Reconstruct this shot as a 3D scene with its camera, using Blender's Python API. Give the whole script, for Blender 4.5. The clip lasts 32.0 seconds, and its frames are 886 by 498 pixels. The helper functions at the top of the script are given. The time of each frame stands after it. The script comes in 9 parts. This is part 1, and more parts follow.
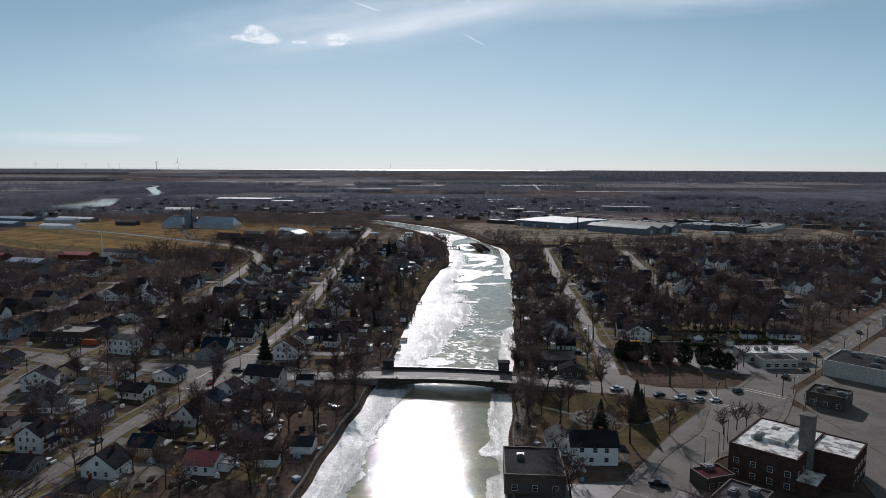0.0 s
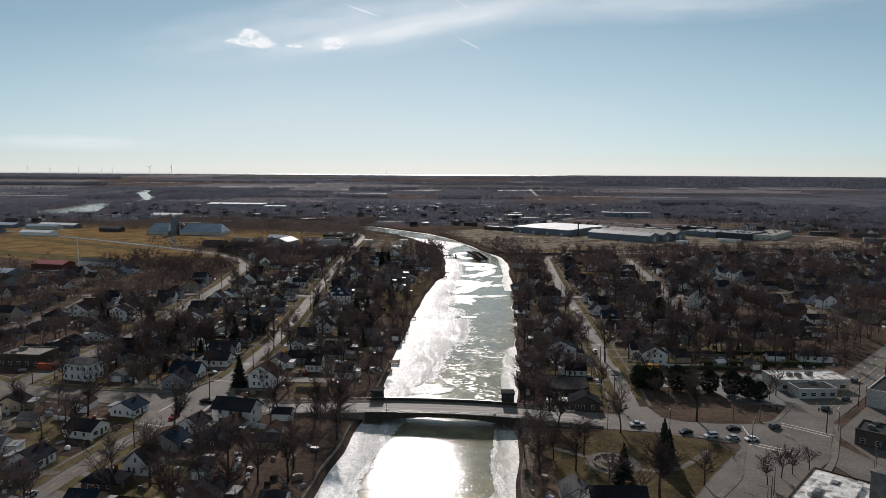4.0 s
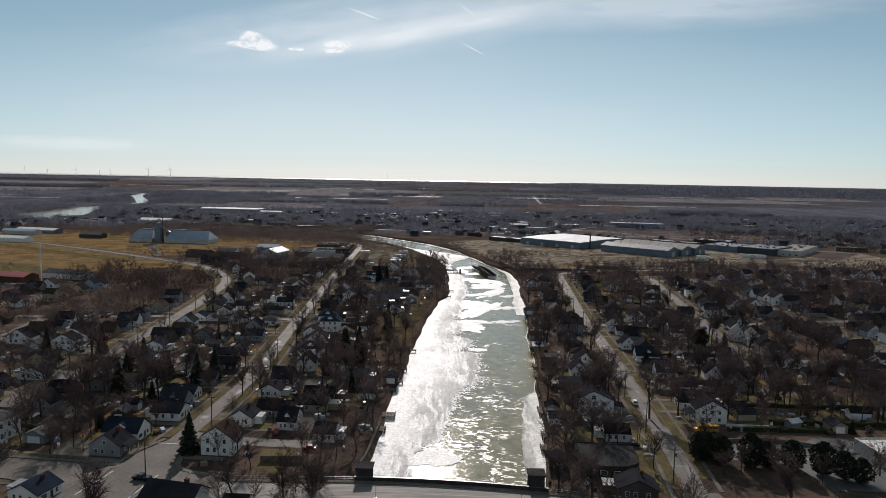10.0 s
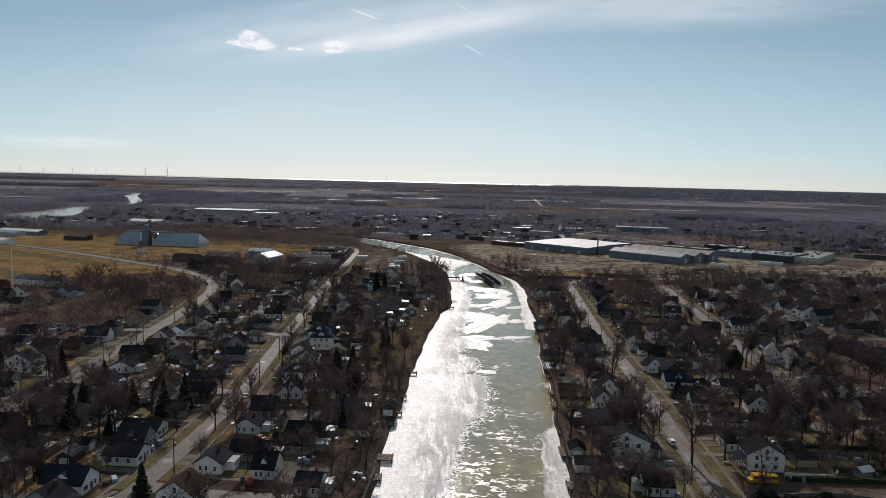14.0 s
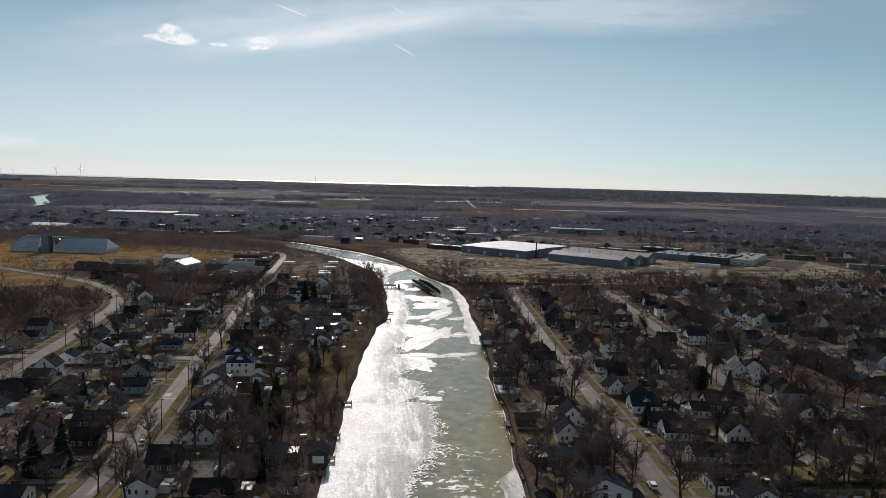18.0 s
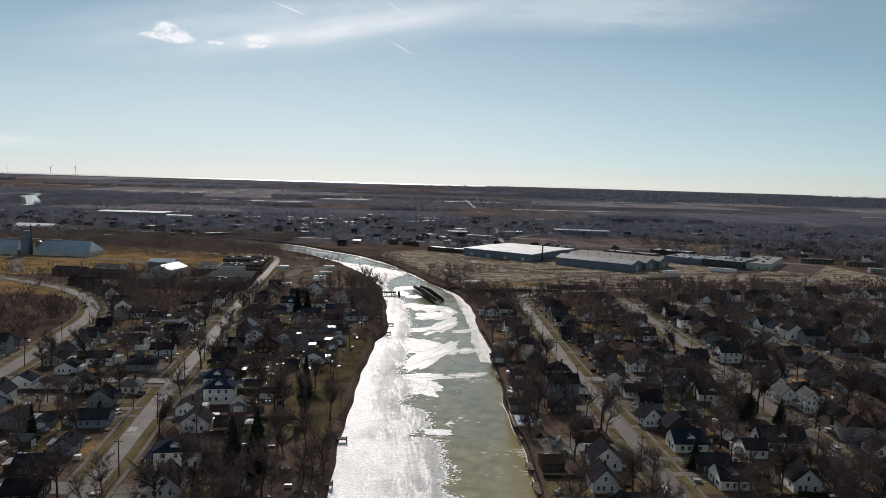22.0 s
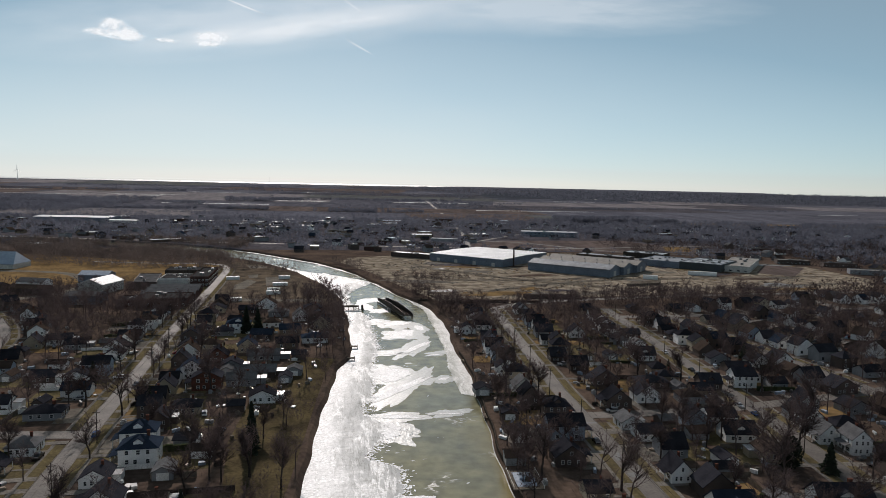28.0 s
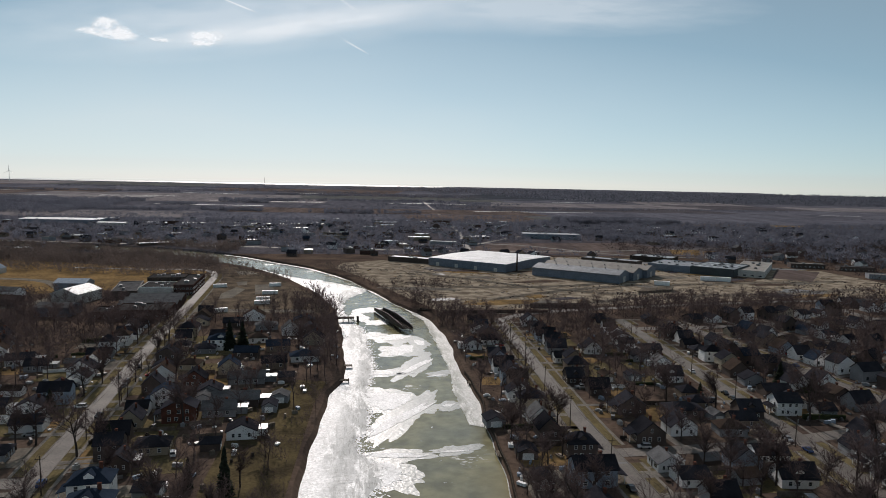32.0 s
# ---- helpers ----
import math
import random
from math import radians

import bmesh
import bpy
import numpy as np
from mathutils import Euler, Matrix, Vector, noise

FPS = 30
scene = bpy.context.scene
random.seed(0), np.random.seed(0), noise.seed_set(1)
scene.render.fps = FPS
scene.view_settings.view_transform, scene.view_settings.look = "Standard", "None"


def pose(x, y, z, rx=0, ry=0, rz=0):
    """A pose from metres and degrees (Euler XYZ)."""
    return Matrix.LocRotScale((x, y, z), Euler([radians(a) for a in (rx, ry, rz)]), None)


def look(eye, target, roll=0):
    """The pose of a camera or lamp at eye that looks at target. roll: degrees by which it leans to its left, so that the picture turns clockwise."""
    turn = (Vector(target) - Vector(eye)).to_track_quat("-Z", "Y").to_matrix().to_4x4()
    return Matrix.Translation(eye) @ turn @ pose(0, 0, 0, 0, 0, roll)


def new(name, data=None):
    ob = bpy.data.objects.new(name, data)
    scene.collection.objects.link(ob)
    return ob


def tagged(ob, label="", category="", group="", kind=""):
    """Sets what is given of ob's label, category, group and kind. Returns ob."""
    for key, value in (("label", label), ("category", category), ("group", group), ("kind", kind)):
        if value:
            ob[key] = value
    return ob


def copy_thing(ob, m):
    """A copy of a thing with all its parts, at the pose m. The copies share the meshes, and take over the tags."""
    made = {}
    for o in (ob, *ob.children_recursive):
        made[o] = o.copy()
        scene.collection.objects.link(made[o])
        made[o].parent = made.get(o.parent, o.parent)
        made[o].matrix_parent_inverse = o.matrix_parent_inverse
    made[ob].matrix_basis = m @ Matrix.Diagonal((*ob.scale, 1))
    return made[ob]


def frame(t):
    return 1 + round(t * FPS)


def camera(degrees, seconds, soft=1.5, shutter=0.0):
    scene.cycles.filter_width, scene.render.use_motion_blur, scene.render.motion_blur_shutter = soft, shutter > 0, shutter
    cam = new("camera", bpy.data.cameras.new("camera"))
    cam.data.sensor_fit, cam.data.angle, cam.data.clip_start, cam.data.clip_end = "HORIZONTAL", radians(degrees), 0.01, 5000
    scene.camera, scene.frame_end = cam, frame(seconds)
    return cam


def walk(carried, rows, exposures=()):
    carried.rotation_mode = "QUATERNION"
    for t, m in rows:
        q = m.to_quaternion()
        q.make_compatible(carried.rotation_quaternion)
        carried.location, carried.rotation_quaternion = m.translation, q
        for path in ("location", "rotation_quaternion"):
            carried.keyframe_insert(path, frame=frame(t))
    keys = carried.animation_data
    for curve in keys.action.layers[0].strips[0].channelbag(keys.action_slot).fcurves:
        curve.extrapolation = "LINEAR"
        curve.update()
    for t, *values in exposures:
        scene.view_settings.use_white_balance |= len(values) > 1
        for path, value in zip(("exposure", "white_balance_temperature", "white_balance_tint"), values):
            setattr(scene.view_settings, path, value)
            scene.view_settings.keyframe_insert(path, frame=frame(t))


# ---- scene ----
cam = camera(66.0, 32.0, soft=0.35)
PATH = [
    (0.0, look((0.00, -0.00, 80.00), (-2.90, 99.24, 68.01), 0.25)),
    (0.5, look((-0.01, 3.08, 79.90), (-2.85, 102.32, 67.96), 0.26)),
    (1.0, look((-0.10, 6.21, 79.81), (-2.86, 105.46, 67.91), 0.26)),
    (1.5, look((-0.20, 9.62, 79.76), (-2.87, 108.88, 67.93), 0.30)),
    (2.0, look((-0.36, 13.31, 79.74), (-2.93, 112.59, 67.98), 0.26)),
    (2.5, look((-0.49, 17.25, 79.76), (-2.97, 116.53, 68.10), 0.27)),
    (3.0, look((-0.66, 21.39, 79.80), (-3.06, 120.69, 68.24), 0.30)),
    (3.5, look((-0.83, 25.76, 79.86), (-3.15, 125.07, 68.43), 0.31)),
    (4.0, look((-1.04, 30.24, 79.91), (-3.33, 129.57, 68.62), 0.33)),
    (4.5, look((-1.26, 34.75, 79.96), (-3.55, 134.10, 68.75), 0.33)),
    (6.5, look((-2.41, 52.72, 80.18), (-4.77, 152.12, 69.48), 0.54)),
    (7.0, look((-2.79, 57.34, 80.25), (-5.16, 156.75, 69.64), 0.60)),
    (7.5, look((-3.12, 62.07, 80.33), (-5.51, 161.48, 69.78), 0.70)),
    (8.0, look((-3.42, 66.85, 80.43), (-5.81, 166.27, 69.95), 0.76)),
    (8.5, look((-3.74, 71.61, 80.55), (-6.13, 171.03, 70.09), 0.81)),
    (9.0, look((-4.09, 76.32, 80.68), (-6.48, 175.75, 70.25), 0.88)),
    (9.5, look((-4.58, 80.99, 80.83), (-6.94, 180.41, 70.36), 0.99)),
    (10.0, look((-5.01, 85.66, 80.96), (-7.36, 185.08, 70.51), 1.04)),
    (10.5, look((-5.46, 90.25, 81.06), (-7.82, 189.67, 70.60), 1.12)),
    (11.0, look((-5.87, 94.90, 81.15), (-8.25, 194.33, 70.70), 1.18)),
    (11.5, look((-6.27, 99.46, 81.18), (-8.63, 198.88, 70.73), 1.23)),
    (12.0, look((-6.74, 103.93, 81.16), (-9.09, 203.36, 70.73), 1.28)),
    (12.5, look((-7.19, 108.29, 81.09), (-9.48, 207.72, 70.73), 1.28)),
    (13.0, look((-7.64, 112.48, 80.99), (-9.91, 211.92, 70.68), 1.26)),
    (13.5, look((-8.06, 116.62, 80.92), (-10.33, 216.07, 70.65), 1.35)),
    (15.5, look((-9.79, 134.15, 80.68), (-8.51, 233.64, 70.67), 1.55)),
    (16.0, look((-10.39, 138.66, 80.66), (-4.53, 237.99, 70.76), 1.62)),
    (16.5, look((-11.07, 143.23, 80.65), (-3.24, 242.43, 70.77), 1.63)),
    (17.0, look((-11.57, 147.92, 80.64), (-3.69, 247.12, 70.81), 1.57)),
    (17.5, look((-11.87, 152.55, 80.63), (-3.94, 251.75, 70.79), 1.55)),
    (18.0, look((-11.97, 157.10, 80.60), (-4.04, 256.30, 70.77), 1.54)),
    (18.5, look((-12.03, 161.56, 80.56), (-4.10, 260.75, 70.71), 1.55)),
    (19.0, look((-12.13, 166.06, 80.52), (-4.20, 265.26, 70.72), 1.53)),
    (19.5, look((-12.23, 170.61, 80.49), (-4.23, 269.80, 70.68), 1.53)),
    (20.0, look((-12.30, 175.21, 80.49), (-4.28, 274.40, 70.64), 1.51)),
    (20.5, look((-12.47, 179.70, 80.48), (-4.39, 278.88, 70.65), 1.55)),
    (21.0, look((-12.64, 184.05, 80.49), (-4.52, 283.23, 70.62), 1.55)),
    (21.5, look((-12.91, 188.39, 80.51), (-4.73, 287.56, 70.63), 1.58)),
    (22.0, look((-13.16, 192.76, 80.51), (-4.93, 291.93, 70.64), 1.63)),
    (22.5, look((-13.35, 197.01, 80.51), (-5.12, 296.18, 70.63), 1.64)),
    (23.0, look((-13.56, 201.01, 80.50), (-5.34, 300.18, 70.61), 1.64)),
    (23.5, look((-13.90, 204.73, 80.52), (-5.62, 303.90, 70.65), 1.61)),
    (24.0, look((-14.18, 208.38, 80.58), (-5.86, 307.55, 70.72), 1.60)),
    (24.5, look((-14.38, 212.15, 80.68), (-5.35, 311.26, 70.84), 1.60)),
    (25.0, look((-14.45, 216.06, 80.79), (-2.69, 314.89, 71.04), 1.54)),
    (25.5, look((-14.52, 220.10, 80.87), (-0.78, 318.68, 71.19), 1.46)),
    (27.5, look((-14.63, 236.14, 80.81), (-0.61, 334.68, 71.19), 1.34)),
    (28.0, look((-14.58, 240.11, 80.81), (-0.47, 338.64, 71.16), 1.27)),
    (28.5, look((-14.44, 244.00, 80.81), (-0.28, 342.52, 71.18), 1.27)),
    (29.0, look((-14.34, 247.91, 80.82), (-0.12, 346.42, 71.21), 1.25)),
    (29.5, look((-14.19, 251.87, 80.85), (0.08, 350.38, 71.26), 1.24)),
    (30.0, look((-14.01, 255.99, 80.92), (0.30, 354.49, 71.32), 1.21)),
    (30.5, look((-13.74, 260.20, 81.02), (0.60, 358.70, 71.40), 1.24)),
    (31.0, look((-13.52, 264.42, 81.14), (0.91, 362.90, 71.52), 1.21)),
    (31.5, look((-13.35, 268.54, 81.27), (1.17, 367.01, 71.67), 1.18)),
    (32.0, look((-13.16, 272.56, 81.39), (1.46, 371.02, 71.80), 1.20)),
]
# the camera starts a little cooler and darker, then settles
walk(cam, PATH, [(0.0, -0.12, 6080, 10), (1.0, -0.06, 6360, 10), (2.2, 0.0, 6500, 10), (32.0, 0.0, 6500, 10)])

# ---- sky, sun ----
SUN_EL, SUN_AZ = 29.0, 3.8          # degrees; azimuth to the left of +y
world = bpy.data.worlds.new("sky")
scene.world = world
world.use_nodes = True
wn = world.node_tree
sky = wn.nodes.new("ShaderNodeTexSky")
sky.sky_type, sky.sun_disc = "NISHITA", False
sky.sun_elevation, sky.sun_rotation = radians(SUN_EL), radians(-SUN_AZ)
sky.air_density, sky.dust_density, sky.ozone_density, sky.altitude = 0.7, 0.25, 3.3, 1000
thin = wn.nodes.new("ShaderNodeHueSaturation")     # thin high haze takes some blue out of the sky
thin.inputs["Saturation"].default_value, thin.inputs["Hue"].default_value = 0.95, 0.464
wn.links.new(sky.outputs[0], thin.inputs["Color"])
veil = wn.nodes.new("ShaderNodeMix")               # even high veil over the whole sky
veil.data_type = "RGBA"
veil.inputs[0].default_value, veil.inputs[7].default_value = 0.25, (7.5, 7.4, 7.4, 1)
wn.links.new(thin.outputs[0], veil.inputs[6])
wn.links.new(veil.outputs[2], wn.nodes["Background"].inputs[0])
wn.nodes["Background"].inputs[1].default_value = 0.0742
sun = new("sun", bpy.data.lights.new("sun", "SUN"))
sun.data.energy, sun.data.angle, sun.data.color = 3.8, radians(0.53), (1.0, 0.905, 0.86)
sun_dir = Vector((-math.sin(radians(SUN_AZ)) * math.cos(radians(SUN_EL)), math.cos(radians(SUN_AZ)) * math.cos(radians(SUN_EL)), math.sin(radians(SUN_EL))))
sun.matrix_world = look((0, 0, 400), Vector((0, 0, 400)) - sun_dir)

# ---- materials ----
MATS = {}


def mat(name, a, b=None, scale=3.0, rough=0.8, metal=0.0, bump=0.0, fine=None, spec=0.5, vary=0.0, detail=5.0, stretch=None):
    """A surface of two tones mixed by noise at two scales, with fine relief."""
    m = bpy.data.materials.new(name)
    m.use_nodes = True
    nt = m.node_tree
    n, l = nt.nodes, nt.links
    p = n["Principled BSDF"]
    p.inputs["Roughness"].default_value, p.inputs["Metallic"].default_value = rough, metal
    p.inputs["Specular IOR Level"].default_value = 0.0 if rough >= 0.8 else spec if rough < 0.6 else min(spec, 0.22)    # weathered rough surfaces have no sheen
    b = b or tuple(c * 0.72 for c in a)
    tc = n.new("ShaderNodeTexCoord")
    source = tc.outputs["Object"]
    if stretch:
        mp = n.new("ShaderNodeMapping")
        mp.inputs["Scale"].default_value = stretch
        l.new(source, mp.inputs[0])
        source = mp.outputs[0]
    big = n.new("ShaderNodeTexNoise")
    big.inputs["Scale"].default_value, big.inputs["Detail"].default_value = 1.0 / scale, detail
    l.new(source, big.inputs["Vector"])
    small = n.new("ShaderNodeTexNoise")
    small.inputs["Scale"].default_value, small.inputs["Detail"].default_value = fine or 9.0 / scale, 3.0
    l.new(source, small.inputs["Vector"])
    ramp = n.new("ShaderNodeMapRange")
    ramp.inputs[1].default_value, ramp.inputs[2].default_value = 0.36, 0.64
    l.new(big.outputs["Fac"], ramp.inputs[0])
    mix = n.new("ShaderNodeMix")
    mix.data_type = "RGBA"
    mix.inputs[6].default_value, mix.inputs[7].default_value = (*a, 1), (*b, 1)
    l.new(ramp.outputs[0], mix.inputs[0])
    grain = n.new("ShaderNodeMapRange")
    grain.inputs[1].default_value, grain.inputs[2].default_value, grain.inputs[3].default_value, grain.inputs[4].default_value = 0.3, 0.7, 0.72, 1.2
    l.new(small.outputs["Fac"], grain.inputs[0])
    tone = n.new("ShaderNodeMix")
    tone.data_type, tone.blend_type = "RGBA", "MULTIPLY"
    tone.inputs[0].default_value = 1.0
    l.new(mix.outputs[2], tone.inputs[6])
    l.new(grain.outputs[0], tone.inputs[7])
    colour = tone.outputs[2]
    if vary:
        info = n.new("ShaderNodeObjectInfo")
        hsv = n.new("ShaderNodeHueSaturation")
        vr = n.new("ShaderNodeMapRange")
        vr.inputs[3].default_value, vr.inputs[4].default_value = 1 - vary, 1 + vary
        l.new(info.outputs["Random"], vr.inputs[0])
        l.new(vr.outputs[0], hsv.inputs["Value"])
        l.new(colour, hsv.inputs["Color"])
        colour = hsv.outputs[0]
    l.new(colour, p.inputs["Base Color"])
    if bump:
        bp = n.new("ShaderNodeBump")
        bp.inputs["Strength"].default_value, bp.inputs["Distance"].default_value = 0.6, bump
        l.new(small.outputs["Fac"], bp.inputs["Height"])
        l.new(bp.outputs[0], p.inputs["Normal"])
    MATS[name] = m
    return m


mat("grass", (0.118, 0.086, 0.066), (0.062, 0.047, 0.040), 26, 0.95, bump=0.2, fine=0.5, spec=0.1)
mat("lawn", (0.150, 0.122, 0.064), (0.096, 0.079, 0.046), 7, 0.95, bump=0.1, fine=1.2, spec=0.1)
mat("turf", (0.112, 0.088, 0.047), (0.055, 0.044, 0.028), 9, 0.95, bump=0.1, fine=1.0, spec=0.1)
mat("straw", (0.240, 0.159, 0.075), (0.137, 0.094, 0.049), 18, 0.95, bump=0.2, fine=0.35, spec=0.1)
mat("asphalt", (0.132, 0.116, 0.101), (0.090, 0.080, 0.070), 9, 0.75, bump=0.02, fine=1.6)
mat("deck_road", (0.250, 0.232, 0.210), (0.140, 0.130, 0.118), 2.2, 0.72, bump=0.01, fine=1.4, stretch=(0.12, 1.6, 1))
mat("asphalt_new", (0.075, 0.072, 0.069), (0.102, 0.099, 0.093), 10, 0.55, bump=0.02, fine=1.5)
mat("concrete", (0.205, 0.189, 0.166), (0.143, 0.130, 0.116), 6, 0.8, bump=0.02)
mat("gravel", (0.195, 0.176, 0.146), (0.127, 0.114, 0.098), 9, 0.9, bump=0.05)
mat("lot", (0.156, 0.122, 0.088), (0.069, 0.057, 0.045), 11, 0.95, bump=0.1, fine=0.9, spec=0.1, detail=12)
mat("dirt", (0.330, 0.281, 0.215), (0.132, 0.107, 0.081), 9, 0.95, bump=0.15, fine=1.1, spec=0.1, detail=14)
# farmland to field_grey: blue-grey distance haze is mixed into these base colours
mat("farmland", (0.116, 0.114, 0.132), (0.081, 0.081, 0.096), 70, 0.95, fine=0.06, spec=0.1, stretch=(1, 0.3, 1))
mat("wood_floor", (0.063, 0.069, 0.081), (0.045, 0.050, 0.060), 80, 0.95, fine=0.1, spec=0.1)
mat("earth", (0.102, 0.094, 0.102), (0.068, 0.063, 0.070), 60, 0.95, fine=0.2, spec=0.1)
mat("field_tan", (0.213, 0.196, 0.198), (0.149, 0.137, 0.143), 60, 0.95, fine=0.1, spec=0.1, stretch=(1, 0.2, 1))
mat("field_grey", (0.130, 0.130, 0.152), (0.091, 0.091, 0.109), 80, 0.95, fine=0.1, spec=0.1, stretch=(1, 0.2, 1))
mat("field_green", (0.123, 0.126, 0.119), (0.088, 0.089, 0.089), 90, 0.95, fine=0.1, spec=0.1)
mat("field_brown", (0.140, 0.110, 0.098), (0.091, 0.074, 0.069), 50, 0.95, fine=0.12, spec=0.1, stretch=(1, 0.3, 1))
mat("wood_grey", (0.204, 0.174, 0.138), (0.120, 0.102, 0.084), 1.5, 0.85, bump=0.01)
mat("timber_dark", (0.072, 0.060, 0.050), (0.042, 0.036, 0.031), 1.5, 0.8)
mat("bark", (0.072, 0.058, 0.052), (0.046, 0.038, 0.035), 0.8, 0.95, bump=0.02, spec=0.1, vary=0.25)
mat("twig", (0.112, 0.084, 0.080), (0.072, 0.055, 0.054), 2.0, 0.95, spec=0.1, vary=0.3)
mat("twig_scrub", (0.145, 0.116, 0.104), (0.094, 0.077, 0.070), 20.0, 1.0, spec=0.05, fine=0.2)
# blue-grey distance haze is mixed into the colour of the far twigs
mat("twig_far_haze", (0.150, 0.154, 0.184), (0.104, 0.109, 0.135), 90.0, 1.0, spec=0.05, fine=0.08)
mat("needles", (0.041, 0.047, 0.032), (0.026, 0.031, 0.023), 1.2, 0.95, spec=0.15, vary=0.25)
mat("hedge", (0.046, 0.056, 0.026), (0.029, 0.034, 0.019), 1.0, 0.95, spec=0.15)
mat("siding_white", (0.80, 0.80, 0.78), (0.70, 0.70, 0.69), 6, fine=14, rough=0.55, bump=0.006, vary=0.1)
mat("siding_grey", (0.253, 0.260, 0.270), (0.196, 0.202, 0.212), 6, fine=14, rough=0.6, vary=0.15)
mat("siding_beige", (0.375, 0.323, 0.240), (0.315, 0.270, 0.203), 6, fine=14, rough=0.6, vary=0.15)
mat("siding_tan", (0.240, 0.185, 0.135), (0.190, 0.150, 0.110), 6, fine=14, rough=0.65, vary=0.15)
mat("siding_blue", (0.30, 0.36, 0.43), (0.24, 0.29, 0.35), 6, fine=14, rough=0.6, vary=0.15)
mat("siding_brown", (0.098, 0.074, 0.062), (0.070, 0.054, 0.047), 6, fine=14, rough=0.7, spec=0.2, vary=0.2)
mat("brick_red", (0.135, 0.058, 0.042), (0.095, 0.046, 0.034), 1.2, 0.85, bump=0.01, fine=7, vary=0.12)
mat("brick_brown", (0.087, 0.053, 0.044), (0.062, 0.039, 0.034), 1.2, 0.85, bump=0.01, fine=7)
mat("roof_dark", (0.034, 0.034, 0.040), (0.022, 0.022, 0.027), 3.5, 0.85, bump=0.015, fine=5, spec=0.08, vary=0.3)
mat("roof_blue", (0.028, 0.038, 0.056), (0.020, 0.028, 0.042), 3.5, 0.8, bump=0.015, fine=5, spec=0.1, vary=0.15)
mat("roof_brown", (0.065, 0.048, 0.039), (0.046, 0.035, 0.029), 3.5, 0.85, bump=0.015, fine=5, spec=0.08, vary=0.2)
mat("roof_light", (0.131, 0.131, 0.133), (0.083, 0.083, 0.085), 3.5, 0.85, bump=0.01, fine=4, spec=0.1, vary=0.2)
mat("roof_red", (0.340, 0.100, 0.100), (0.260, 0.080, 0.080), 4, 0.7, bump=0.01)
mat("roof_red_dark", (0.085, 0.034, 0.036), (0.060, 0.026, 0.028), 4, 0.8, bump=0.01, spec=0.1)
mat("roof_tan", (0.24, 0.222, 0.195), (0.185, 0.170, 0.150), 6, 0.75, bump=0.01)
mat("roof_white", (0.760, 0.760, 0.750), (0.620, 0.620, 0.610), 12, 0.6, bump=0.01)
mat("roof_patchy", (0.800, 0.790, 0.750), (0.360, 0.330, 0.290), 2.4, 0.45, detail=8)
mat("roof_metal", (0.310, 0.370, 0.440), (0.250, 0.300, 0.370), 8, 0.65)
mat("roof_metal_dull", (0.235, 0.250, 0.265), (0.150, 0.162, 0.178), 9, 0.6, fine=0.6)
mat("wall_dark", (0.028, 0.040, 0.046), (0.020, 0.028, 0.033), 6, 0.5)
mat("roof_tar", (0.063, 0.060, 0.059), (0.042, 0.042, 0.042), 6, 0.9, bump=0.02, spec=0.2)
mat("wall_metal", (0.15, 0.18, 0.225), (0.115, 0.14, 0.175), 7, 0.5, metal=0.2)
mat("wall_pale", (0.52, 0.50, 0.46), (0.42, 0.40, 0.37), 5, 0.75)
mat("roof_flat", (0.30, 0.30, 0.295), (0.2, 0.2, 0.195), 2.0, 0.34, vary=0.5)
mat("trim_white", (0.78, 0.78, 0.76), (0.68, 0.68, 0.66), 2, 0.5)
mat("glass", (0.050, 0.054, 0.058), (0.035, 0.038, 0.042), 2, 0.06, spec=0.8)
mat("steel", (0.20, 0.20, 0.20), (0.14, 0.14, 0.14), 2, 0.45, metal=0.6)
mat("steel_rust", (0.075, 0.055, 0.045), (0.045, 0.036, 0.032), 2, 0.7, metal=0.2)
mat("rubber", (0.02, 0.02, 0.02), (0.014, 0.014, 0.014), 0.5, 0.8)
mat("line_paint", (0.62, 0.60, 0.52), (0.45, 0.43, 0.37), 1.5, 0.7)
mat("line_yellow", (0.55, 0.38, 0.08), (0.4, 0.28, 0.07), 1.5, 0.7)
mat("stone", (0.220, 0.205, 0.185), (0.150, 0.140, 0.127), 1.5, 0.85, bump=0.02)
mat("riprap", (0.247, 0.227, 0.202), (0.130, 0.120, 0.107), 1.4, 0.9, bump=0.1)
for nm, c in (("white", (0.75, 0.75, 0.75)), ("silver", (0.42, 0.43, 0.44)), ("black", (0.018, 0.018, 0.02)), ("red", (0.33, 0.02, 0.02)),
              ("blue", (0.03, 0.06, 0.16)), ("grey", (0.12, 0.125, 0.13)), ("yellow", (0.72, 0.38, 0.03)), ("orange", (0.42, 0.10, 0.04))):
    mat("paint_" + nm, c, tuple(v * 0.93 for v in c), 2, 0.25, metal=0.15 if nm in ("silver", "grey") else 0.0, spec=0.6)


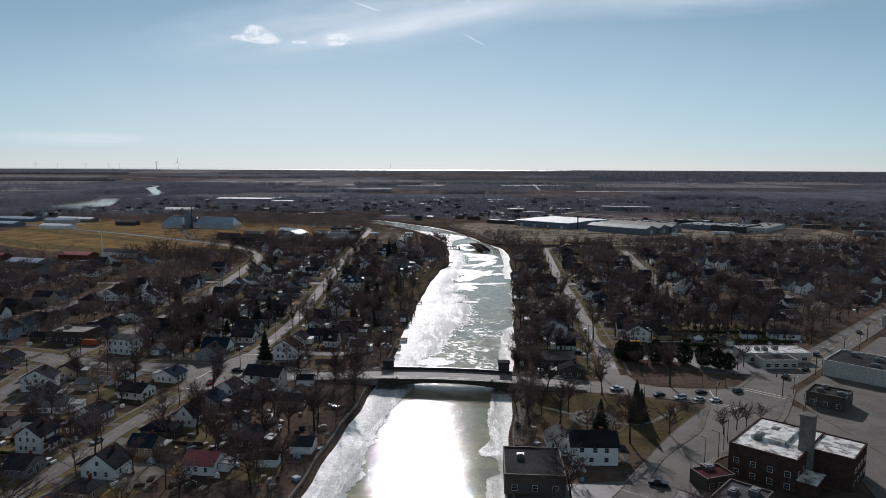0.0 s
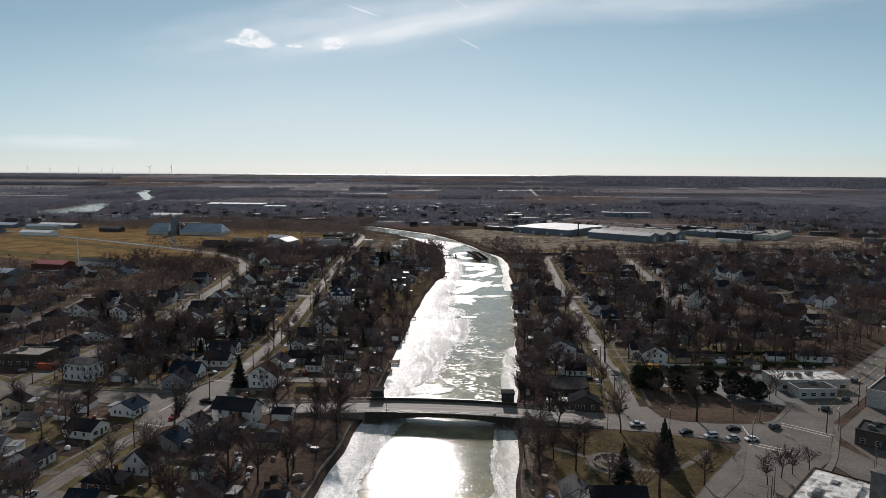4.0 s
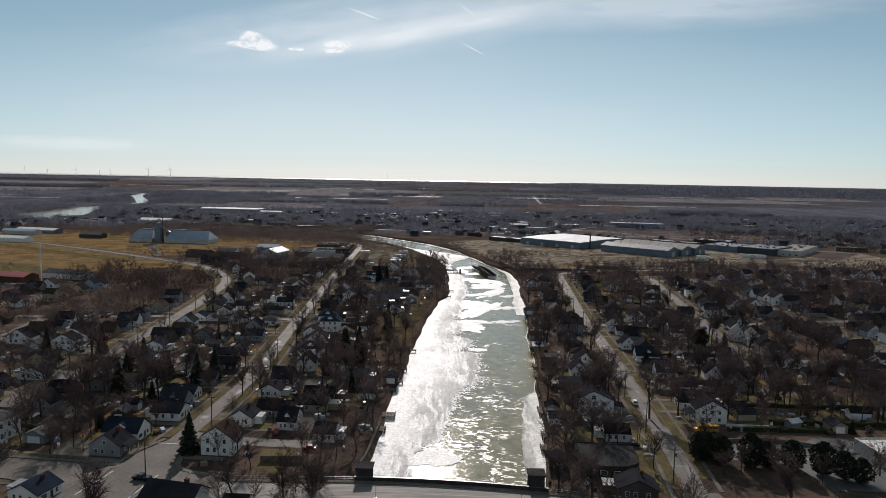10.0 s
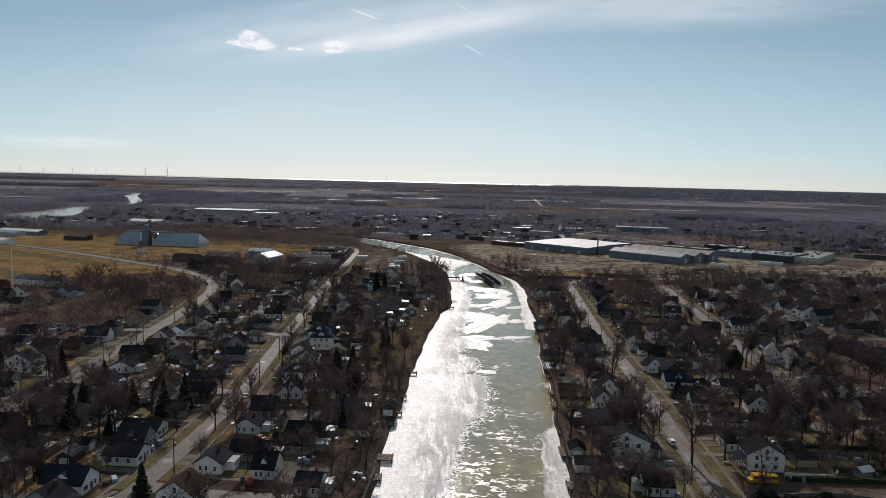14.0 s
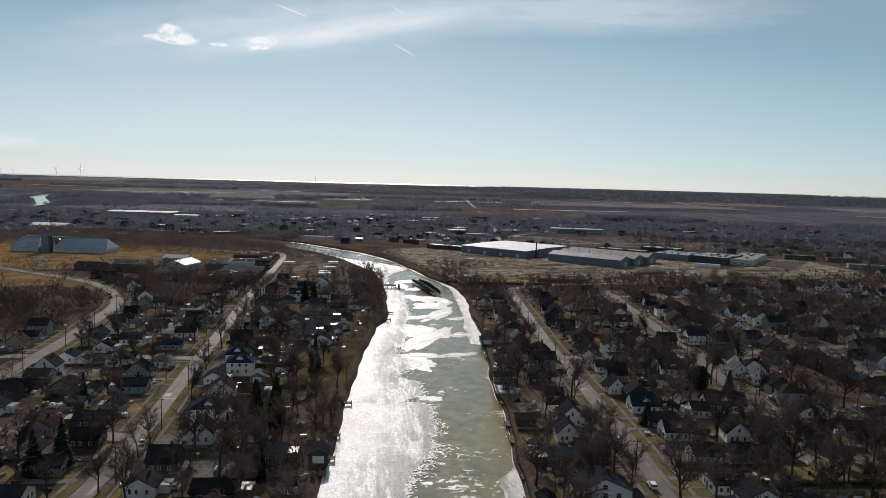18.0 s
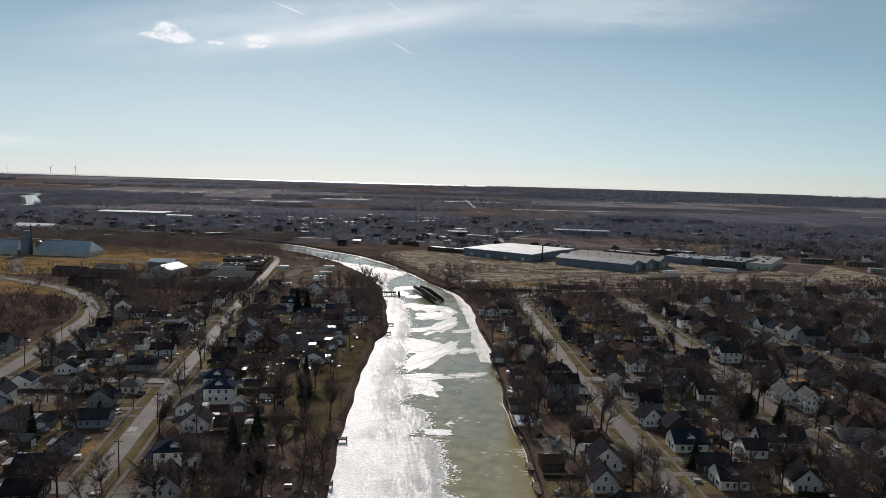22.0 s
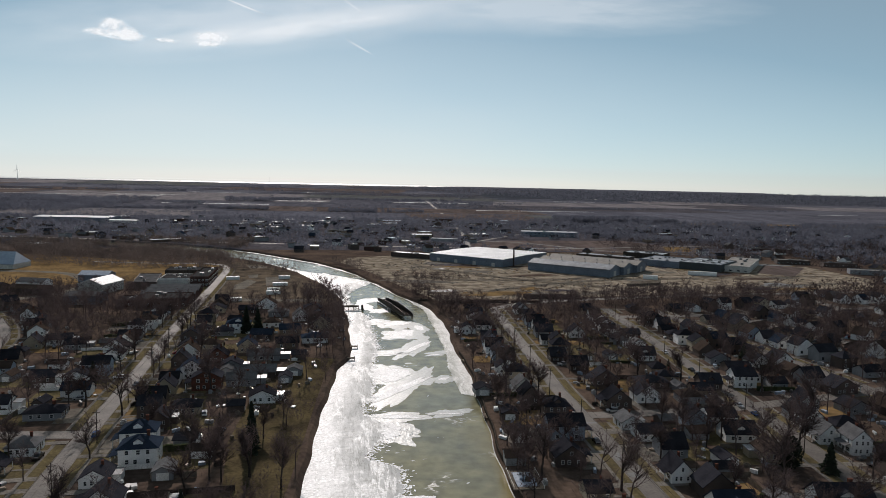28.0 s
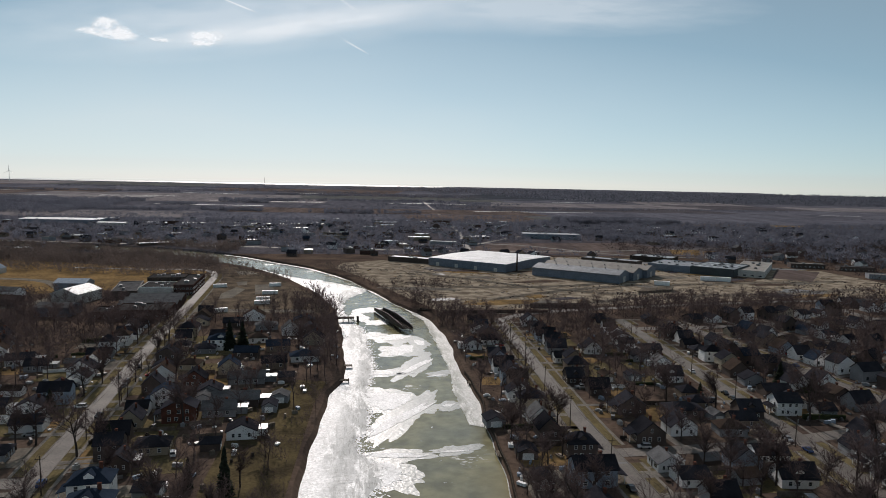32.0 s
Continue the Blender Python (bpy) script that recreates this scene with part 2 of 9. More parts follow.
def ridges(nt, source, scale, stretch, width, twist=1.5):
    """Thin winding lines: 1 on the line, 0 off it."""
    n, l = nt.nodes, nt.links
    mp = n.new("ShaderNodeMapping")
    mp.inputs["Scale"].default_value = stretch
    l.new(source, mp.inputs[0])
    ns = n.new("ShaderNodeTexNoise")
    ns.inputs["Scale"].default_value, ns.inputs["Detail"].default_value, ns.inputs["Distortion"].default_value = scale, 5.0, twist
    l.new(mp.outputs[0], ns.inputs["Vector"])
    sub = n.new("ShaderNodeMath")
    sub.operation = "SUBTRACT"
    sub.inputs[1].default_value = 0.5
    l.new(ns.outputs["Fac"], sub.inputs[0])
    ab = n.new("ShaderNodeMath")
    ab.operation = "ABSOLUTE"
    l.new(sub.outputs[0], ab.inputs[0])
    rg = n.new("ShaderNodeMapRange")
    rg.interpolation_type = "SMOOTHSTEP"
    rg.inputs[1].default_value, rg.inputs[2].default_value, rg.inputs[3].default_value, rg.inputs[4].default_value = width * 0.35, width, 1.0, 0.0
    l.new(ab.outputs[0], rg.inputs[0])
    return rg.outputs[0]


def blend(nt, fac, a, b, mode="MIX"):
    mx = nt.nodes.new("ShaderNodeMix")
    mx.data_type, mx.blend_type = "RGBA", mode
    for socket, v in ((mx.inputs[0], fac), (mx.inputs[6], a), (mx.inputs[7], b)):
        if isinstance(v, bpy.types.NodeSocket):
            nt.links.new(v, socket)
        elif isinstance(v, tuple):
            socket.default_value = (*v, 1)
        else:
            socket.default_value = v
    return mx.outputs[2]


def value(nt, op, a, b):
    m = nt.nodes.new("ShaderNodeMath")
    m.operation = op
    for socket, v in ((m.inputs[0], a), (m.inputs[1], b)):
        if isinstance(v, bpy.types.NodeSocket):
            nt.links.new(v, socket)
        else:
            socket.default_value = v
    return m.outputs[0]


def water_material():
    """Murky river water: glossy and rippled, with silt stains and a lace of drifting slush."""
    m = mat("water", (0.215, 0.208, 0.135), (0.26, 0.235, 0.125), 40, 0.09, fine=0.2)
    nt = m.node_tree
    n, l = nt.nodes, nt.links
    p = n["Principled BSDF"]
    tc = n.new("ShaderNodeTexCoord")
    base = p.inputs["Base Color"].links[0].from_socket
    drift = n.new("ShaderNodeTexNoise")
    drift.inputs["Scale"].default_value, drift.inputs["Detail"].default_value, drift.inputs["Distortion"].default_value = 0.42, 7, 0.9
    stretch = n.new("ShaderNodeMapping")
    stretch.inputs["Scale"].default_value = (0.8, 1.2, 1)
    l.new(tc.outputs["Object"], stretch.inputs[0])
    l.new(stretch.outputs[0], drift.inputs["Vector"])
    soft = n.new("ShaderNodeMapRange")
    soft.interpolation_type = "SMOOTHSTEP"
    soft.inputs[1].default_value, soft.inputs[2].default_value, soft.inputs[3].default_value, soft.inputs[4].default_value = 0.50, 0.66, 0.0, 0.8
    l.new(drift.outputs["Fac"], soft.inputs[0])
    lace = soft.outputs[0]
    silt = n.new("ShaderNodeAttribute")
    silt.attribute_name = "silt"
    base = blend(nt, value(nt, "MULTIPLY", silt.outputs["Fac"], 0.85), base, (0.25, 0.20, 0.085))
    patch_noise = n.new("ShaderNodeTexNoise")
    patch_noise.inputs["Scale"].default_value, patch_noise.inputs["Detail"].default_value = 0.06, 4
    l.new(tc.outputs["Object"], patch_noise.inputs["Vector"])
    xyz = n.new("ShaderNodeSeparateXYZ")
    l.new(tc.outputs["Object"], xyz.inputs[0])
    fade = n.new("ShaderNodeMapRange")          # slush thins out downstream
    fade.inputs[1].default_value, fade.inputs[2].default_value, fade.inputs[3].default_value, fade.inputs[4].default_value = 285, 430, 0.46, 0.62
    l.new(xyz.outputs[1], fade.inputs[0])
    span = n.new("ShaderNodeMapRange")
    span.interpolation_type = "SMOOTHSTEP"
    span.inputs[1].default_value, span.inputs[2].default_value = -0.06, 0.1
    l.new(value(nt, "SUBTRACT", patch_noise.outputs["Fac"], fade.outputs[0]), span.inputs[0])
    keep = span.outputs[0]
    north = value(nt, "GREATER_THAN", xyz.outputs[1], 258.0)
    mask = value(nt, "MULTIPLY", value(nt, "MULTIPLY", lace, keep), north)
    l.new(blend(nt, mask, base, (0.38, 0.385, 0.34)), p.inputs["Base Color"])
    l.new(value(nt, "ADD", value(nt, "MULTIPLY", mask, 0.6), 0.08), p.inputs["Roughness"])
    w1 = n.new("ShaderNodeTexNoise")
    w1.inputs["Scale"].default_value, w1.inputs["Detail"].default_value = 1.6, 4
    mp = n.new("ShaderNodeMapping")
    mp.inputs["Scale"].default_value = (0.6, 1.3, 1)
    l.new(tc.outputs["Object"], mp.inputs[0])
    l.new(mp.outputs[0], w1.inputs["Vector"])
    bp = n.new("ShaderNodeBump")
    bp.inputs["Strength"].default_value, bp.inputs["Distance"].default_value = 1.0, 0.058
    l.new(w1.outputs["Fac"], bp.inputs["Height"])
    l.new(bp.outputs[0], p.inputs["Normal"])
    return m


def ice_material(name, dry, damp, wet, rough, low, high):
    """Refrozen river ice: a white crust, damp grey patches with crisp edges, and a few dark seams."""
    m = mat(name, dry, tuple(c * 0.92 for c in dry), 14.0, rough, fine=1.1, detail=8, spec=0.22)
    nt = m.node_tree
    n, l = nt.nodes, nt.links
    p = n["Principled BSDF"]
    tc = n.new("ShaderNodeTexCoord")
    colour = p.inputs["Base Color"].links[0].from_socket
    mp = n.new("ShaderNodeMapping")
    mp.inputs["Scale"].default_value = (1.0, 0.55, 1)
    l.new(tc.outputs["Object"], mp.inputs[0])
    for sc, lo, hi, tint, amount in ((0.11, low, high, damp, 0.16), (0.5, low, high + 0.04, damp, 0.3), (1.7, low, high + 0.06, damp, 0.26), (0.045, high, high + 0.12, wet, 0.2)):
        ns = n.new("ShaderNodeTexNoise")
        ns.inputs["Scale"].default_value, ns.inputs["Detail"].default_value, ns.inputs["Distortion"].default_value = sc, 9.0, 1.4
        l.new(mp.outputs[0], ns.inputs["Vector"])
        rg = n.new("ShaderNodeMapRange")
        rg.inputs[1].default_value, rg.inputs[2].default_value, rg.inputs[3].default_value, rg.inputs[4].default_value = lo, hi, 0.0, amount
        l.new(ns.outputs["Fac"], rg.inputs[0])
        colour = blend(nt, rg.outputs[0], colour, tint)
    seams = ridges(nt, tc.outputs["Object"], 0.06, (1.3, 0.6, 1), 0.012, 3.0)
    colour = blend(nt, value(nt, "MULTIPLY", seams, 0.3), colour, wet)
    rim = n.new("ShaderNodeAttribute")          # how near the shelf's broken outer edge is
    rim.attribute_name = "rim"
    gloss = 0.25
    flow = n.new("ShaderNodeMapping")
    flow.inputs["Scale"].default_value, flow.inputs["Rotation"].default_value = (1.0, 0.16, 1), (0, 0, radians(-4))
    l.new(tc.outputs["Object"], flow.inputs[0])
    for sc, lo, hi, tint, amount in ((0.17, 0.50, 0.555, damp, 0.95), (0.55, 0.49, 0.555, damp, 0.9), (1.5, 0.54, 0.62, wet, 0.5)):
        ns = n.new("ShaderNodeTexNoise")
        ns.inputs["Scale"].default_value, ns.inputs["Detail"].default_value, ns.inputs["Distortion"].default_value = sc, 8.0, 1.0
        l.new(flow.outputs[0], ns.inputs["Vector"])
        rg = n.new("ShaderNodeMapRange")
        rg.inputs[1].default_value, rg.inputs[2].default_value, rg.inputs[3].default_value, rg.inputs[4].default_value = lo, hi, 0.0, amount
        l.new(ns.outputs["Fac"], rg.inputs[0])
        streak = value(nt, "MULTIPLY", rg.outputs[0], rim.outputs["Fac"])
        colour = blend(nt, streak, colour, tint)
        gloss = value(nt, "MULTIPLY", gloss, value(nt, "SUBTRACT", 1.0, value(nt, "MULTIPLY", streak, 0.85)))
    cracks = ridges(nt, tc.outputs["Object"], 0.16, (1.2, 0.5, 1), 0.02, 2.2)
    colour = blend(nt, value(nt, "MULTIPLY", value(nt, "MULTIPLY", cracks, rim.outputs["Fac"]), 0.35), colour, wet)
    l.new(colour, p.inputs["Base Color"])
    l.new(gloss, p.inputs["Specular IOR Level"])
    relief = n.new("ShaderNodeTexNoise")
    relief.inputs["Scale"].default_value, relief.inputs["Detail"].default_value = 0.7, 9
    l.new(tc.outputs["Object"], relief.inputs["Vector"])
    bp = n.new("ShaderNodeBump")
    bp.inputs["Strength"].default_value, bp.inputs["Distance"].default_value = 1.0, 0.14
    l.new(relief.outputs["Fac"], bp.inputs["Height"])
    l.new(bp.outputs[0], p.inputs["Normal"])
    return m


def see_through(m, share):
    """Bare crowns are open: part of the light passes on through them."""
    nt = m.node_tree
    p = nt.nodes["Principled BSDF"]
    tl, mx = nt.nodes.new("ShaderNodeBsdfTranslucent"), nt.nodes.new("ShaderNodeMixShader")
    nt.links.new(p.inputs["Base Color"].links[0].from_socket, tl.inputs[0])
    mx.inputs[0].default_value = share
    nt.links.new(p.outputs[0], mx.inputs[1])
    nt.links.new(tl.outputs[0], mx.inputs[2])
    nt.links.new(mx.outputs[0], nt.nodes["Material Output"].inputs[0])


def stain(m, scale, low, high, tint, amount):
    """Blotches of another colour with crisp, uneven edges: peeling, damp or dirt."""
    nt = m.node_tree
    p, tc, ns, rg = nt.nodes["Principled BSDF"], nt.nodes.new("ShaderNodeTexCoord"), nt.nodes.new("ShaderNodeTexNoise"), nt.nodes.new("ShaderNodeMapRange")
    ns.inputs["Scale"].default_value, ns.inputs["Detail"].default_value, ns.inputs["Roughness"].default_value = scale, 7.0, 0.62
    nt.links.new(tc.outputs["Object"], ns.inputs["Vector"])
    rg.inputs[1].default_value, rg.inputs[2].default_value, rg.inputs[4].default_value = low, high, amount
    nt.links.new(ns.outputs["Fac"], rg.inputs[0])
    nt.links.new(blend(nt, rg.outputs[0], p.inputs["Base Color"].links[0].from_socket, tint), p.inputs["Base Color"])


stain(MATS["roof_patchy"], 0.42, 0.53, 0.60, (0.10, 0.085, 0.075), 0.85)
# translucency also lifts the far crowns, as haze would
see_through(MATS["twig_far_haze"], 0.5)
see_through(MATS["twig"], 0.25)
see_through(MATS["twig_scrub"], 0.4)
water_material()
ice_material("ice_white", (0.92, 0.92, 0.91), (0.47, 0.475, 0.46), (0.22, 0.22, 0.185), 0.6, 0.475, 0.545)
ice_material("ice_grey", (0.62, 0.625, 0.60), (0.34, 0.35, 0.31), (0.18, 0.18, 0.15), 0.55, 0.46, 0.56)

ice_material("ice_thin", (0.44, 0.455, 0.43), (0.27, 0.28, 0.25), (0.18, 0.18, 0.15), 0.35, 0.44, 0.58)

# ---- mesh helpers ----


class Shape:
    """Collects polygons, then becomes a mesh."""

    def __init__(self):
        self.v, self.f, self.m = [], [], []

    def poly(self, pts, k=0):
        n = len(self.v)
        self.v += [tuple(p) for p in pts]
        self.f.append(tuple(range(n, n + len(pts))))
        self.m.append(k)
        return self

    def box(self, x0, x1, y0, y1, z0, z1, k=0):
        n = len(self.v)
        self.v += [(x, y, z) for z in (z0, z1) for x, y in ((x0, y0), (x1, y0), (x1, y1), (x0, y1))]
        self.f += [tuple(n + i for i in q) for q in ((3, 2, 1, 0), (4, 5, 6, 7), (0, 1, 5, 4), (1, 2, 6, 5), (2, 3, 7, 6), (3, 0, 4, 7))]
        self.m += [k] * 6
        return self

    def extrude(self, profile, axis, a, b, k=0):
        """A profile of (u, z) pairs, drawn out along x or y from a to b."""
        n, c = len(self.v), len(profile)
        for d in (a, b):
            self.v += [(d, u, z) if axis == "x" else (u, d, z) for u, z in profile]
        self.f += [tuple(n + i for i in range(c)), tuple(n + c + i for i in reversed(range(c)))]
        self.f += [(n + i, n + c + i, n + c + (i + 1) % c, n + (i + 1) % c) for i in range(c)]
        self.m += [k] * (c + 2)
        return self

    def tube(self, a, b, ra, rb, sides=6, k=0, caps=True):
        a, b = Vector(a), Vector(b)
        d = (b - a).normalized()
        u = d.orthogonal().normalized()
        w = d.cross(u)
        n = len(self.v)
        for c, r in ((a, ra), (b, rb)):
            self.v += [tuple(c + (u * math.cos(2 * math.pi * i / sides) + w * math.sin(2 * math.pi * i / sides)) * r) for i in range(sides)]
        self.f += [(n + i, n + (i + 1) % sides, n + sides + (i + 1) % sides, n + sides + i) for i in range(sides)]
        self.m += [k] * sides
        if caps:
            self.f += [tuple(n + i for i in reversed(range(sides))), tuple(n + sides + i for i in range(sides))]
            self.m += [k] * 2
        return self

    def mesh(self, name, *mats):
        me = bpy.data.meshes.new(name)
        me.from_pydata(self.v, [], self.f)
        for m in mats:
            me.materials.append(MATS[m] if isinstance(m, str) else m)
        if len(mats) > 1:
            me.polygons.foreach_set("material_index", self.m)
        me.update()
        return me


def part(name, shape, material, parent, label="", m=None):
    """Links a shape as one mesh object under a thing or a part."""
    me = shape if isinstance(shape, bpy.types.Mesh) else shape.mesh(name, *(material if isinstance(material, tuple) else (material,)))
    ob = new(name, me)
    ob.parent = parent
    if m is not None:
        ob.matrix_basis = m
    if label:
        tagged(ob, label)
    return ob


def thing(name, label, category, m=None, group="", kind=""):
    ob = new(name)
    ob.empty_display_size = 0.5
    if m is not None:
        ob.matrix_basis = m
    return tagged(ob, label, category, group, kind)


def single(name, shape, material, label, category, kind="", group=""):
    ob = new(name, shape.mesh(name, *(material if isinstance(material, tuple) else (material,))))
    return tagged(ob, label, category, group, kind)


def recolour(ob, name, material):
    for o in ob.children:
        if o.name.split(".")[0] == name:
            o.material_slots[0].link = "OBJECT"
            o.material_slots[0].material = MATS[material]


def table(rows, q):
    """Straight-line reading of (key, value) rows."""
    if q <= rows[0][0]:
        return rows[0][1]
    for (a, u), (b, w) in zip(rows, rows[1:]):
        if q <= b:
            return u + (w - u) * (q - a) / (b - a)
    return rows[-1][1]


# ---- ground and river ----
BANK_L = [(-900, -60), (100, -42), (160, -40), (188, -37), (240, -33), (282, -29.2), (330, -29.0), (374, -27), (433, -25.2), (500, -20.8), (535, -17.2), (556, -11.6),
          (590, -11.6), (640, -12.6), (685, -15), (709, -16.5), (756, -25), (794, -36.5), (847, -55), (889, -75.5), (920, -94), (959, -125.5), (987, -147), (1023, -175), (1042, -215),
          (1072, -262), (1110, -350), (1150, -470), (1195, -620), (1240, -740), (1290, -805), (1340, -835), (1441, -845), (1588, -870), (1705, -885), (1800, -860), (1900, -872), (2002, -925),
          (2187, -1020), (2300, -1140), (2540, -1205), (2600, -1212)]
BANK_R = [(-900, -5), (100, 8), (162, 11), (195, 14.3), (240, 18), (265, 20.4), (307, 24), (346, 26.4), (386, 29.8), (435, 31.6), (466, 34), (505, 37.2), (522, 39.2), (545, 38.6), (573, 39.5),
          (606, 42), (643, 42.5), (679, 40.2), (701, 33.6), (732, 23.2), (767, 15.4), (798, 6.3), (838, -4), (882, -20.8), (926, -42.5), (965, -72), (1020, -114), (1047, -140), (1075, -175),
          (1108, -222), (1140, -300), (1172, -390), (1205, -510), (1245, -640), (1288, -722), (1329, -702), (1400, -730), (1568, -800), (1709, -852), (1806, -828), (1870, -838), (2002, -885),
          (2187, -985), (2300, -1045), (2540, -1135), (2600, -1205)]
WATER_Z = -2.0


def left_bank(y):
    return table(BANK_L, y) + 0.4 * math.sin(y * 0.09) + 0.3 * math.sin(y * 0.23 + 1)


def right_bank(y):
    return table(BANK_R, y) + 0.4 * math.sin(y * 0.08 + 2) + 0.3 * math.sin(y * 0.21)


def rise(y):
    """The land climbs gently towards the horizon."""
    return 58.0 * max(0.0, min(1.0, (y - 1700) / 3200)) ** 1.5


ROWS = list(range(-900, 120, 60)) + list(range(120, 1120, 4)) + list(range(1120, 1400, 10)) + list(range(1400, 2600, 60)) + list(range(2600, 4920, 110)) + [4920]
OFFS = (4200, 2400, 1200, 600, 300, 150, 80, 40, 20, 9, 3.2)


def make_ground():
    s = Shape()
    width = 0
    for y in ROWS:
        gl, gr, z0 = left_bank(y), right_bank(y), rise(y)
        cut = 1.0 if y < 2600 else 0.0
        mid = (gl + gr) / 2
        row = [(gl - o, z0) for o in OFFS] + [(gl - 1.6, z0 - 0.3 * cut), (gl, z0 - 2.1 * cut), (gl + min(2.5, (mid - gl) * 0.5), z0 - 3.5 * cut)]
        row += [(gr - min(2.5, (gr - mid) * 0.5), z0 - 3.5 * cut), (gr, z0 - 2.1 * cut), (gr + 1.6, z0 - 0.3 * cut)] + [(gr + o, z0) for o in reversed(OFFS)]
        width = len(row)
        s.v += [(x, y, z) for x, z in row]
    for i in range(len(ROWS) - 1):
        for j in range(width - 1):
            a = i * width + j
            s.f.append((a, a + 1, a + width + 1, a + width))
            # rows from 1040 on take the haze-tinted ground tones
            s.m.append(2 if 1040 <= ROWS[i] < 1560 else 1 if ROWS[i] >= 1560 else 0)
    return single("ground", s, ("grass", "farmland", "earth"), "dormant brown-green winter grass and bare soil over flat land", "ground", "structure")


make_ground()


def sheet(name, label, category, material, left, right, y0, y1, z, step=4.0, cols=2):
    """A level sheet between two lines that run along y."""
    s = Shape()
    ys = [y0 + (y1 - y0) * i / max(1, round((y1 - y0) / step)) for i in range(max(1, round((y1 - y0) / step)) + 1)]
    for y in ys:
        a, b = left(y), right(y)
        s.v += [(a + (b - a) * k / (cols - 1), y, z + rise(y)) for k in range(cols)]
    for i in range(len(ys) - 1):
        for k in range(cols - 1):
            a = i * cols + k
            s.f.append((a, a + 1, a + cols + 1, a + cols))
            s.m.append(0)
    return single(name, s, material, label, category, "structure")


river = sheet("water", "murky olive-brown river water with a rippled shiny surface", "river", "water", lambda y: left_bank(y) - 0.2, lambda y: right_bank(y) + 0.2, -700, 2590, WATER_Z, 8, 17)


def silt_at(x, y):
    """Stirred-up silt along the eastern bank above the bridge."""
    f = 1 - (right_bank(y) - x) / 9.0 + 0.9 * noise.noise((x * 0.06, y * 0.035, 21))
    return max(0.0, min(1.0, f)) * max(0.0, min(1.0, (y - 262) / 30, (475 - y) / 40))


river.data.attributes.new("silt", "FLOAT", "POINT").data.foreach_set("value", [silt_at(v.co.x, v.co.y) for v in river.data.vertices])
sheet("water_far", "distant frozen lake shining white along the horizon", "lake", "ice_grey", lambda y: -3900, lambda y: 250 + (y - 4300) * 0.9 + 60 * math.sin(y * 0.05), 4640, 4915, 1.2, 30)

# ---- ice on the river ----
ICE_L = [(100, -27), (161, -28.3), (174, -26.6), (188, -27), (201, -26), (223, -24), (238, -20), (262, -16), (272, -17), (283, -17), (290, -13), (296, -9.5), (303, -10.5), (308, -8.7), (316, -8), (325, -5.6),
         (333, -6.5), (346, -3), (352, -1), (362, 3.2), (372, 3.6), (390, 4.2), (403, 4), (407, -6), (410, -3), (416, 1.7), (432, 0.3), (437, -6), (442, -8.3), (450, -5), (457, 2.5), (464, 0.5),
         (472, -4), (477, -8), (489, -7.9), (496, -4.5), (520, -3.3), (552, -1.8), (566, -0.2), (590, 0.8), (628, -0.5), (655, -2), (672, -7), (690, -11), (715, -12), (738, -12), (752, -10), (770, -4),
         (788, 4.5), (798, 5), (808, 2), (822, -10), (836, -20), (850, -36), (862, -50), (889, -68), (920, -88), (959, -119), (987, -141)]
ICE_R = [(100, 5), (162, 6.6), (172, 6.6), (175, 10.5), (184, 10.2), (189, 4.5), (198, 8.8), (216, 8.4), (239, 10.8), (265, 15.0), (287, 15.7), (304, 16.8), (313, 18.1), (339, 20.3),
         (345, 24.6), (352, 27), (386, 30), (470, 34.6), (495, 36.6), (499, 31), (515, 31.2), (538, 31.5), (564, 34.6), (607, 35.4), (648, 36), (678, 36), (697, 31.5), (712, 29.6), (732, 22.6), (798, 5.8), (840, -5), (882, -23),
         (926, -45.5), (965, -75.5), (1020, -118), (1047, -146)]


def rugged(y, k):
    return 1.1 * noise.noise((y * 0.12, k, 0)) + 0.9 * noise.noise((y * 0.4, k, 3)) + 0.5 * noise.noise((y * 1.3, k, 7))


def ice_sheet(name, label, inner, outer, y0, y1, material):
    s = Shape()
    n = int((y1 - y0) / 0.9)
    rim = []
    top, low = WATER_Z + 0.09, WATER_Z - 0.05
    for i in range(n + 1):
        y = y0 + (y1 - y0) * i / n
        a, b = inner(y), outer(y)
        for k in range(9):
            x = a + (b - a) * k / 8
            rim.append(near_edge(abs(x - b), abs(b - a), x, y))
            s.v.append((x, y, top + 0.07 * noise.noise((x * 0.3, y * 0.3, 1)) + 0.7 * rim[-1] * (1 - rim[-1]) * abs(noise.noise((x * 0.9, y * 0.45, 6)))))
        s.v.append((b, y, low))
        rim.append(1.0)
    for i in range(n):
        for k in range(9):
            a = i * 10 + k
            s.f.append((a, a + 1, a + 11, a + 10))
            s.m.append(0)
    ob = single(name, s, material, label, "ice", "structure")
    ob.data.attributes.new("rim", "FLOAT", "POINT").data.foreach_set("value", rim)
    return ob


def near_edge(off, width, x, y):
    """1 at the broken outer edge of a shelf, 0 on the firm ice by the bank."""
    f = 1 - off / max(4.0, min(19.0, width * 0.75)) + 0.35 * noise.noise((x * 0.08, y * 0.04, 12))
    return max(0.0, min(1.0, f)) ** 0.5


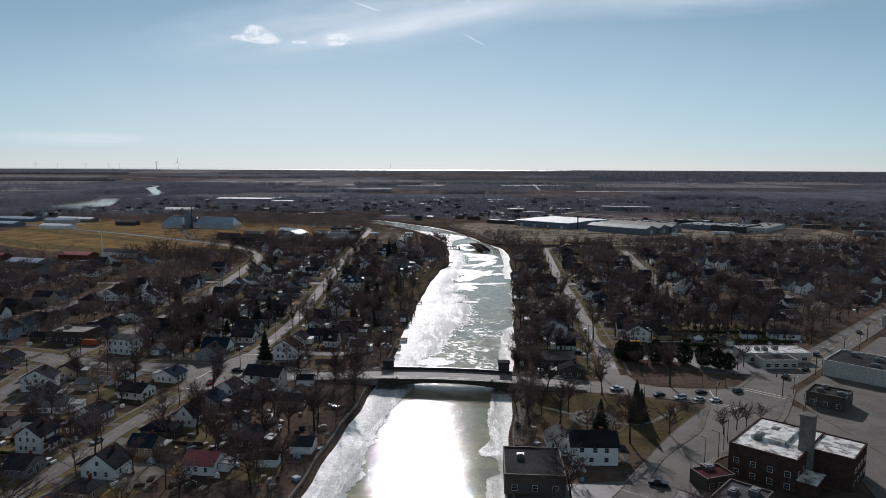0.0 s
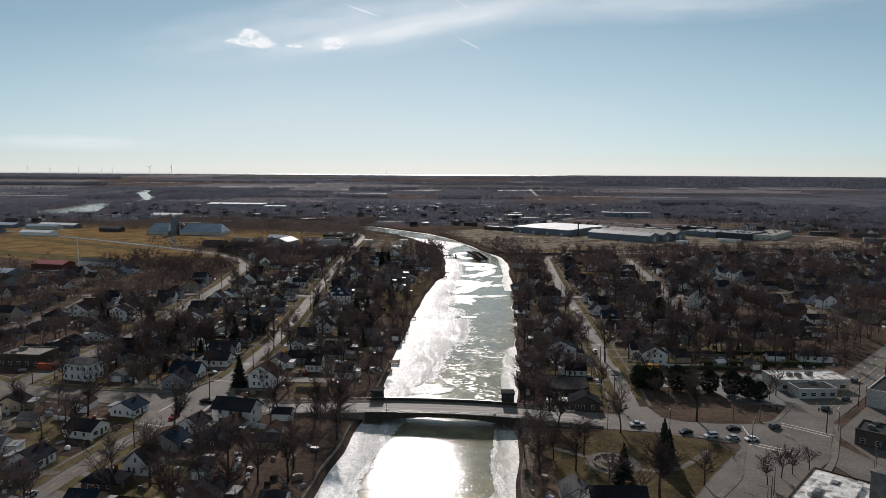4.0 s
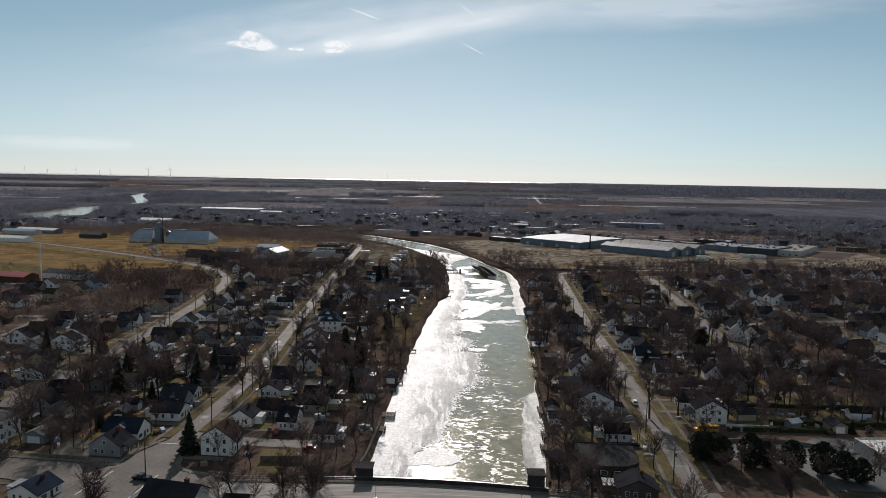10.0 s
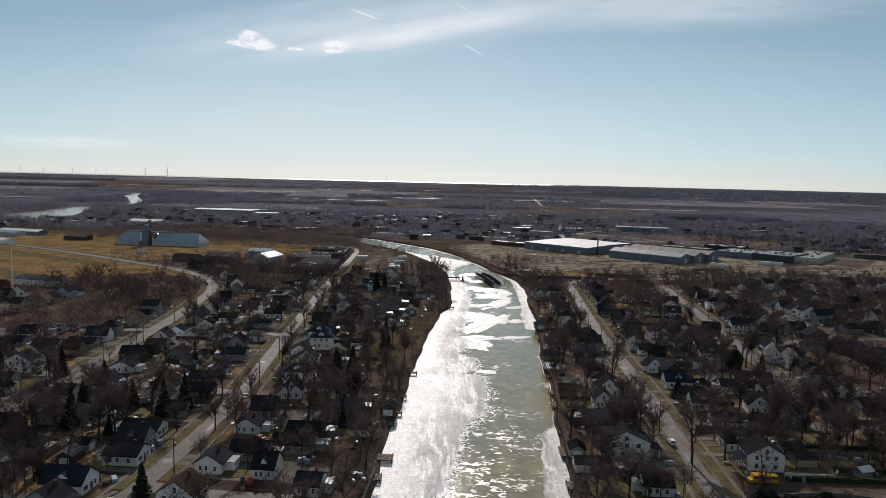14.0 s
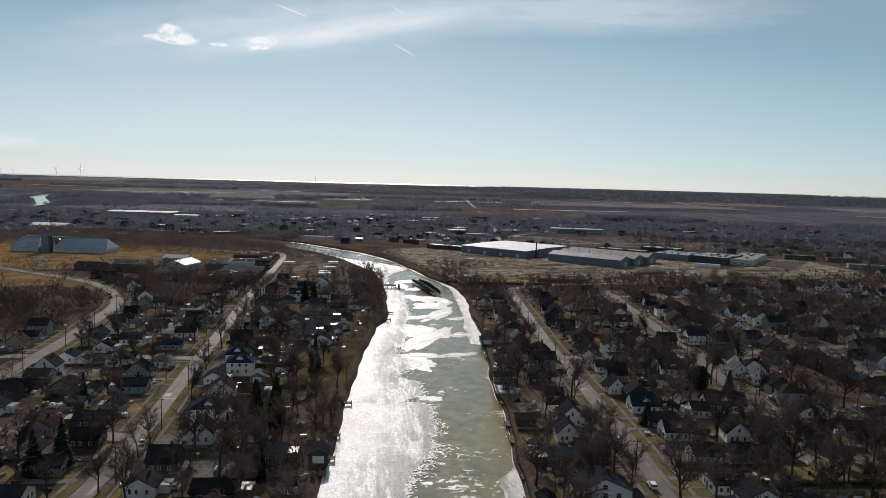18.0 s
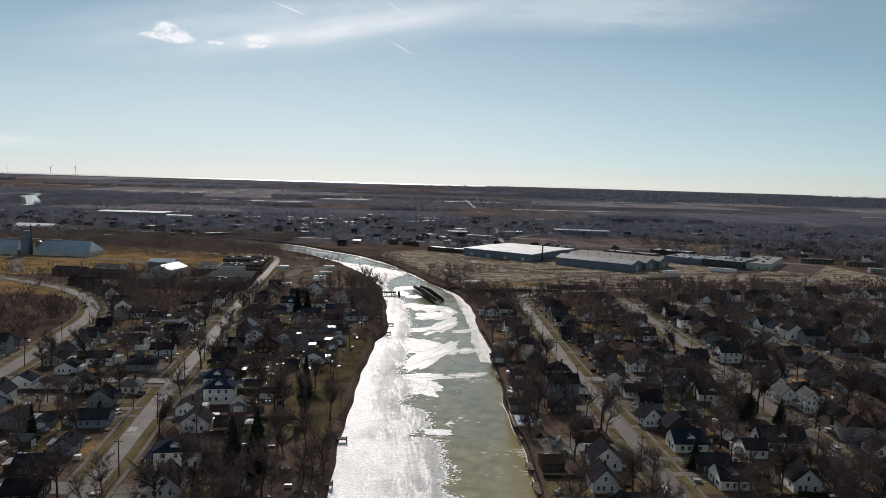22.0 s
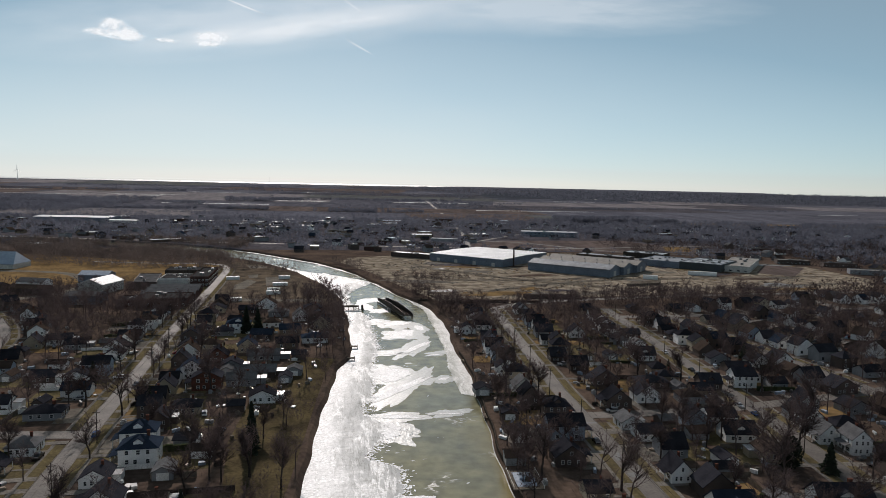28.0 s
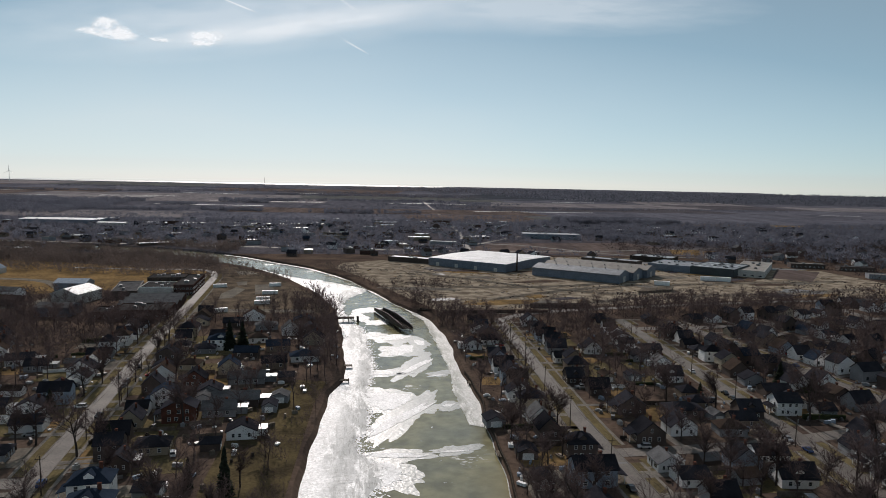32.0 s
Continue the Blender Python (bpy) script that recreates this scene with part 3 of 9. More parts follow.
ice_sheet("ice_shelf_west", "white crusted shore ice with a ragged edge along the river bank", lambda y: left_bank(y) - 0.3,
          lambda y: max(left_bank(y) + 0.4, table(ICE_L, y) + 1.9 * rugged(y, 1) + 0.5 * noise.noise((y * 3.1, 2, 9))), 100, 990, "ice_white")
ice_sheet("ice_shelf_east", "grey-white shore ice, thin and cracked along the river bank", lambda y: right_bank(y) + 0.3,
          lambda y: min(right_bank(y) - 0.1, table(ICE_R, y) + 0.7 * rugged(y, 5)), 100, 1045, "ice_grey")


def floe(cx, cy, rx, ry, turn, seed, material="ice_white", name="ice_floe", label="drifting slab of white river ice with broken edges", lift=0.11):
    rnd = random.Random(seed)
    s = Shape()
    n = 72
    c, q = math.cos(radians(turn)), math.sin(radians(turn))
    rim = []
    for i in range(n):
        a = 2 * math.pi * i / n
        f = 1 + 0.45 * noise.noise((math.cos(a) * 1.6, math.sin(a) * 1.6, seed * 1.7)) + 0.22 * noise.noise((math.cos(a) * 5, math.sin(a) * 5, seed * 2.3)) + rnd.uniform(-0.035, 0.035)
        u, w = rx * f * math.cos(a), ry * f * math.sin(a)
        rim.append((cx + c * u - q * w, cy + q * u + c * w))
    top, low = WATER_Z + lift, WATER_Z - 0.05
    s.poly([(x, y, top) for x, y in rim])
    for (x0, y0), (x1, y1) in zip(rim, rim[1:] + rim[:1]):
        s.poly([(x0, y0, low), (x1, y1, low), (x1, y1, top), (x0, y0, top)])
    return single(name, s, material, label, "ice floe", group="drifting ice slabs")


for k, (fx, fy, fa, fb, ft) in enumerate(((-12, 280, 8.8, 4.6, 10), (8.5, 508, 21, 2.6, 52), (2, 474.5, 9, 1.7, -8), (4.5, 528, 8, 11, 15), (8, 564, 9.5, 1.6, 2), (20.5, 575, 17.5, 1.8, 54),
                                             (15, 606, 9, 7.5, 70), (15, 634, 8, 6, 20), (27, 622, 2.2, 7, 5), (3, 712, 7, 5, 20), (0, 462, 4, 7, 10), (5, 410, 3, 5, 80), (28, 560, 3.5, 0.8, 20),
                                             (22, 476, 4.5, 0.7, 0), (27, 520, 2.5, 1.2, 30), (-2, 690, 6, 16, 12), (9, 672, 6, 3.0, 40), (8, 189, 3, 4, 20), (2, 640, 5, 4.5, 0), (-32, 848, 6, 2, 120))):
    floe(fx, fy, fa, fb, ft, 11 + k)
    if 440 < fy < 830 and k not in (15, 19):
        floe(fx + 1.5 - (k % 3), fy + 3 - 2 * (k % 4), fa * 1.15 + 3.0, fb * 1.3 + 3.0, ft + 14, 51 + k, "ice_thin", label="thin grey half-melted ice round a white slab", lift=0.03 + 0.0012 * k)


def slush():
    """Thin pans and strings of slush between the ice shelves."""
    rnd = random.Random(4)
    s = Shape()
    made = 0
    while made < 200:
        y = 252 + 260 * rnd.random() ** 1.5
        x = rnd.uniform(left_bank(y) + 3, right_bank(y) - 1)
        if noise.noise((x * 0.09, y * 0.07, 4)) < rnd.uniform(-0.55, 0.25) + max(0, (y - 330) / 260):
            continue
        made += 1
        r = rnd.uniform(0.2, 0.8) * (1.2 if y < 340 else 0.8)
        a0, e = rnd.gauss(0.15, 0.5), rnd.uniform(0.18, 0.6)
        n = rnd.randint(6, 9)
        pts = []
        for i in range(n):
            a = 2 * math.pi * i / n
            f = r * rnd.uniform(0.55, 1.25)
            u, w = 1.7 * f * math.cos(a), f * e * math.sin(a)
            pts.append((x + math.cos(a0) * u - math.sin(a0) * w, y + math.sin(a0) * u + math.cos(a0) * w, WATER_Z + 0.02 + 0.0002 * made))
        s.poly(pts)
    return single("slush", s, "ice_grey", "broken pans and strings of grey slush drifting on the river", "slush", "stuff")


slush()


def ice_crumbs():
    """Small broken pieces of ice that drift off the edge of the western shelf."""
    rnd = random.Random(14)
    s = Shape()
    for k in range(3600):
        y = rnd.uniform(285, 700)
        edge = table(ICE_L, y) + 1.9 * rugged(y, 1)
        x = edge + min(7.0, rnd.expovariate(0.75)) * (0.4 + 1.6 * abs(noise.noise((y * 0.03, 8, 0))))
        if x < left_bank(y) + 1 or x > right_bank(y) - 1:
            continue
        r, a0, n = rnd.uniform(0.12, 0.5), rnd.uniform(0, 3.14), rnd.randint(5, 7)
        pts = []
        for i in range(n):
            a = 2 * math.pi * i / n
            f = r * rnd.uniform(0.6, 1.2)
            u, w = 1.4 * f * math.cos(a), 0.8 * f * math.sin(a)
            pts.append((x + math.cos(a0) * u - math.sin(a0) * w, y + math.sin(a0) * u + math.cos(a0) * w, WATER_Z + 0.02 + 0.00004 * k))
        s.poly(pts)
    return single("ice_crumbs", s, "ice_white", "scattered crumbs of white ice along the shelf edge", "ice", "stuff")


ice_crumbs()

# ---- roads ----


def smooth_line(pts, step=6.0):
    """A rounded line through points, as (x, y) with the unit normal to its right."""
    p = [Vector((*q, 0)) for q in pts]
    p = [p[0] * 2 - p[1]] + p + [p[-1] * 2 - p[-2]]
    out = []
    for i in range(1, len(p) - 2):
        n = max(2, int((p[i + 1] - p[i]).length / step))
        for k in range(n):
            t = k / n
            out.append(0.5 * (2 * p[i] + (p[i + 1] - p[i - 1]) * t + (2 * p[i - 1] - 5 * p[i] + 4 * p[i + 1] - p[i + 2]) * t * t
                              + (3 * p[i] - p[i - 1] - 3 * p[i + 1] + p[i + 2]) * t ** 3))
    out.append(p[-2])
    res = []
    for i, q in enumerate(out):
        d = (out[min(i + 1, len(out) - 1)] - out[max(i - 1, 0)]).normalized()
        res.append((q.x, q.y, d.y, -d.x))
    return res


def ribbon(s, line, off0, off1, z, thick=0.0, skip=None):
    """Adds a strip between two offsets from a line; with thickness it is a solid kerb or slab."""
    last = None
    for x, y, nx, ny in line:
        h = rise(y)
        here = [(x + nx * o, y + ny * o, z + h) for o in (off0, off1)]
        mid = Vector(here[0]).lerp(Vector(here[1]), 0.5)
        if skip and skip(mid.x, mid.y):
            last = None
            continue
        if last:
            s.poly([last[0], here[0], here[1], last[1]][::-1])
            if thick:
                for k in (0, 1):
                    a, b = last[k], here[k]
                    s.poly([a, b, (b[0], b[1], b[2] - thick), (a[0], a[1], a[2] - thick)])
        last = here


STREETS = {
    "street_a": ([(-128, 60), (-113, 130), (-108, 157), (-102, 207), (-92, 255), (-87.9, 310), (-87.6, 361), (-94, 452), (-99, 530), (-105, 618), (-114, 788), (-117.5, 850), (-121, 872)], 5.8),
    "street_b": ([(-150, 120), (-156, 190), (-162, 232), (-166, 262), (-162, 305), (-159, 355), (-160, 385), (-164, 467), (-171, 533), (-183, 599), (-226, 667), (-310, 729), (-430, 806), (-600, 905)], 7.4),
    "street_c": ([(58, 252), (60, 275), (61.7, 300), (65.6, 375), (67.8, 430), (69.2, 489), (71.3, 520), (79.6, 650), (80.6, 668)], 5.9),
    "street_d": ([(124.5, 384), (126, 396), (130, 424), (137.6, 483), (146, 568), (153.5, 642), (156, 668)], 6.6),
    "street_e": ([(207, 395), (200, 479), (195, 531), (191, 578), (187, 660)], 8.0),
    "street_f": ([(300, 470), (262, 548), (243, 590), (225, 650)], 8.0),
    "street_g": ([(-222, 90), (-226, 200), (-228, 300), (-226, 400), (-232, 450)], 7.5),
    "street_h": ([(-296, 120), (-300, 260), (-300, 360), (-302, 462), (-279, 490), (-273, 518), (-272, 560)], 7.5),
    "street_i": ([(318, 430), (322, 560), (328, 700)], 7.5),
    "street_j": ([(400, 440), (402, 560), (404, 720)], 7.5),
    "bridge_road_west": ([(-420, 300), (-300, 290), (-198, 279), (-162, 268), (-118, 261), (-95, 257), (-66, 252.5)], 11.0),
    "bridge_road_east": ([(44, 244), (58, 241.5), (70, 238), (84, 234), (95, 232), (104, 231)], 12.0),
    "main_road": ([(100, 120), (110, 171), (112, 193), (108, 220), (104, 236), (131, 266), (180, 318), (231, 372), (300, 445), (420, 570), (560, 720)], 13.0),
    "lower_road": ([(96, 232), (82, 214), (73, 203), (60, 184), (47, 163), (30, 138), (10, 105)], 12.0),
    "cross_street_a": ([(-250, 452), (-164, 462), (-112, 461), (-97, 460)], 6.5),
    "cross_street_b": ([(71, 465), (100, 466), (136, 470), (199, 484), (262, 500)], 6.5),
    "cross_street_c": ([(-160, 372), (-130, 372), (-91, 366)], 6.5),
    "lane_west": ([(-89, 288), (-67, 284), (-46, 283.3)], 6.0),
    "rail_yard_road": ([(80, 668), (110, 690), (170, 705), (260, 720), (400, 735)], 7.0),
    "cross_street_d": ([(156, 640), (187, 640), (225, 645), (326, 660), (404, 680)], 7.0),
    "far_road_north": ([(-121, 872), (-128, 892), (-146, 903), (-190, 905), (-250, 915)], 6.0),
    "far_road_town": ([(-640, 1240), (-420, 1180), (-180, 1130), (60, 1090), (250, 1080), (420, 1120), (700, 1180)], 8.0),
    "site_road": ([(60, 1064), (125, 1133), (174, 1187), (236, 1280), (330, 1400)], 7.0),
    "site_road_east": ([(174, 1187), (231, 1158), (299, 1066), (350, 1035), (470, 1000)], 7.0),
    "far_road_fields": ([(140, 1090), (190, 1500), (260, 2400), (330, 3600)], 8.0),
    "far_road_west": ([(-520, 920), (-760, 1020), (-1200, 1250)], 8.0),
}
LINES = {k: smooth_line(p) for k, (p, w) in STREETS.items()}
ROAD_PTS = [(x, y, STREETS[k][1] / 2) for k, line in LINES.items() for x, y, _, _ in line if y < 1000]
ROAD_GRID = {}
for x, y, w in ROAD_PTS:
    ROAD_GRID.setdefault((int(x // 20), int(y // 20)), []).append((x, y, w))


def on_road(x, y, margin=0.0):
    cx, cy = int(x // 20), int(y // 20)
    for i in (-1, 0, 1):
        for j in (-1, 0, 1):
            for a, b, w in ROAD_GRID.get((cx + i, cy + j), ()):
                if (a - x) ** 2 + (b - y) ** 2 < (w + margin) ** 2:
                    return True
    return False


JUNCTIONS = [[(-87.5, 237), (-82.5, 245), (-73, 246), (-64, 244.5), (-66, 258.5), (-80.4, 263), (-84, 272), (-85, 284), (-92, 284), (-96.5, 274), (-99, 264), (-112, 266), (-138, 268), (-138, 257), (-121, 254.5), (-111, 251), (-103, 245), (-101.5, 234), (-94.5, 232)],
             [(48.6, 169), (57, 183), (73, 202), (78.8, 214), (84.7, 230), (80, 229.5), (69.5, 235.5), (66, 245.5), (82, 243), (97, 243), (101, 244), (117, 264), (126, 258), (119.7, 244), (102.6, 215), (76, 188), (67, 180), (59, 160)],
             [(52, 236), (70, 234), (72, 244.5), (66, 248), (64, 258), (54.6, 258), (53, 250), (47, 249)]]


def poly_hit(poly, x, y):
    hit = False
    for (x0, y0), (x1, y1) in zip(poly, poly[1:] + poly[:1]):
        if (y0 > y) != (y1 > y) and x < (x1 - x0) * (y - y0) / (y1 - y0) + x0:
            hit = not hit
    return hit


def at_junction(x, y):
    return any(poly_hit(p, x + a, y + b) for p in JUNCTIONS for a, b in ((0, 0), (2, 0), (-2, 0), (0, 2), (0, -2)))


KERBED = ("street_a", "street_b", "street_c", "street_d", "street_e", "bridge_road_west", "bridge_road_east", "main_road", "lower_road")
for k, (name, line) in enumerate(LINES.items()):
    w = STREETS[name][1]
    s = Shape()
    ribbon(s, line, -w / 2, w / 2, 0.03 + 0.005 * k)
    single(name, s, "asphalt", "sun-bleached grey asphalt road with cracks and patches", "road", "structure")
    if name in KERBED:
        for side in (-1, 1):
            def inside_other(x, y, name=name):
                return at_junction(x, y) or any((a - x) ** 2 + (b - y) ** 2 < (STREETS[o][1] / 2 + 0.5) ** 2 for o in LINES if o != name for a, b, _, _ in LINES[o])
            s = Shape()
            ribbon(s, line, side * w / 2, side * (w / 2 + 0.2), 0.17, 0.17, inside_other)
            single("kerb", s, "concrete", "pale concrete kerb beside the road", "kerb", "structure")
            if name not in ("main_road", "lower_road", "bridge_road_east"):
                s = Shape()
                ribbon(s, line, side * (w / 2 + 0.21), side * (w / 2 + 3.2), 0.10, 0.1, inside_other)
                single("verge", s, "lawn", "olive-brown grass verge between kerb and pavement", "verge", "structure")
                s = Shape()
                ribbon(s, line, side * (w / 2 + 3.2), side * (w / 2 + 4.3), 0.13, 0.13, inside_other)
                single("pavement", s, "concrete", "narrow concrete pavement behind a grass verge", "pavement", "structure")


def line_marks(name, off, dash, gap, material, y0, y1):
    s = Shape()
    line = smooth_line(STREETS[name][0], 1.0)
    run = 0.0
    z = 0.045 + 0.005 * list(LINES).index(name)
    for (x0, yy0, nx, ny), (x1, yy1, mx, my) in zip(line, line[1:]):
        d = math.hypot(x1 - x0, yy1 - yy0)
        run += d
        if y0 < yy0 < y1 and (gap == 0 or run % (dash + gap) < dash):
            s.poly([(x0 + nx * (off - .09), yy0 + ny * (off - .09), z), (x0 + nx * (off + .09), yy0 + ny * (off + .09), z),
                    (x1 + mx * (off + .09), yy1 + my * (off + .09), z), (x1 + mx * (off - .09), yy1 + my * (off - .09), z)][::-1])
    if s.f:
        single("road_marking", s, material, "worn painted line on the road", "road marking", "structure")


line_marks("main_road", 0.0, 3, 0, "line_yellow", 240, 460)
line_marks("main_road", 3.4, 3, 6, "line_paint", 240, 460)
line_marks("main_road", -3.4, 3, 6, "line_paint", 240, 460)
line_marks("bridge_road_west", 0.0, 3, 0, "line_yellow", 200, 300)
line_marks("bridge_road_east", 0.0, 3, 0, "line_yellow", 200, 300)
line_marks("street_a", 0.0, 3, 6, "line_yellow", 100, 300)


inside_poly = poly_hit


def patch(name, label, category, pts, z, material, kind="structure"):
    """A flat piece of ground cover with a rounded outline."""
    loop = list(pts)
    s = Shape()
    s.poly([(x, y, z + rise(y)) for x, y in loop])
    me = s.mesh(name, material)
    return tagged(new(name, me), label, category, "", kind)


for k, poly in enumerate(JUNCTIONS):
    patch("junction", "broad worn grey asphalt junction with patched seams", "road", poly, 0.16 + 0.006 * k, "asphalt")
for pts, wide in (([(69.5, 235.5), (75, 231.5), (80, 229.2), (84, 229.5), (83.4, 223), (78.8, 214), (73, 202), (57, 183), (48.6, 169)], 1.7), ([(97, 243.4), (101, 244.2), (108, 252), (117, 264)], -1.6),
                  ([(119.7, 244), (102.6, 215), (89, 200), (76, 188), (67, 180), (59, 160)], -1.8), ([(-103, 235), (-104, 244), (-111, 250.6), (-121, 254)], 1.5), ([(-87, 236), (-84.5, 242), (-80, 245.4), (-73, 246), (-64, 244.5)], -1.4),
                  ([(-85, 284), (-84, 272), (-80.4, 263), (-66, 258.5)], -1.5), ([(-138, 268.4), (-112, 266.4), (-99.5, 264.5), (-97, 274), (-92.5, 284)], -1.5)):
    line = smooth_line(pts, 2.0)
    s = Shape()
    sd = 1 if wide > 0 else -1
    ribbon(s, line, 0, 0.22 * sd, 0.27, 0.27)
    single("kerb", s, "concrete", "curved concrete kerb round the junction", "kerb", "structure")
    s = Shape()
    ribbon(s, line, 0.23 * sd, wide, 0.24, 0.24)
    single("pavement", s, "concrete", "concrete pavement wrapping round the street corner", "pavement", "structure")
patch("field_grass", "pale straw-coloured open field inside the bend of the road", "field", [(-560, 875), (-420, 792), (-305, 719), (-222, 656), (-189, 598), (-180, 540), (-196, 505), (-262, 560), (-330, 590), (-420, 640), (-560, 720)], 0.012, "straw")
patch("field_grass", "straw-coloured waste ground beside the grain sheds", "field", [(-430, 815), (-300, 738), (-150, 800), (-128, 890), (-190, 915), (-245, 942), (-346, 984), (-430, 1005), (-640, 1010), (-640, 930)], 0.010, "straw")
patch("yard_dirt", "bare tan dirt lot with puddle stains beside the river bend", "dirt lot", [(50, 694), (90, 688), (150, 712), (260, 730), (420, 748), (470, 800), (470, 900), (330, 1010), (190, 1030), (60, 1000), (-12, 960), (-20, 920), (6, 850), (24, 780)], 0.014, "dirt")
patch("yard_dirt", "bare tan gravel lot where a building was cleared", "dirt lot", [(-108, 694), (-60, 694), (-22, 694), (-26, 745), (-44, 792), (-64, 842), (-86, 885), (-112, 925), (-122, 915), (-114, 830), (-110, 760)], 0.013, "lot")
for k, pts in enumerate(([(-74, 765), (-62, 786), (-68, 813), (-80, 813)], [(-104, 700), (-30, 697), (-32, 706), (-104, 712)], [(-96, 748), (-88, 752), (-84, 790), (-92, 800), (-98, 770)], [(-92, 808), (-86, 812), (-88, 830), (-96, 826)], [(-100, 870), (-84, 872), (-92, 890), (-106, 892)])):
    patch("concrete_slab", "old concrete slab left on the cleared lot", "slab", pts, 0.03 + 0.004 * k, "gravel")
s = Shape()
ribbon(s, smooth_line([(-300, 745), (-330, 800), (-352, 845), (-380, 858)], 5.0), -4, 4, 0.03)
ribbon(s, smooth_line([(-232, 700), (-205, 742), (-212, 790), (-250, 838), (-330, 852)], 5.0), -4.5, 4.5, 0.035)
single("yard_track", s, "gravel", "pale gravel track looping round the grain sheds", "track", "structure")
s = Shape()
ribbon(s, smooth_line([(-312, 420), (-293, 453), (-283, 471), (-272, 499), (-256, 542), (-236, 590)], 6.0), -5, 5, 0.05)
single("rail_bed", s, "gravel", "pale ballast bed of a disused railway line", "rail bed", "structure")
patch("field_grass", "darker brown rough grass inside the bend of the road", "field", [(-186, 600), (-180, 540), (-196, 508), (-262, 552), (-300, 585), (-292, 640), (-250, 655), (-222, 646)], 0.03, "grass")
patch("field_grass", "golden strip of longer grass across the field", "field", [(-300, 700), (-420, 770), (-560, 850), (-560, 835), (-420, 752), (-305, 684)], 0.034, "lawn")
patch("field_grass", "faded olive strip across the open field", "field", [(-320, 600), (-430, 655), (-560, 735), (-560, 760), (-430, 680), (-312, 628)], 0.038, "lawn")
patch("park_lawn", "dull green-brown park lawn between the road and the river", "lawn", [(24, 236), (44, 237), (66, 232), (77, 226), (79, 216), (68, 202), (58, 188), (46, 186), (27, 196)], 0.016, "turf")
patch("riverside_lawn", "dull green back lawn sloping to the river", "lawn", [(-30.5, 400), (-28, 436), (-23, 520), (-19, 548), (-34, 552), (-48, 520), (-50, 450), (-44, 400)], 0.015, "turf")
for k, pts in enumerate(([(92, 316), (92.5, 328), (116, 328), (117, 317)], [(107, 318.5), (110, 326.5), (133, 327), (130, 318)], [(139, 316.5), (142, 326), (150, 325), (154, 315)], [(65, 328), (78, 323.5), (73, 306.5), (64, 306)], [(35, 259), (52.4, 266.6), (52, 258), (39, 250.5)], [(92, 331), (94, 344), (120, 345), (121, 331)], [(-60, 262), (-52, 262), (-52, 279), (-62, 279)], [(122, 331), (124, 343), (150, 344), (150, 331)])):
    patch("garden_lawn", "sunlit olive-tan winter lawn between hedges", "lawn", pts, 0.05 + 0.004 * k, "lawn")
patch("corner_lawn", "small brown corner lawn beside the crossroads", "lawn", [(-104, 236), (-99, 250), (-104, 253), (-112, 252), (-112, 238)], 0.016, "turf")
patch("car_park", "cracked grey car park beside the low shops", "car park", [(96, 262), (122, 262), (140, 284), (140, 300), (110, 300), (92, 285)], 0.022, "asphalt_new")
patch("car_park", "worn car park behind a row of dark pines", "car park", [(76, 281), (80.6, 293), (92.5, 295), (107, 290), (112, 282), (105, 271.5), (93.5, 277)], 0.024, "asphalt_new")
patch("park_lawn", "dark lawn strip in front of the row of pines", "lawn", [(66, 249), (82, 245), (97, 246), (110, 262), (104, 270), (93, 276), (76, 280), (67, 284)], 0.016, "grass")
s = Shape()
for i in range(11):
    bx, by = 80 + 2.75 * i, 283.5 - 0.28 * i
    s.box(bx, bx + 0.13, by, by + 5.2, 0.024, 0.034)
single("road_marking", s, "line_paint", "worn white bay lines of the car park", "road marking", "structure")
s = Shape()
ribbon(s, smooth_line([(79, 294.2), (92.5, 296), (108, 291), (113, 282.5)], 3.0), 0, 0.35, 1.1, 1.1)
single("low_wall", s, "stone", "low grey retaining wall round the car park", "wall", "structure")
patch("car_park", "grey asphalt car park round the brick building", "car park", [(108, 160), (160, 150), (220, 220), (250, 330), (200, 325), (150, 272), (116, 236), (116, 200)], 0.02, "asphalt")
patch("car_park", "worn asphalt yard beside the river buildings", "car park", [(12, 120), (48, 120), (62, 178), (50, 180), (42, 168), (28, 166), (14, 158)], 0.02, "asphalt_new")

rnd = random.Random(14)
for i in range(46):
    cx, cy = rnd.uniform(45, 440), rnd.uniform(700, 990)
    if not inside_poly([(50, 690), (90, 684), (150, 712), (260, 730), (420, 748), (470, 800), (470, 900), (330, 1010), (190, 1030), (60, 1000), (8, 900), (34, 800)], cx, cy):
        continue
    a, q, rot = rnd.uniform(6, 34), rnd.uniform(4, 14), rnd.uniform(-0.5, 0.3)
    pts = []
    for k in range(18):
        t = 2 * math.pi * k / 18
        f = rnd.uniform(0.65, 1.15)
        u, v = a * f * math.cos(t), q * f * math.sin(t)
        pts.append((cx + u * math.cos(rot) - v * math.sin(rot), cy + u * math.sin(rot) + v * math.cos(rot)))
    patch("yard_stain", "damp or weedy patch on the cleared dirt lot", "dirt patch", pts, 0.02 + 0.003 * i, rnd.choice(("grass", "gravel", "asphalt_new", "concrete", "straw", "earth")))

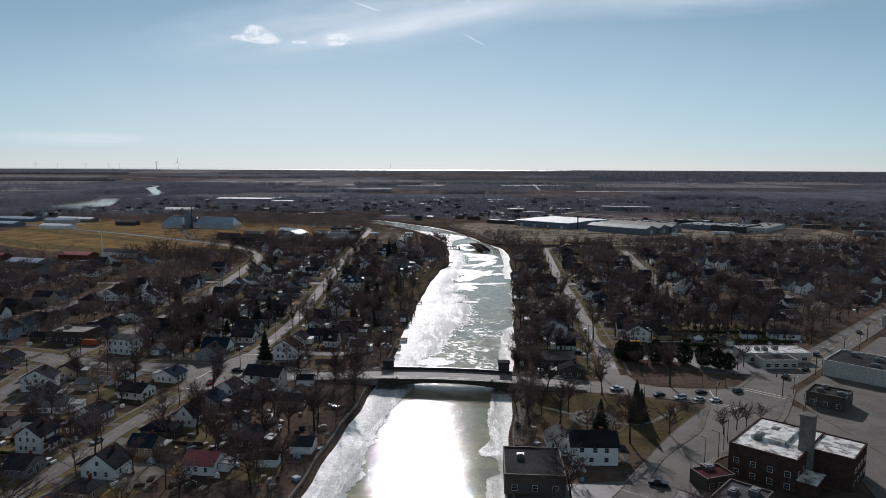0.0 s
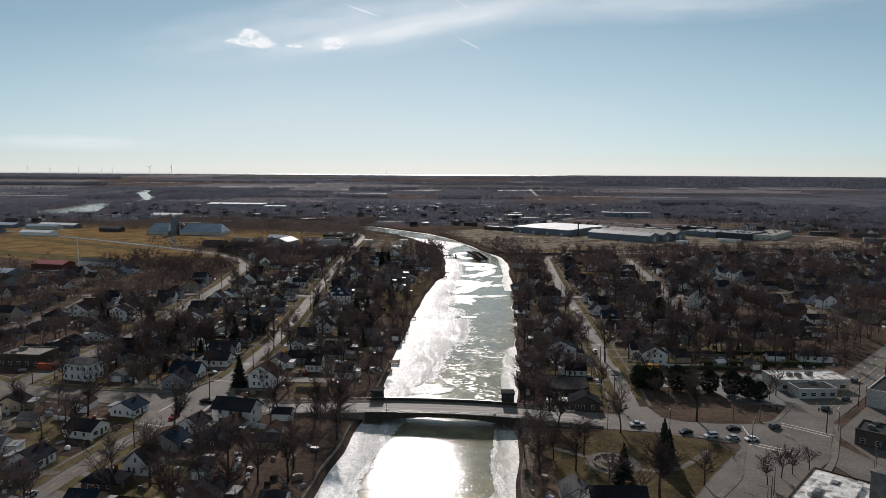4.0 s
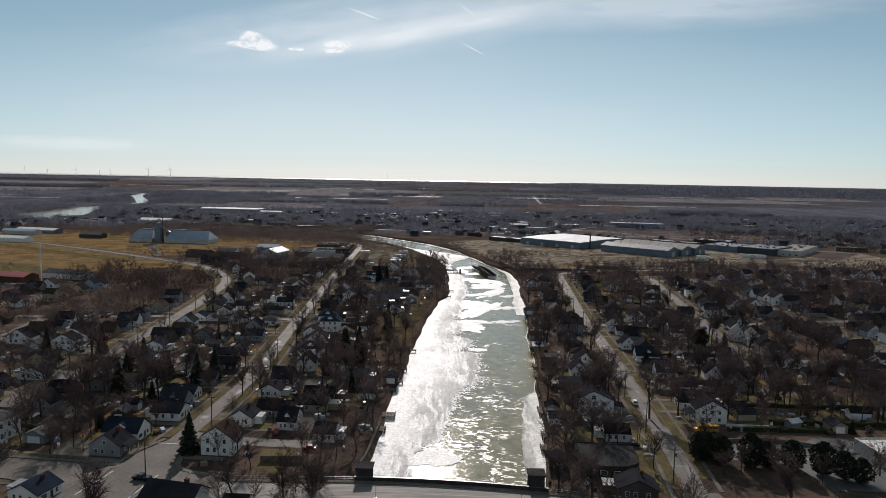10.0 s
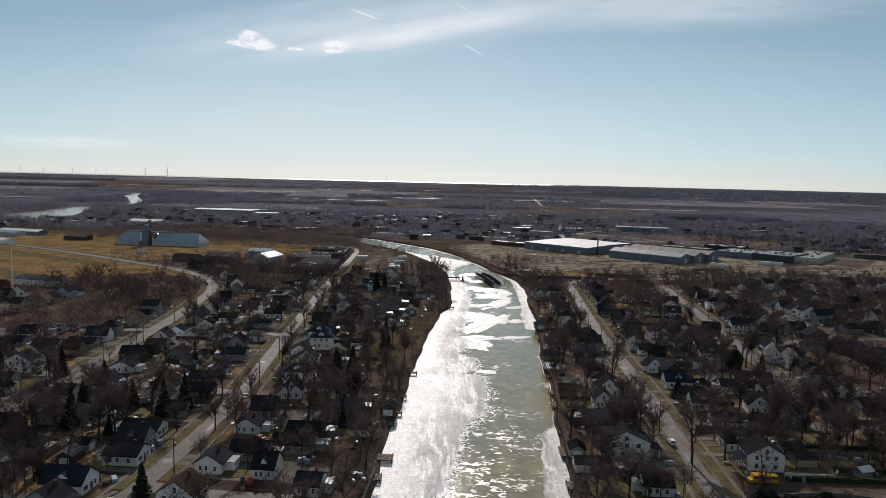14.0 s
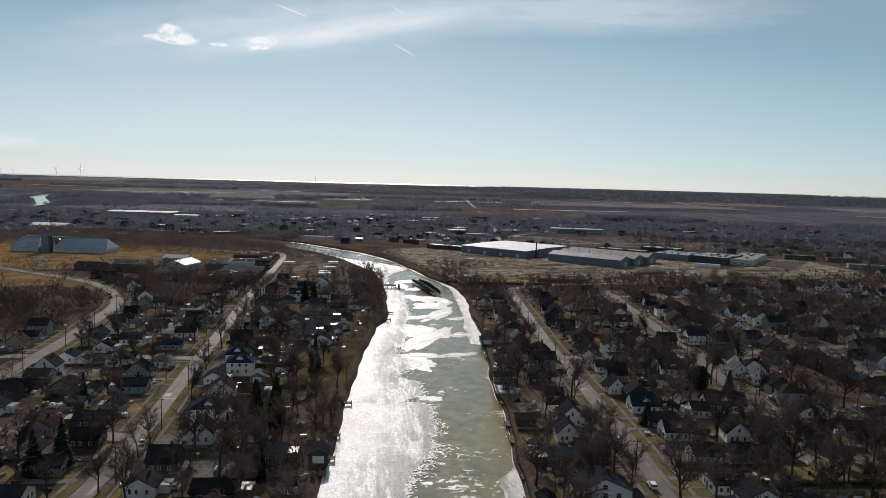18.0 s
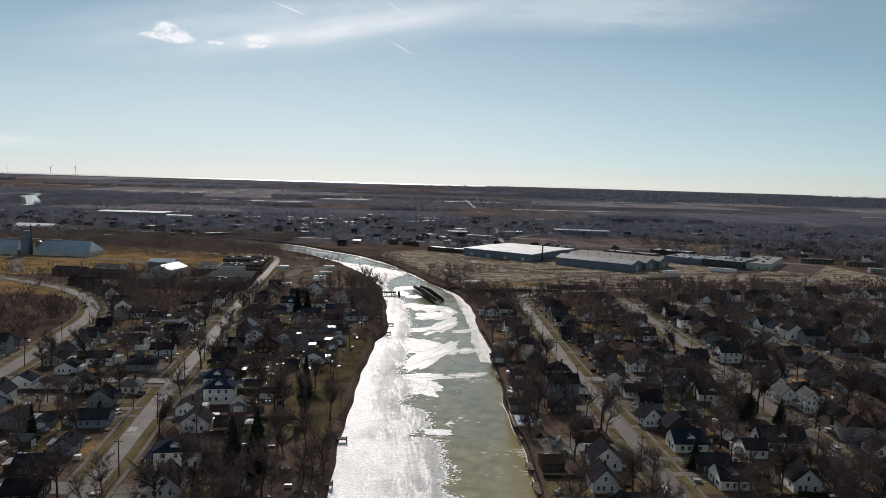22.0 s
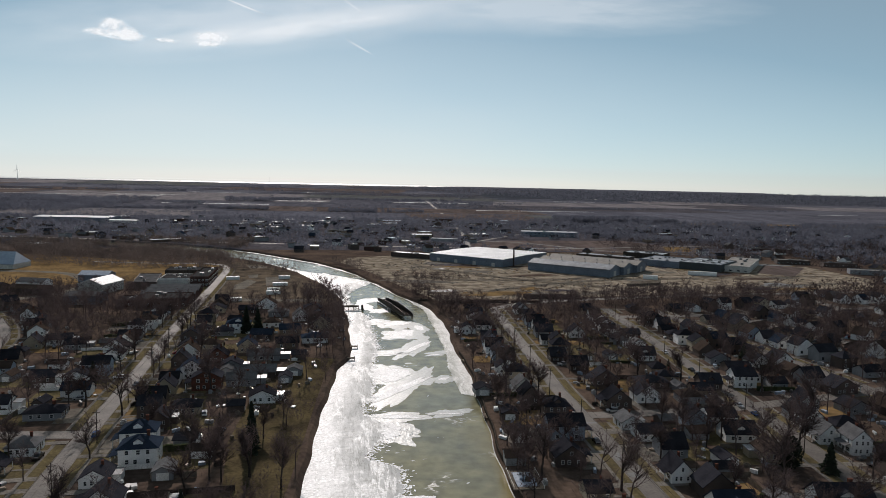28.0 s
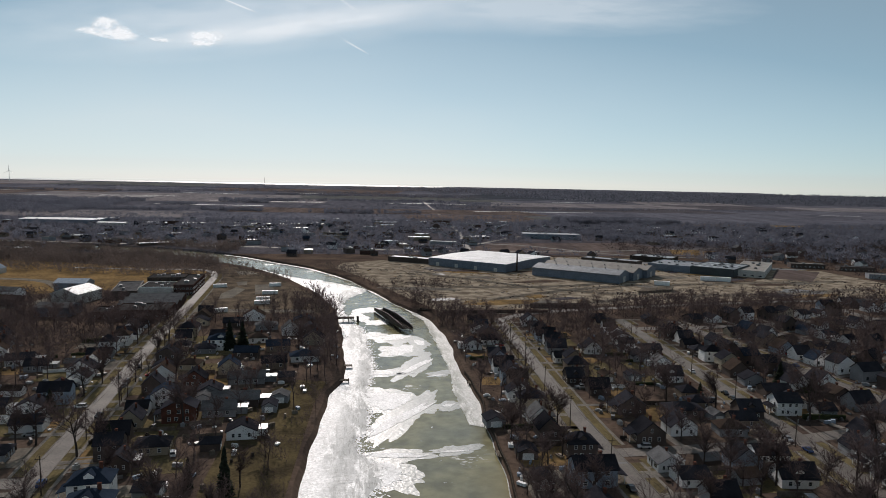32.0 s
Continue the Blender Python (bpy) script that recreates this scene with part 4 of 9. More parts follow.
# tar patches and filled trenches on the nearer streets
rnd = random.Random(29)
for name, y0, y1, count in (("street_a", 140, 420, 16), ("street_c", 262, 480, 12), ("main_road", 200, 420, 10), ("street_b", 200, 420, 7), ("lower_road", 150, 225, 4)):
    line = [q for q in smooth_line(STREETS[name][0], 2.0) if y0 < q[1] < y1]
    z = 0.034 + 0.005 * list(LINES).index(name)
    for i in range(count):
        x, y, nx, ny = rnd.choice(line)
        if at_junction(x, y):
            continue
        o, w, d = rnd.uniform(-0.3, 0.3) * STREETS[name][1], rnd.uniform(0.5, 1.6), rnd.uniform(0.8, 5.0)
        if rnd.random() < 0.4:
            o, w, d = 0.0, STREETS[name][1] / 2 - 0.1, rnd.uniform(0.3, 0.7)
        tx, ty = -ny, nx
        pts = [(x + nx * (o + a) + tx * b, y + ny * (o + a) + ty * b) for a, b in ((-w, -d), (w, -d * rnd.uniform(0.8, 1.1)), (w, d), (-w, d * rnd.uniform(0.8, 1.1)))]
        patch("road_patch", "darker tar patch on the worn road", "road patch", pts, z + 0.0012 * i, "asphalt_new")
s = Shape()
for (ax, ay), (bx, by) in (((85.5, 226.5), (95.0, 220.0)), ((86.6, 228.0), (96.0, 221.6)), ((101.5, 243.0), (113.5, 232.5)), ((103.0, 244.6), (115.0, 234.0)), ((88, 231.5), (89.5, 241.5)), ((-100, 247), (-97.5, 261)), ((-86, 246), (-84.5, 259.5)), ((-103, 236.5), (-93.5, 234)), ((-95, 281), (-86.5, 280.5))):
    d = Vector((bx - ax, by - ay, 0)).normalized() * 0.2
    s.poly([(ax - d.y, ay + d.x, 0.19), (ax + d.y, ay - d.x, 0.19), (bx + d.y, by - d.x, 0.19), (bx - d.y, by + d.x, 0.19)])
single("road_marking", s, "line_paint", "worn white stop and crossing lines at the junctions", "road marking", "structure")

# ---- farmland out to the horizon ----


def far_field(x0, x1, y0, y1, material, slant=0.0):
    s = Shape()
    n = max(2, int((y1 - y0) / 110))
    for i in range(n + 1):
        y = y0 + (y1 - y0) * i / n
        s.v += [(x0 + slant * (y - y0), y, rise(y) + 0.25), (x1 + slant * (y - y0), y, rise(y) + 0.25)]
    for i in range(n):
        s.f.append((2 * i, 2 * i + 1, 2 * i + 3, 2 * i + 2))
        s.m.append(0)
    single("farm_field", s, material, "ploughed winter farm field, flat and bare", "field", "structure")


patch("field_grass", "brown stubble field behind the big warehouse", "field", [(125, 1085), (262, 1050), (335, 1046), (430, 1100), (395, 1215), (190, 1192)], 0.016, "field_brown")
patch("field_grass", "golden rough grass beyond the factory", "field", [(390, 1060), (445, 1040), (470, 1100), (420, 1130)], 0.02, "straw")
patch("field_grass", "brown mown square beside the factory", "field", [(431, 914), (463, 892), (404, 824), (382, 850)], 0.22, "field_brown")
rnd = random.Random(8)
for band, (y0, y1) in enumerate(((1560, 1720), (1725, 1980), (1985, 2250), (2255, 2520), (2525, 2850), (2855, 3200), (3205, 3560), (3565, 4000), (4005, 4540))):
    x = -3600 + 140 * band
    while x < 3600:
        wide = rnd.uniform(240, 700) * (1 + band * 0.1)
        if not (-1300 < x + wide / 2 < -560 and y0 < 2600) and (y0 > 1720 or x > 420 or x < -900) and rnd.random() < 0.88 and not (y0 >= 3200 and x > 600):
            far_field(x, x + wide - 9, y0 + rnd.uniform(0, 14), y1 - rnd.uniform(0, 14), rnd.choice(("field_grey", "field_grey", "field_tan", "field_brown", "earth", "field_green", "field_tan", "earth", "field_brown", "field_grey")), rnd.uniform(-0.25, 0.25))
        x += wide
far_field(640, 1500, 1590, 1720, "straw", 0.1)
# dark ground under the horizon wood, its colour tinted blue-grey for haze
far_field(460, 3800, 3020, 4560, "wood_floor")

rnd = random.Random(44)
for i in range(26):
    s = Shape()
    x, y = rnd.uniform(-1800, 1500), rnd.uniform(1480, 3600)
    n, tilt = rnd.uniform(60, 420), rnd.uniform(-0.12, 0.12)
    if -1350 < x < -600 and y < 2650:
        continue
    w = 3 + y * 0.0022
    ribbon(s, smooth_line([(x, y), (x + n * 0.5, y + n * tilt * 0.5), (x + n, y + n * tilt)], 60.0), -w, w, 0.45)
    single("drain_ice", s, "ice_grey", "frozen drain shining white between farm fields", "drain", "structure")

# ---- road bridge over the river ----


def deck_z(x):
    """Height of the road on its approaches and the low arch of the span."""
    return 0.05 + 2.2 * max(0.0, 1 - ((x + 6) / 58) ** 2) ** 1.3


def bridge_y(x):
    return 252.2 + (244.2 - 252.2) * (x + 66) / 110


def strip_x(s, x0, x1, o0, o1, dz0, dz1, n=30):
    """A solid strip along the bridge between two side offsets, from deck height + dz0 to + dz1."""
    xs = [x0 + (x1 - x0) * i / n for i in range(n + 1)]
    b = len(s.v)
    for x in xs:
        z, y = deck_z(x), bridge_y(x)
        s.v += [(x, y + o0, z + dz0), (x, y + o1, z + dz0), (x, y + o1, z + dz1), (x, y + o0, z + dz1)]
    for i in range(n):
        for k in range(4):
            s.f.append((b + 4 * i + k, b + 4 * i + 4 + k, b + 4 * i + 4 + (k + 1) % 4, b + 4 * i + (k + 1) % 4))
            s.m.append(0)
    for e in (0, n):
        s.f.append(tuple(b + 4 * e + k for k in ((3, 2, 1, 0) if e else (0, 1, 2, 3))))
        s.m.append(0)
    return s


def arch_strip(s, xs, o, wide, top, foot, half, power):
    """A web along the bridge with an arched lower edge."""
    b = len(s.v)
    for x in xs:
        lo = foot + 2.75 * max(0.0, 1 - ((x + 5.0) / half) ** 2) ** power
        y = bridge_y(x) + o
        s.v += [(x, y, lo), (x, y + wide, lo), (x, y + wide, deck_z(x) + top), (x, y, deck_z(x) + top)]
    n = len(xs) - 1
    s.f += [(b + 4 * i + k, b + 4 * i + 4 + k, b + 4 * i + 4 + (k + 1) % 4, b + 4 * i + (k + 1) % 4) for i in range(n) for k in range(4)]
    s.f += [(b, b + 1, b + 2, b + 3), tuple(b + 4 * n + k for k in (3, 2, 1, 0))]
    s.m += [0] * (4 * n + 2)
    return s


def road_bridge():
    b = thing("road_bridge", "low arched steel and concrete road bridge over the icy river", "bridge")
    part("deck", strip_x(Shape(), -67, 45, -4.6, 4.6, -0.5, 0.06), "deck_road", b, "pale worn road deck with seams")
    for o in (-6.0, 4.6):
        part("footway", strip_x(Shape(), -67, 45, o, o + 1.4, -0.45, 0.24), "concrete", b, "pale concrete footway")
    for o in (-6.25, 5.95):
        s = arch_strip(Shape(), [-31.0 + 1.25 * i for i in range(41)], o, 0.3, 0.5 if o < 0 else 1.2, -1.4, 20.5, 0.5)
        g = part("girder", s, "timber_dark", b, "dark painted steel side girder with an arched underside")
        for i in range(21):
            x = -30.4 + 2.44 * i
            part("stiffener", Shape().box(-0.09, 0.09, -0.06, 0.36, -0.9, 0.56), "steel_rust", g, m=pose(x, bridge_y(x) + o, deck_z(x)))
        part("flange", strip_x(Shape(), -31, 19, o - 0.12, o + 0.42, *((0.5, 0.6) if o < 0 else (1.2, 1.3))), "steel", g, "pale worn top flange")
        s = Shape()
        strip_x(s, -66, 44, o + 0.08, o + 0.2, 1.05, 1.16)
        strip_x(s, -66, 44, o + 0.1, o + 0.18, 0.62, 0.7)
        rail = part("railing", s, "steel", b, "grey steel railing")
        post = Shape().box(-0.05, 0.05, 0.07, 0.2, -0.4, 1.12).mesh("post", "steel")
        for i in range(45):
            x = -65.5 + i * 2.45
            part("post", post, None, rail, m=pose(x, bridge_y(x) + o, deck_z(x)))
    for x0, x1 in ((-31.5, -26), (13.6, 19.5)):
        s = Shape()
        y = bridge_y((x0 + x1) / 2)
        s.box(x0, x1, y - 6.0, y + 6.6, -3.4, deck_z(x0) - 0.55)
        part("abutment", s, "concrete", b, "stained concrete abutment")
    for o0, o1 in ((-6.1, -5.7), (5.7, 6.1)):
        for x0, x1 in ((-66, -31.5), (19.5, 44)):
            s = Shape()
            xs = [x0 + (x1 - x0) * i / 8 for i in range(9)]
            for xa, xb in zip(xs, xs[1:]):
                ya, yb = bridge_y(xa), bridge_y(xb)
                s.poly([(xa, ya + o0, -0.4), (xb, yb + o0, -0.4), (xb, yb + o0, deck_z(xb) - 0.4), (xa, ya + o0, deck_z(xa) - 0.4)])
                s.poly([(xa, ya + o1, -0.4), (xb, yb + o1, -0.4), (xb, yb + o1, deck_z(xb) - 0.4), (xa, ya + o1, deck_z(xa) - 0.4)][::-1])
            part("retaining_wall", s, "riprap", b, "dark retaining wall of the ramp")
    for o in (-3.6, -1.2, 1.2, 3.6):
        s = arch_strip(Shape(), [-24.5 + 2.5 * i for i in range(17)], o, 0.35, -0.45, -1.4, 20.0, 0.5)
        part("arch_rib", s, "steel_rust", b)
    # control tower houses beside the deck
    for cx, cy, h in ((16.0, bridge_y(16) + 8.2, 6.2), (-28.6, bridge_y(-28.6) + 8.2, 5.4)):
        t = part("tower", Shape().box(cx - 2.0, cx + 2.0, cy - 1.9, cy + 1.9, -2.6, h - 0.5), "timber_dark", b, "dark masonry bridge-tender tower")
        part("tower_roof", Shape().box(cx - 2.3, cx + 2.3, cy - 2.2, cy + 2.2, h - 0.5, h), "roof_tar", t)
        for dx in (-1.0, 1.0):
            part("window", Shape().box(cx + dx - 0.55, cx + dx + 0.55, cy - 1.97, cy - 1.9, h - 2.3, h - 1.0), "glass", t)
    for x in (-24, 11):
        y, z = bridge_y(x), deck_z(x)
        g = part("barrier_gate", Shape().box(x - 0.3, x + 0.3, y - 5.6, y - 5.1, z, z + 1.3).box(x - 0.06, x + 0.06, y - 5.4, y - 5.28, z + 1.2, z + 5.0), "steel", b, "raised road barrier")
    return b


road_bridge()


def swing_bridge():
    """The disused railway swing span, left open along the river on its pier."""
    b = thing("railway_swing_bridge", "rusty black riveted girder railway swing bridge standing open midstream", "bridge", pose(16.6, 673, 0, 0, 0, 13) @ Matrix.Diagonal((1, 0.87, 1, 1)))
    for o in (-2.9, 2.6):
        s = Shape()
        prof = [(-34, 0.2), (-34, 1.6), (-30, 2.4), (-8, 3.4), (0, 3.7), (8, 3.4), (30, 2.4), (34, 1.6), (34, 0.2), (0, -0.1)]
        s.extrude(prof, "x", o, o + 0.3)
        g = part("girder", s, "steel_rust", b, "dark rusted plate girder")
        for i in range(27):
            y = -32.5 + i * 2.5
            part("stiffener", Shape().box(o - 0.12, o + 0.42, y - 0.07, y + 0.07, 0.2, 2.3 - abs(y) * 0.004), "steel_rust", g)
    sleeper = Shape().box(-2.6, 2.6, -0.12, 0.12, 0.55, 0.8).mesh("sleeper", "timber_dark")
    for i in range(85):
        part("sleeper", sleeper, None, b, m=pose(0, -33.4 + i * 0.795, 0))
    for x in (-0.78, 0.7):
        part("rail", Shape().box(x, x + 0.08, -33.6, 33.6, 0.8, 0.95), "steel_rust", b)
    part("pier", Shape().tube((0, 0, -3.5), (0, 0, 0.05), 4.4, 4.0, 20), "stone", b, "round stone pier")
    for e in (-1, 1):
        s = Shape()
        for i in range(10):
            y = e * (6 + i * 2.8)
            for x in (-3.4, 3.4):
                s.tube((x, y, -3.5), (x, y, -0.3), 0.22, 0.2, 6)
        s.box(-3.6, -3.2, min(e * 5, e * 32), max(e * 5, e * 32), -0.9, -0.5)
        s.box(3.2, 3.6, min(e * 5, e * 32), max(e * 5, e * 32), -0.9, -0.5)
        part("fender", s, "timber_dark", b, "dark timber pile fender")
    return b


swing_bridge()


def trestle(x0, x1, y):
    b = thing("railway_trestle", "dark timber pile trestle ending at the water's edge", "trestle")
    part("deck", Shape().box(x0, x1, y - 2.2, y + 2.2, 0.25, 0.75), "timber_dark", b)
    n = int(abs(x1 - x0) / 3.2)
    for i in range(n + 1):
        x = x0 + (x1 - x0) * i / n
        s = Shape()
        for o in (-1.8, -0.6, 0.6, 1.8):
            s.tube((x, y + o, -3.5), (x, y + o, 0.3), 0.2, 0.2, 6)
        part("pile_bent", s, "timber_dark", b)
    part("dolphin", Shape().tube((x1 + 2.5, y, -3.5), (x1 + 2.2, y, 1.4), 0.9, 0.6, 8), "timber_dark", b, "clustered timber mooring piles")


trestle(-22, -6.0, 677)
trestle(42, 35, 702)

# ---- river walls and walkway ----
for side, y0, y1, off, stuff in ((-1, 150, 243, 1.7, "concrete"), (-1, 268, 312, 1.6, "concrete"), (1, 150, 240, 1.6, "concrete"), (1, 262, 420, 1.2, "timber_dark"), (1, 430, 560, 1.0, "timber_dark")):
    s = Shape()
    bank = left_bank if side < 0 else right_bank
    line = smooth_line([(bank(y) + side * off, y) for y in range(y0, y1, 8)], 3.0)
    ribbon(s, line, -0.22, 0.22, 0.28, 2.6)
    single("river_wall", s, stuff, "weathered concrete river wall along the bank" if stuff == "concrete" else "dark timber river wall along the bank", "wall", "structure")
s = Shape()
ribbon(s, smooth_line([(right_bank(y) + 3.2, y) for y in range(190, 240, 6)], 2.0), -1.3, 1.3, 0.12, 0.12)
single("walkway", s, "wood_grey", "pale riverside boardwalk beside the park", "walkway", "structure")

# ---- houses ----
WALLS = {"w": ("siding_white", "white clapboard"), "g": ("siding_grey", "grey-sided"), "b": ("siding_beige", "beige-sided"), "t": ("siding_tan", "tan-sided"),
         "u": ("siding_blue", "blue-grey sided"), "r": ("brick_red", "red brick"), "d": ("siding_brown", "dark brown sided")}
ROOFS = {"d": ("roof_dark", "dark shingle"), "u": ("roof_blue", "blue-grey shingle"), "b": ("roof_brown", "brown shingle"), "l": ("roof_light", "pale grey"), "r": ("roof_red", "faded red")}
FORM = {"gf1": (2.8, 5.0), "gf1.5": (3.3, 6.7), "gf2": (5.2, 8.1), "sg1": (2.8, 4.8), "sg1.5": (3.2, 6.5), "sg2": (5.2, 7.8), "hip1": (2.8, 4.9), "hip2": (5.2, 7.9)}
SIZE_NAME = {"gf1": "one-storey gabled", "gf1.5": "steep-gabled storey-and-a-half", "gf2": "two-storey gabled", "sg1": "low one-storey", "sg1.5": "storey-and-a-half",
             "sg2": "two-storey", "hip1": "one-storey hip-roofed", "hip2": "two-storey hip-roofed"}
W0, D0 = 9.0, 8.0


def window_mesh(w, h):
    s = Shape()
    s.box(-w / 2, w / 2, -0.05, 0.02, -h / 2, h / 2, 0)
    s.box(-w / 2 + 0.08, w / 2 - 0.08, -0.065, 0, 0.03, h / 2 - 0.08, 1)
    s.box(-w / 2 + 0.08, w / 2 - 0.08, -0.065, 0, -h / 2 + 0.08, -0.03, 1)
    return s.mesh("window", "trim_white", "glass")


WIN = window_mesh(0.95, 1.3)
WIN_WIDE = window_mesh(1.9, 1.25)
DOOR = Shape().box(-0.6, 0.6, -0.04, 0.02, 0.15, 2.35, 0).box(-0.45, 0.45, -0.07, 0, 0.2, 2.2, 1).mesh("door", "trim_white", "siding_brown")


def gable_roof(s, half, eave, ridge, length, axis, ov=0.45):
    k = (ridge - eave) / half
    e = eave - k * ov
    prof = [(-half - ov, e), (0, ridge), (half + ov, e), (half + ov, e + 0.2), (0, ridge + 0.24), (-half - ov, e + 0.2)]
    s.extrude(prof, axis, -length / 2 - 0.35, length / 2 + 0.35)


def hip_roof(s, w, d, eave, ridge, ov=0.45, half=None):
    a, b = w / 2 + ov, d / 2 + ov
    r = half if half else max(0.4, (w - d) / 2) if w >= d else 0.4
    base = [(-a, -b, eave), (a, -b, eave), (a, b, eave), (-a, b, eave)]
    low = [(x, y, eave - 0.15) for x, y, _ in base]
    p, q = (-r, 0, ridge), (r, 0, ridge)
    s.poly([base[0], base[1], q, p]).poly([base[1], base[2], q]).poly([base[2], base[3], p, q]).poly([base[3], base[0], p]).poly(low[::-1])
    for i in range(4):
        s.poly([low[i], low[(i + 1) % 4], base[(i + 1) % 4], base[i]])


def facing(deg, x, y, z):
    return pose(x, y, z, 0, 0, deg)


def house_variant(kind, side, full):
    eave, ridge = FORM[kind]
    h = thing("house", "house", "house")
    s = Shape()
    w, d = W0, D0
    if kind.startswith("gf"):
        s.extrude([(-w / 2, -0.1), (w / 2, -0.1), (w / 2, eave), (0, ridge - 0.03), (-w / 2, eave)], "y", -d / 2, d / 2)
    elif kind.startswith("sg"):
        s.extrude([(-d / 2, -0.1), (d / 2, -0.1), (d / 2, eave), (0, ridge - 0.03), (-d / 2, eave)], "x", -w / 2, w / 2)
    else:
        s.box(-w / 2, w / 2, -d / 2, d / 2, -0.1, eave)
    part("wall", s, "siding_white", h)
    s = Shape()
    if kind.startswith("gf"):
        gable_roof(s, w / 2, eave, ridge, d, "y")
    elif kind.startswith("sg"):
        gable_roof(s, d / 2, eave, ridge, w, "x")
    else:
        hip_roof(s, w, d, eave, ridge)
    roof = part("roof", s, "roof_dark", h)
    cx, cy = (1.3, 1.2) if kind.startswith("gf") else (1.8, 0.9)
    part("chimney", Shape().box(cx - 0.35, cx + 0.35, cy - 0.35, cy + 0.35, eave, ridge + 0.7).box(cx - 0.42, cx + 0.42, cy - 0.42, cy + 0.42, ridge + 0.55, ridge + 0.72), "brick_red", h, "red brick chimney")
    floors = (1.55,) if eave < 4 else (1.55, 4.1)
    for z in floors:
        part("window", WIN, None, h, m=facing(0, -2.5, -d / 2, z))
        part("window", WIN, None, h, m=facing(0, 2.3, -d / 2, z))
        if full:
            part("window", WIN, None, h, m=facing(0, 0.1 if z > 3 else -0.6, -d / 2, z))
            part("window", WIN, None, h, m=facing(90 * side, side * w / 2, 2.2, z))
            part("window", WIN_WIDE if z < 3 else WIN, None, h, m=facing(90 * side, side * w / 2, -2.0, z))
            part("window", WIN, None, h, m=facing(-90 * side, -side * w / 2, -1.5, z))
    if kind in ("gf1.5", "gf2") and full:
        part("window", WIN, None, h, m=facing(0, 0, -d / 2, eave + 0.9))
    if full:
        part("door", DOOR, None, h, m=facing(90 * side, side * w / 2, 0.5, 0))
        if kind in ("sg1.5", "hip2"):
            part("dormer", Shape().extrude([(-1.1, eave + 0.4), (1.1, eave + 0.4), (1.1, eave + 1.5), (0, eave + 2.4), (-1.1, eave + 1.5)], "y", -d / 2 + 0.9, -0.6), "siding_white", h)
            s = Shape()
            s.extrude([(-1.4, eave + 1.28), (0, eave + 2.42), (1.4, eave + 1.28), (1.4, eave + 1.45), (0, eave + 2.6), (-1.4, eave + 1.45)], "y", -d / 2 + 0.6, -0.5)
            part("dormer_roof", s, "roof_dark", h)
        if kind in ("gf1.5", "gf2", "hip2", "sg2"):
            a, b = sorted((side * w / 2, side * (w / 2 + 2.3)))
            porch = part("porch", Shape().box(a, b, -2.8, 2.8, 0, 0.45), "wood_grey", h, "raised wooden porch")
            s = Shape()
            s.extrude([(a - 0.2, 2.75 + (0.7 if side > 0 else 0)), (b + 0.2, 2.75 + (0.7 if side < 0 else 0)), (b + 0.2, 2.9 + (0.7 if side < 0 else 0)), (a - 0.2, 2.9 + (0.7 if side > 0 else 0))], "y", -3.0, 3.0)
            part("porch_roof", s, "roof_dark", h)
            for y in (-2.6, 2.6):
                part("post", Shape().box(side * (w / 2 + 2.0) - 0.08, side * (w / 2 + 2.0) + 0.08, y - 0.08, y + 0.08, 0.45, 2.8), "trim_white", porch)
        elif kind in ("gf1", "sg1"):
            a, b = sorted((-side * w / 2, -side * (w / 2 + 3.0)))
            s = Shape().box(a, b, -1.2, 3.0, -0.1, 2.3)
            part("extension", s, "siding_white", h, "low rear extension")
            part("extension_roof", Shape().box(a - 0.2, b + 0.2, -1.5, 3.3, 2.3, 2.5), "roof_flat", h)
    return h


def garage_variant():
    h = thing("garage", "small gabled garage with a white roller door", "garage")
    part("wall", Shape().extrude([(-2.4, -0.1), (2.4, -0.1), (2.4, 2.4), (0, 3.7), (-2.4, 2.4)], "y", -3, 3), "siding_white", h)
    s = Shape()
    gable_roof(s, 2.4, 2.4, 3.75, 6, "y", 0.25)
    part("roof", s, "roof_dark", h)
    part("door", Shape().box(-1.4, 1.4, -3.06, -2.99, 0, 2.1).box(-1.4, 1.4, -3.08, -3, 0.68, 0.72).box(-1.4, 1.4, -3.08, -3, 1.38, 1.42), "trim_white", h)
    return h


VARIANT = {}
HOUSES = []


def nearest_street(x, y):
    best = (1e9, 0, 1, 0)
    for k, line in LINES.items():
        if k.startswith(("street", "lower", "main")):
            for a, b, nx, ny in line:
                q = (a - x) ** 2 + (b - y) ** 2
                if q < best[0]:
                    best = (q, a, nx, ny)
    return best


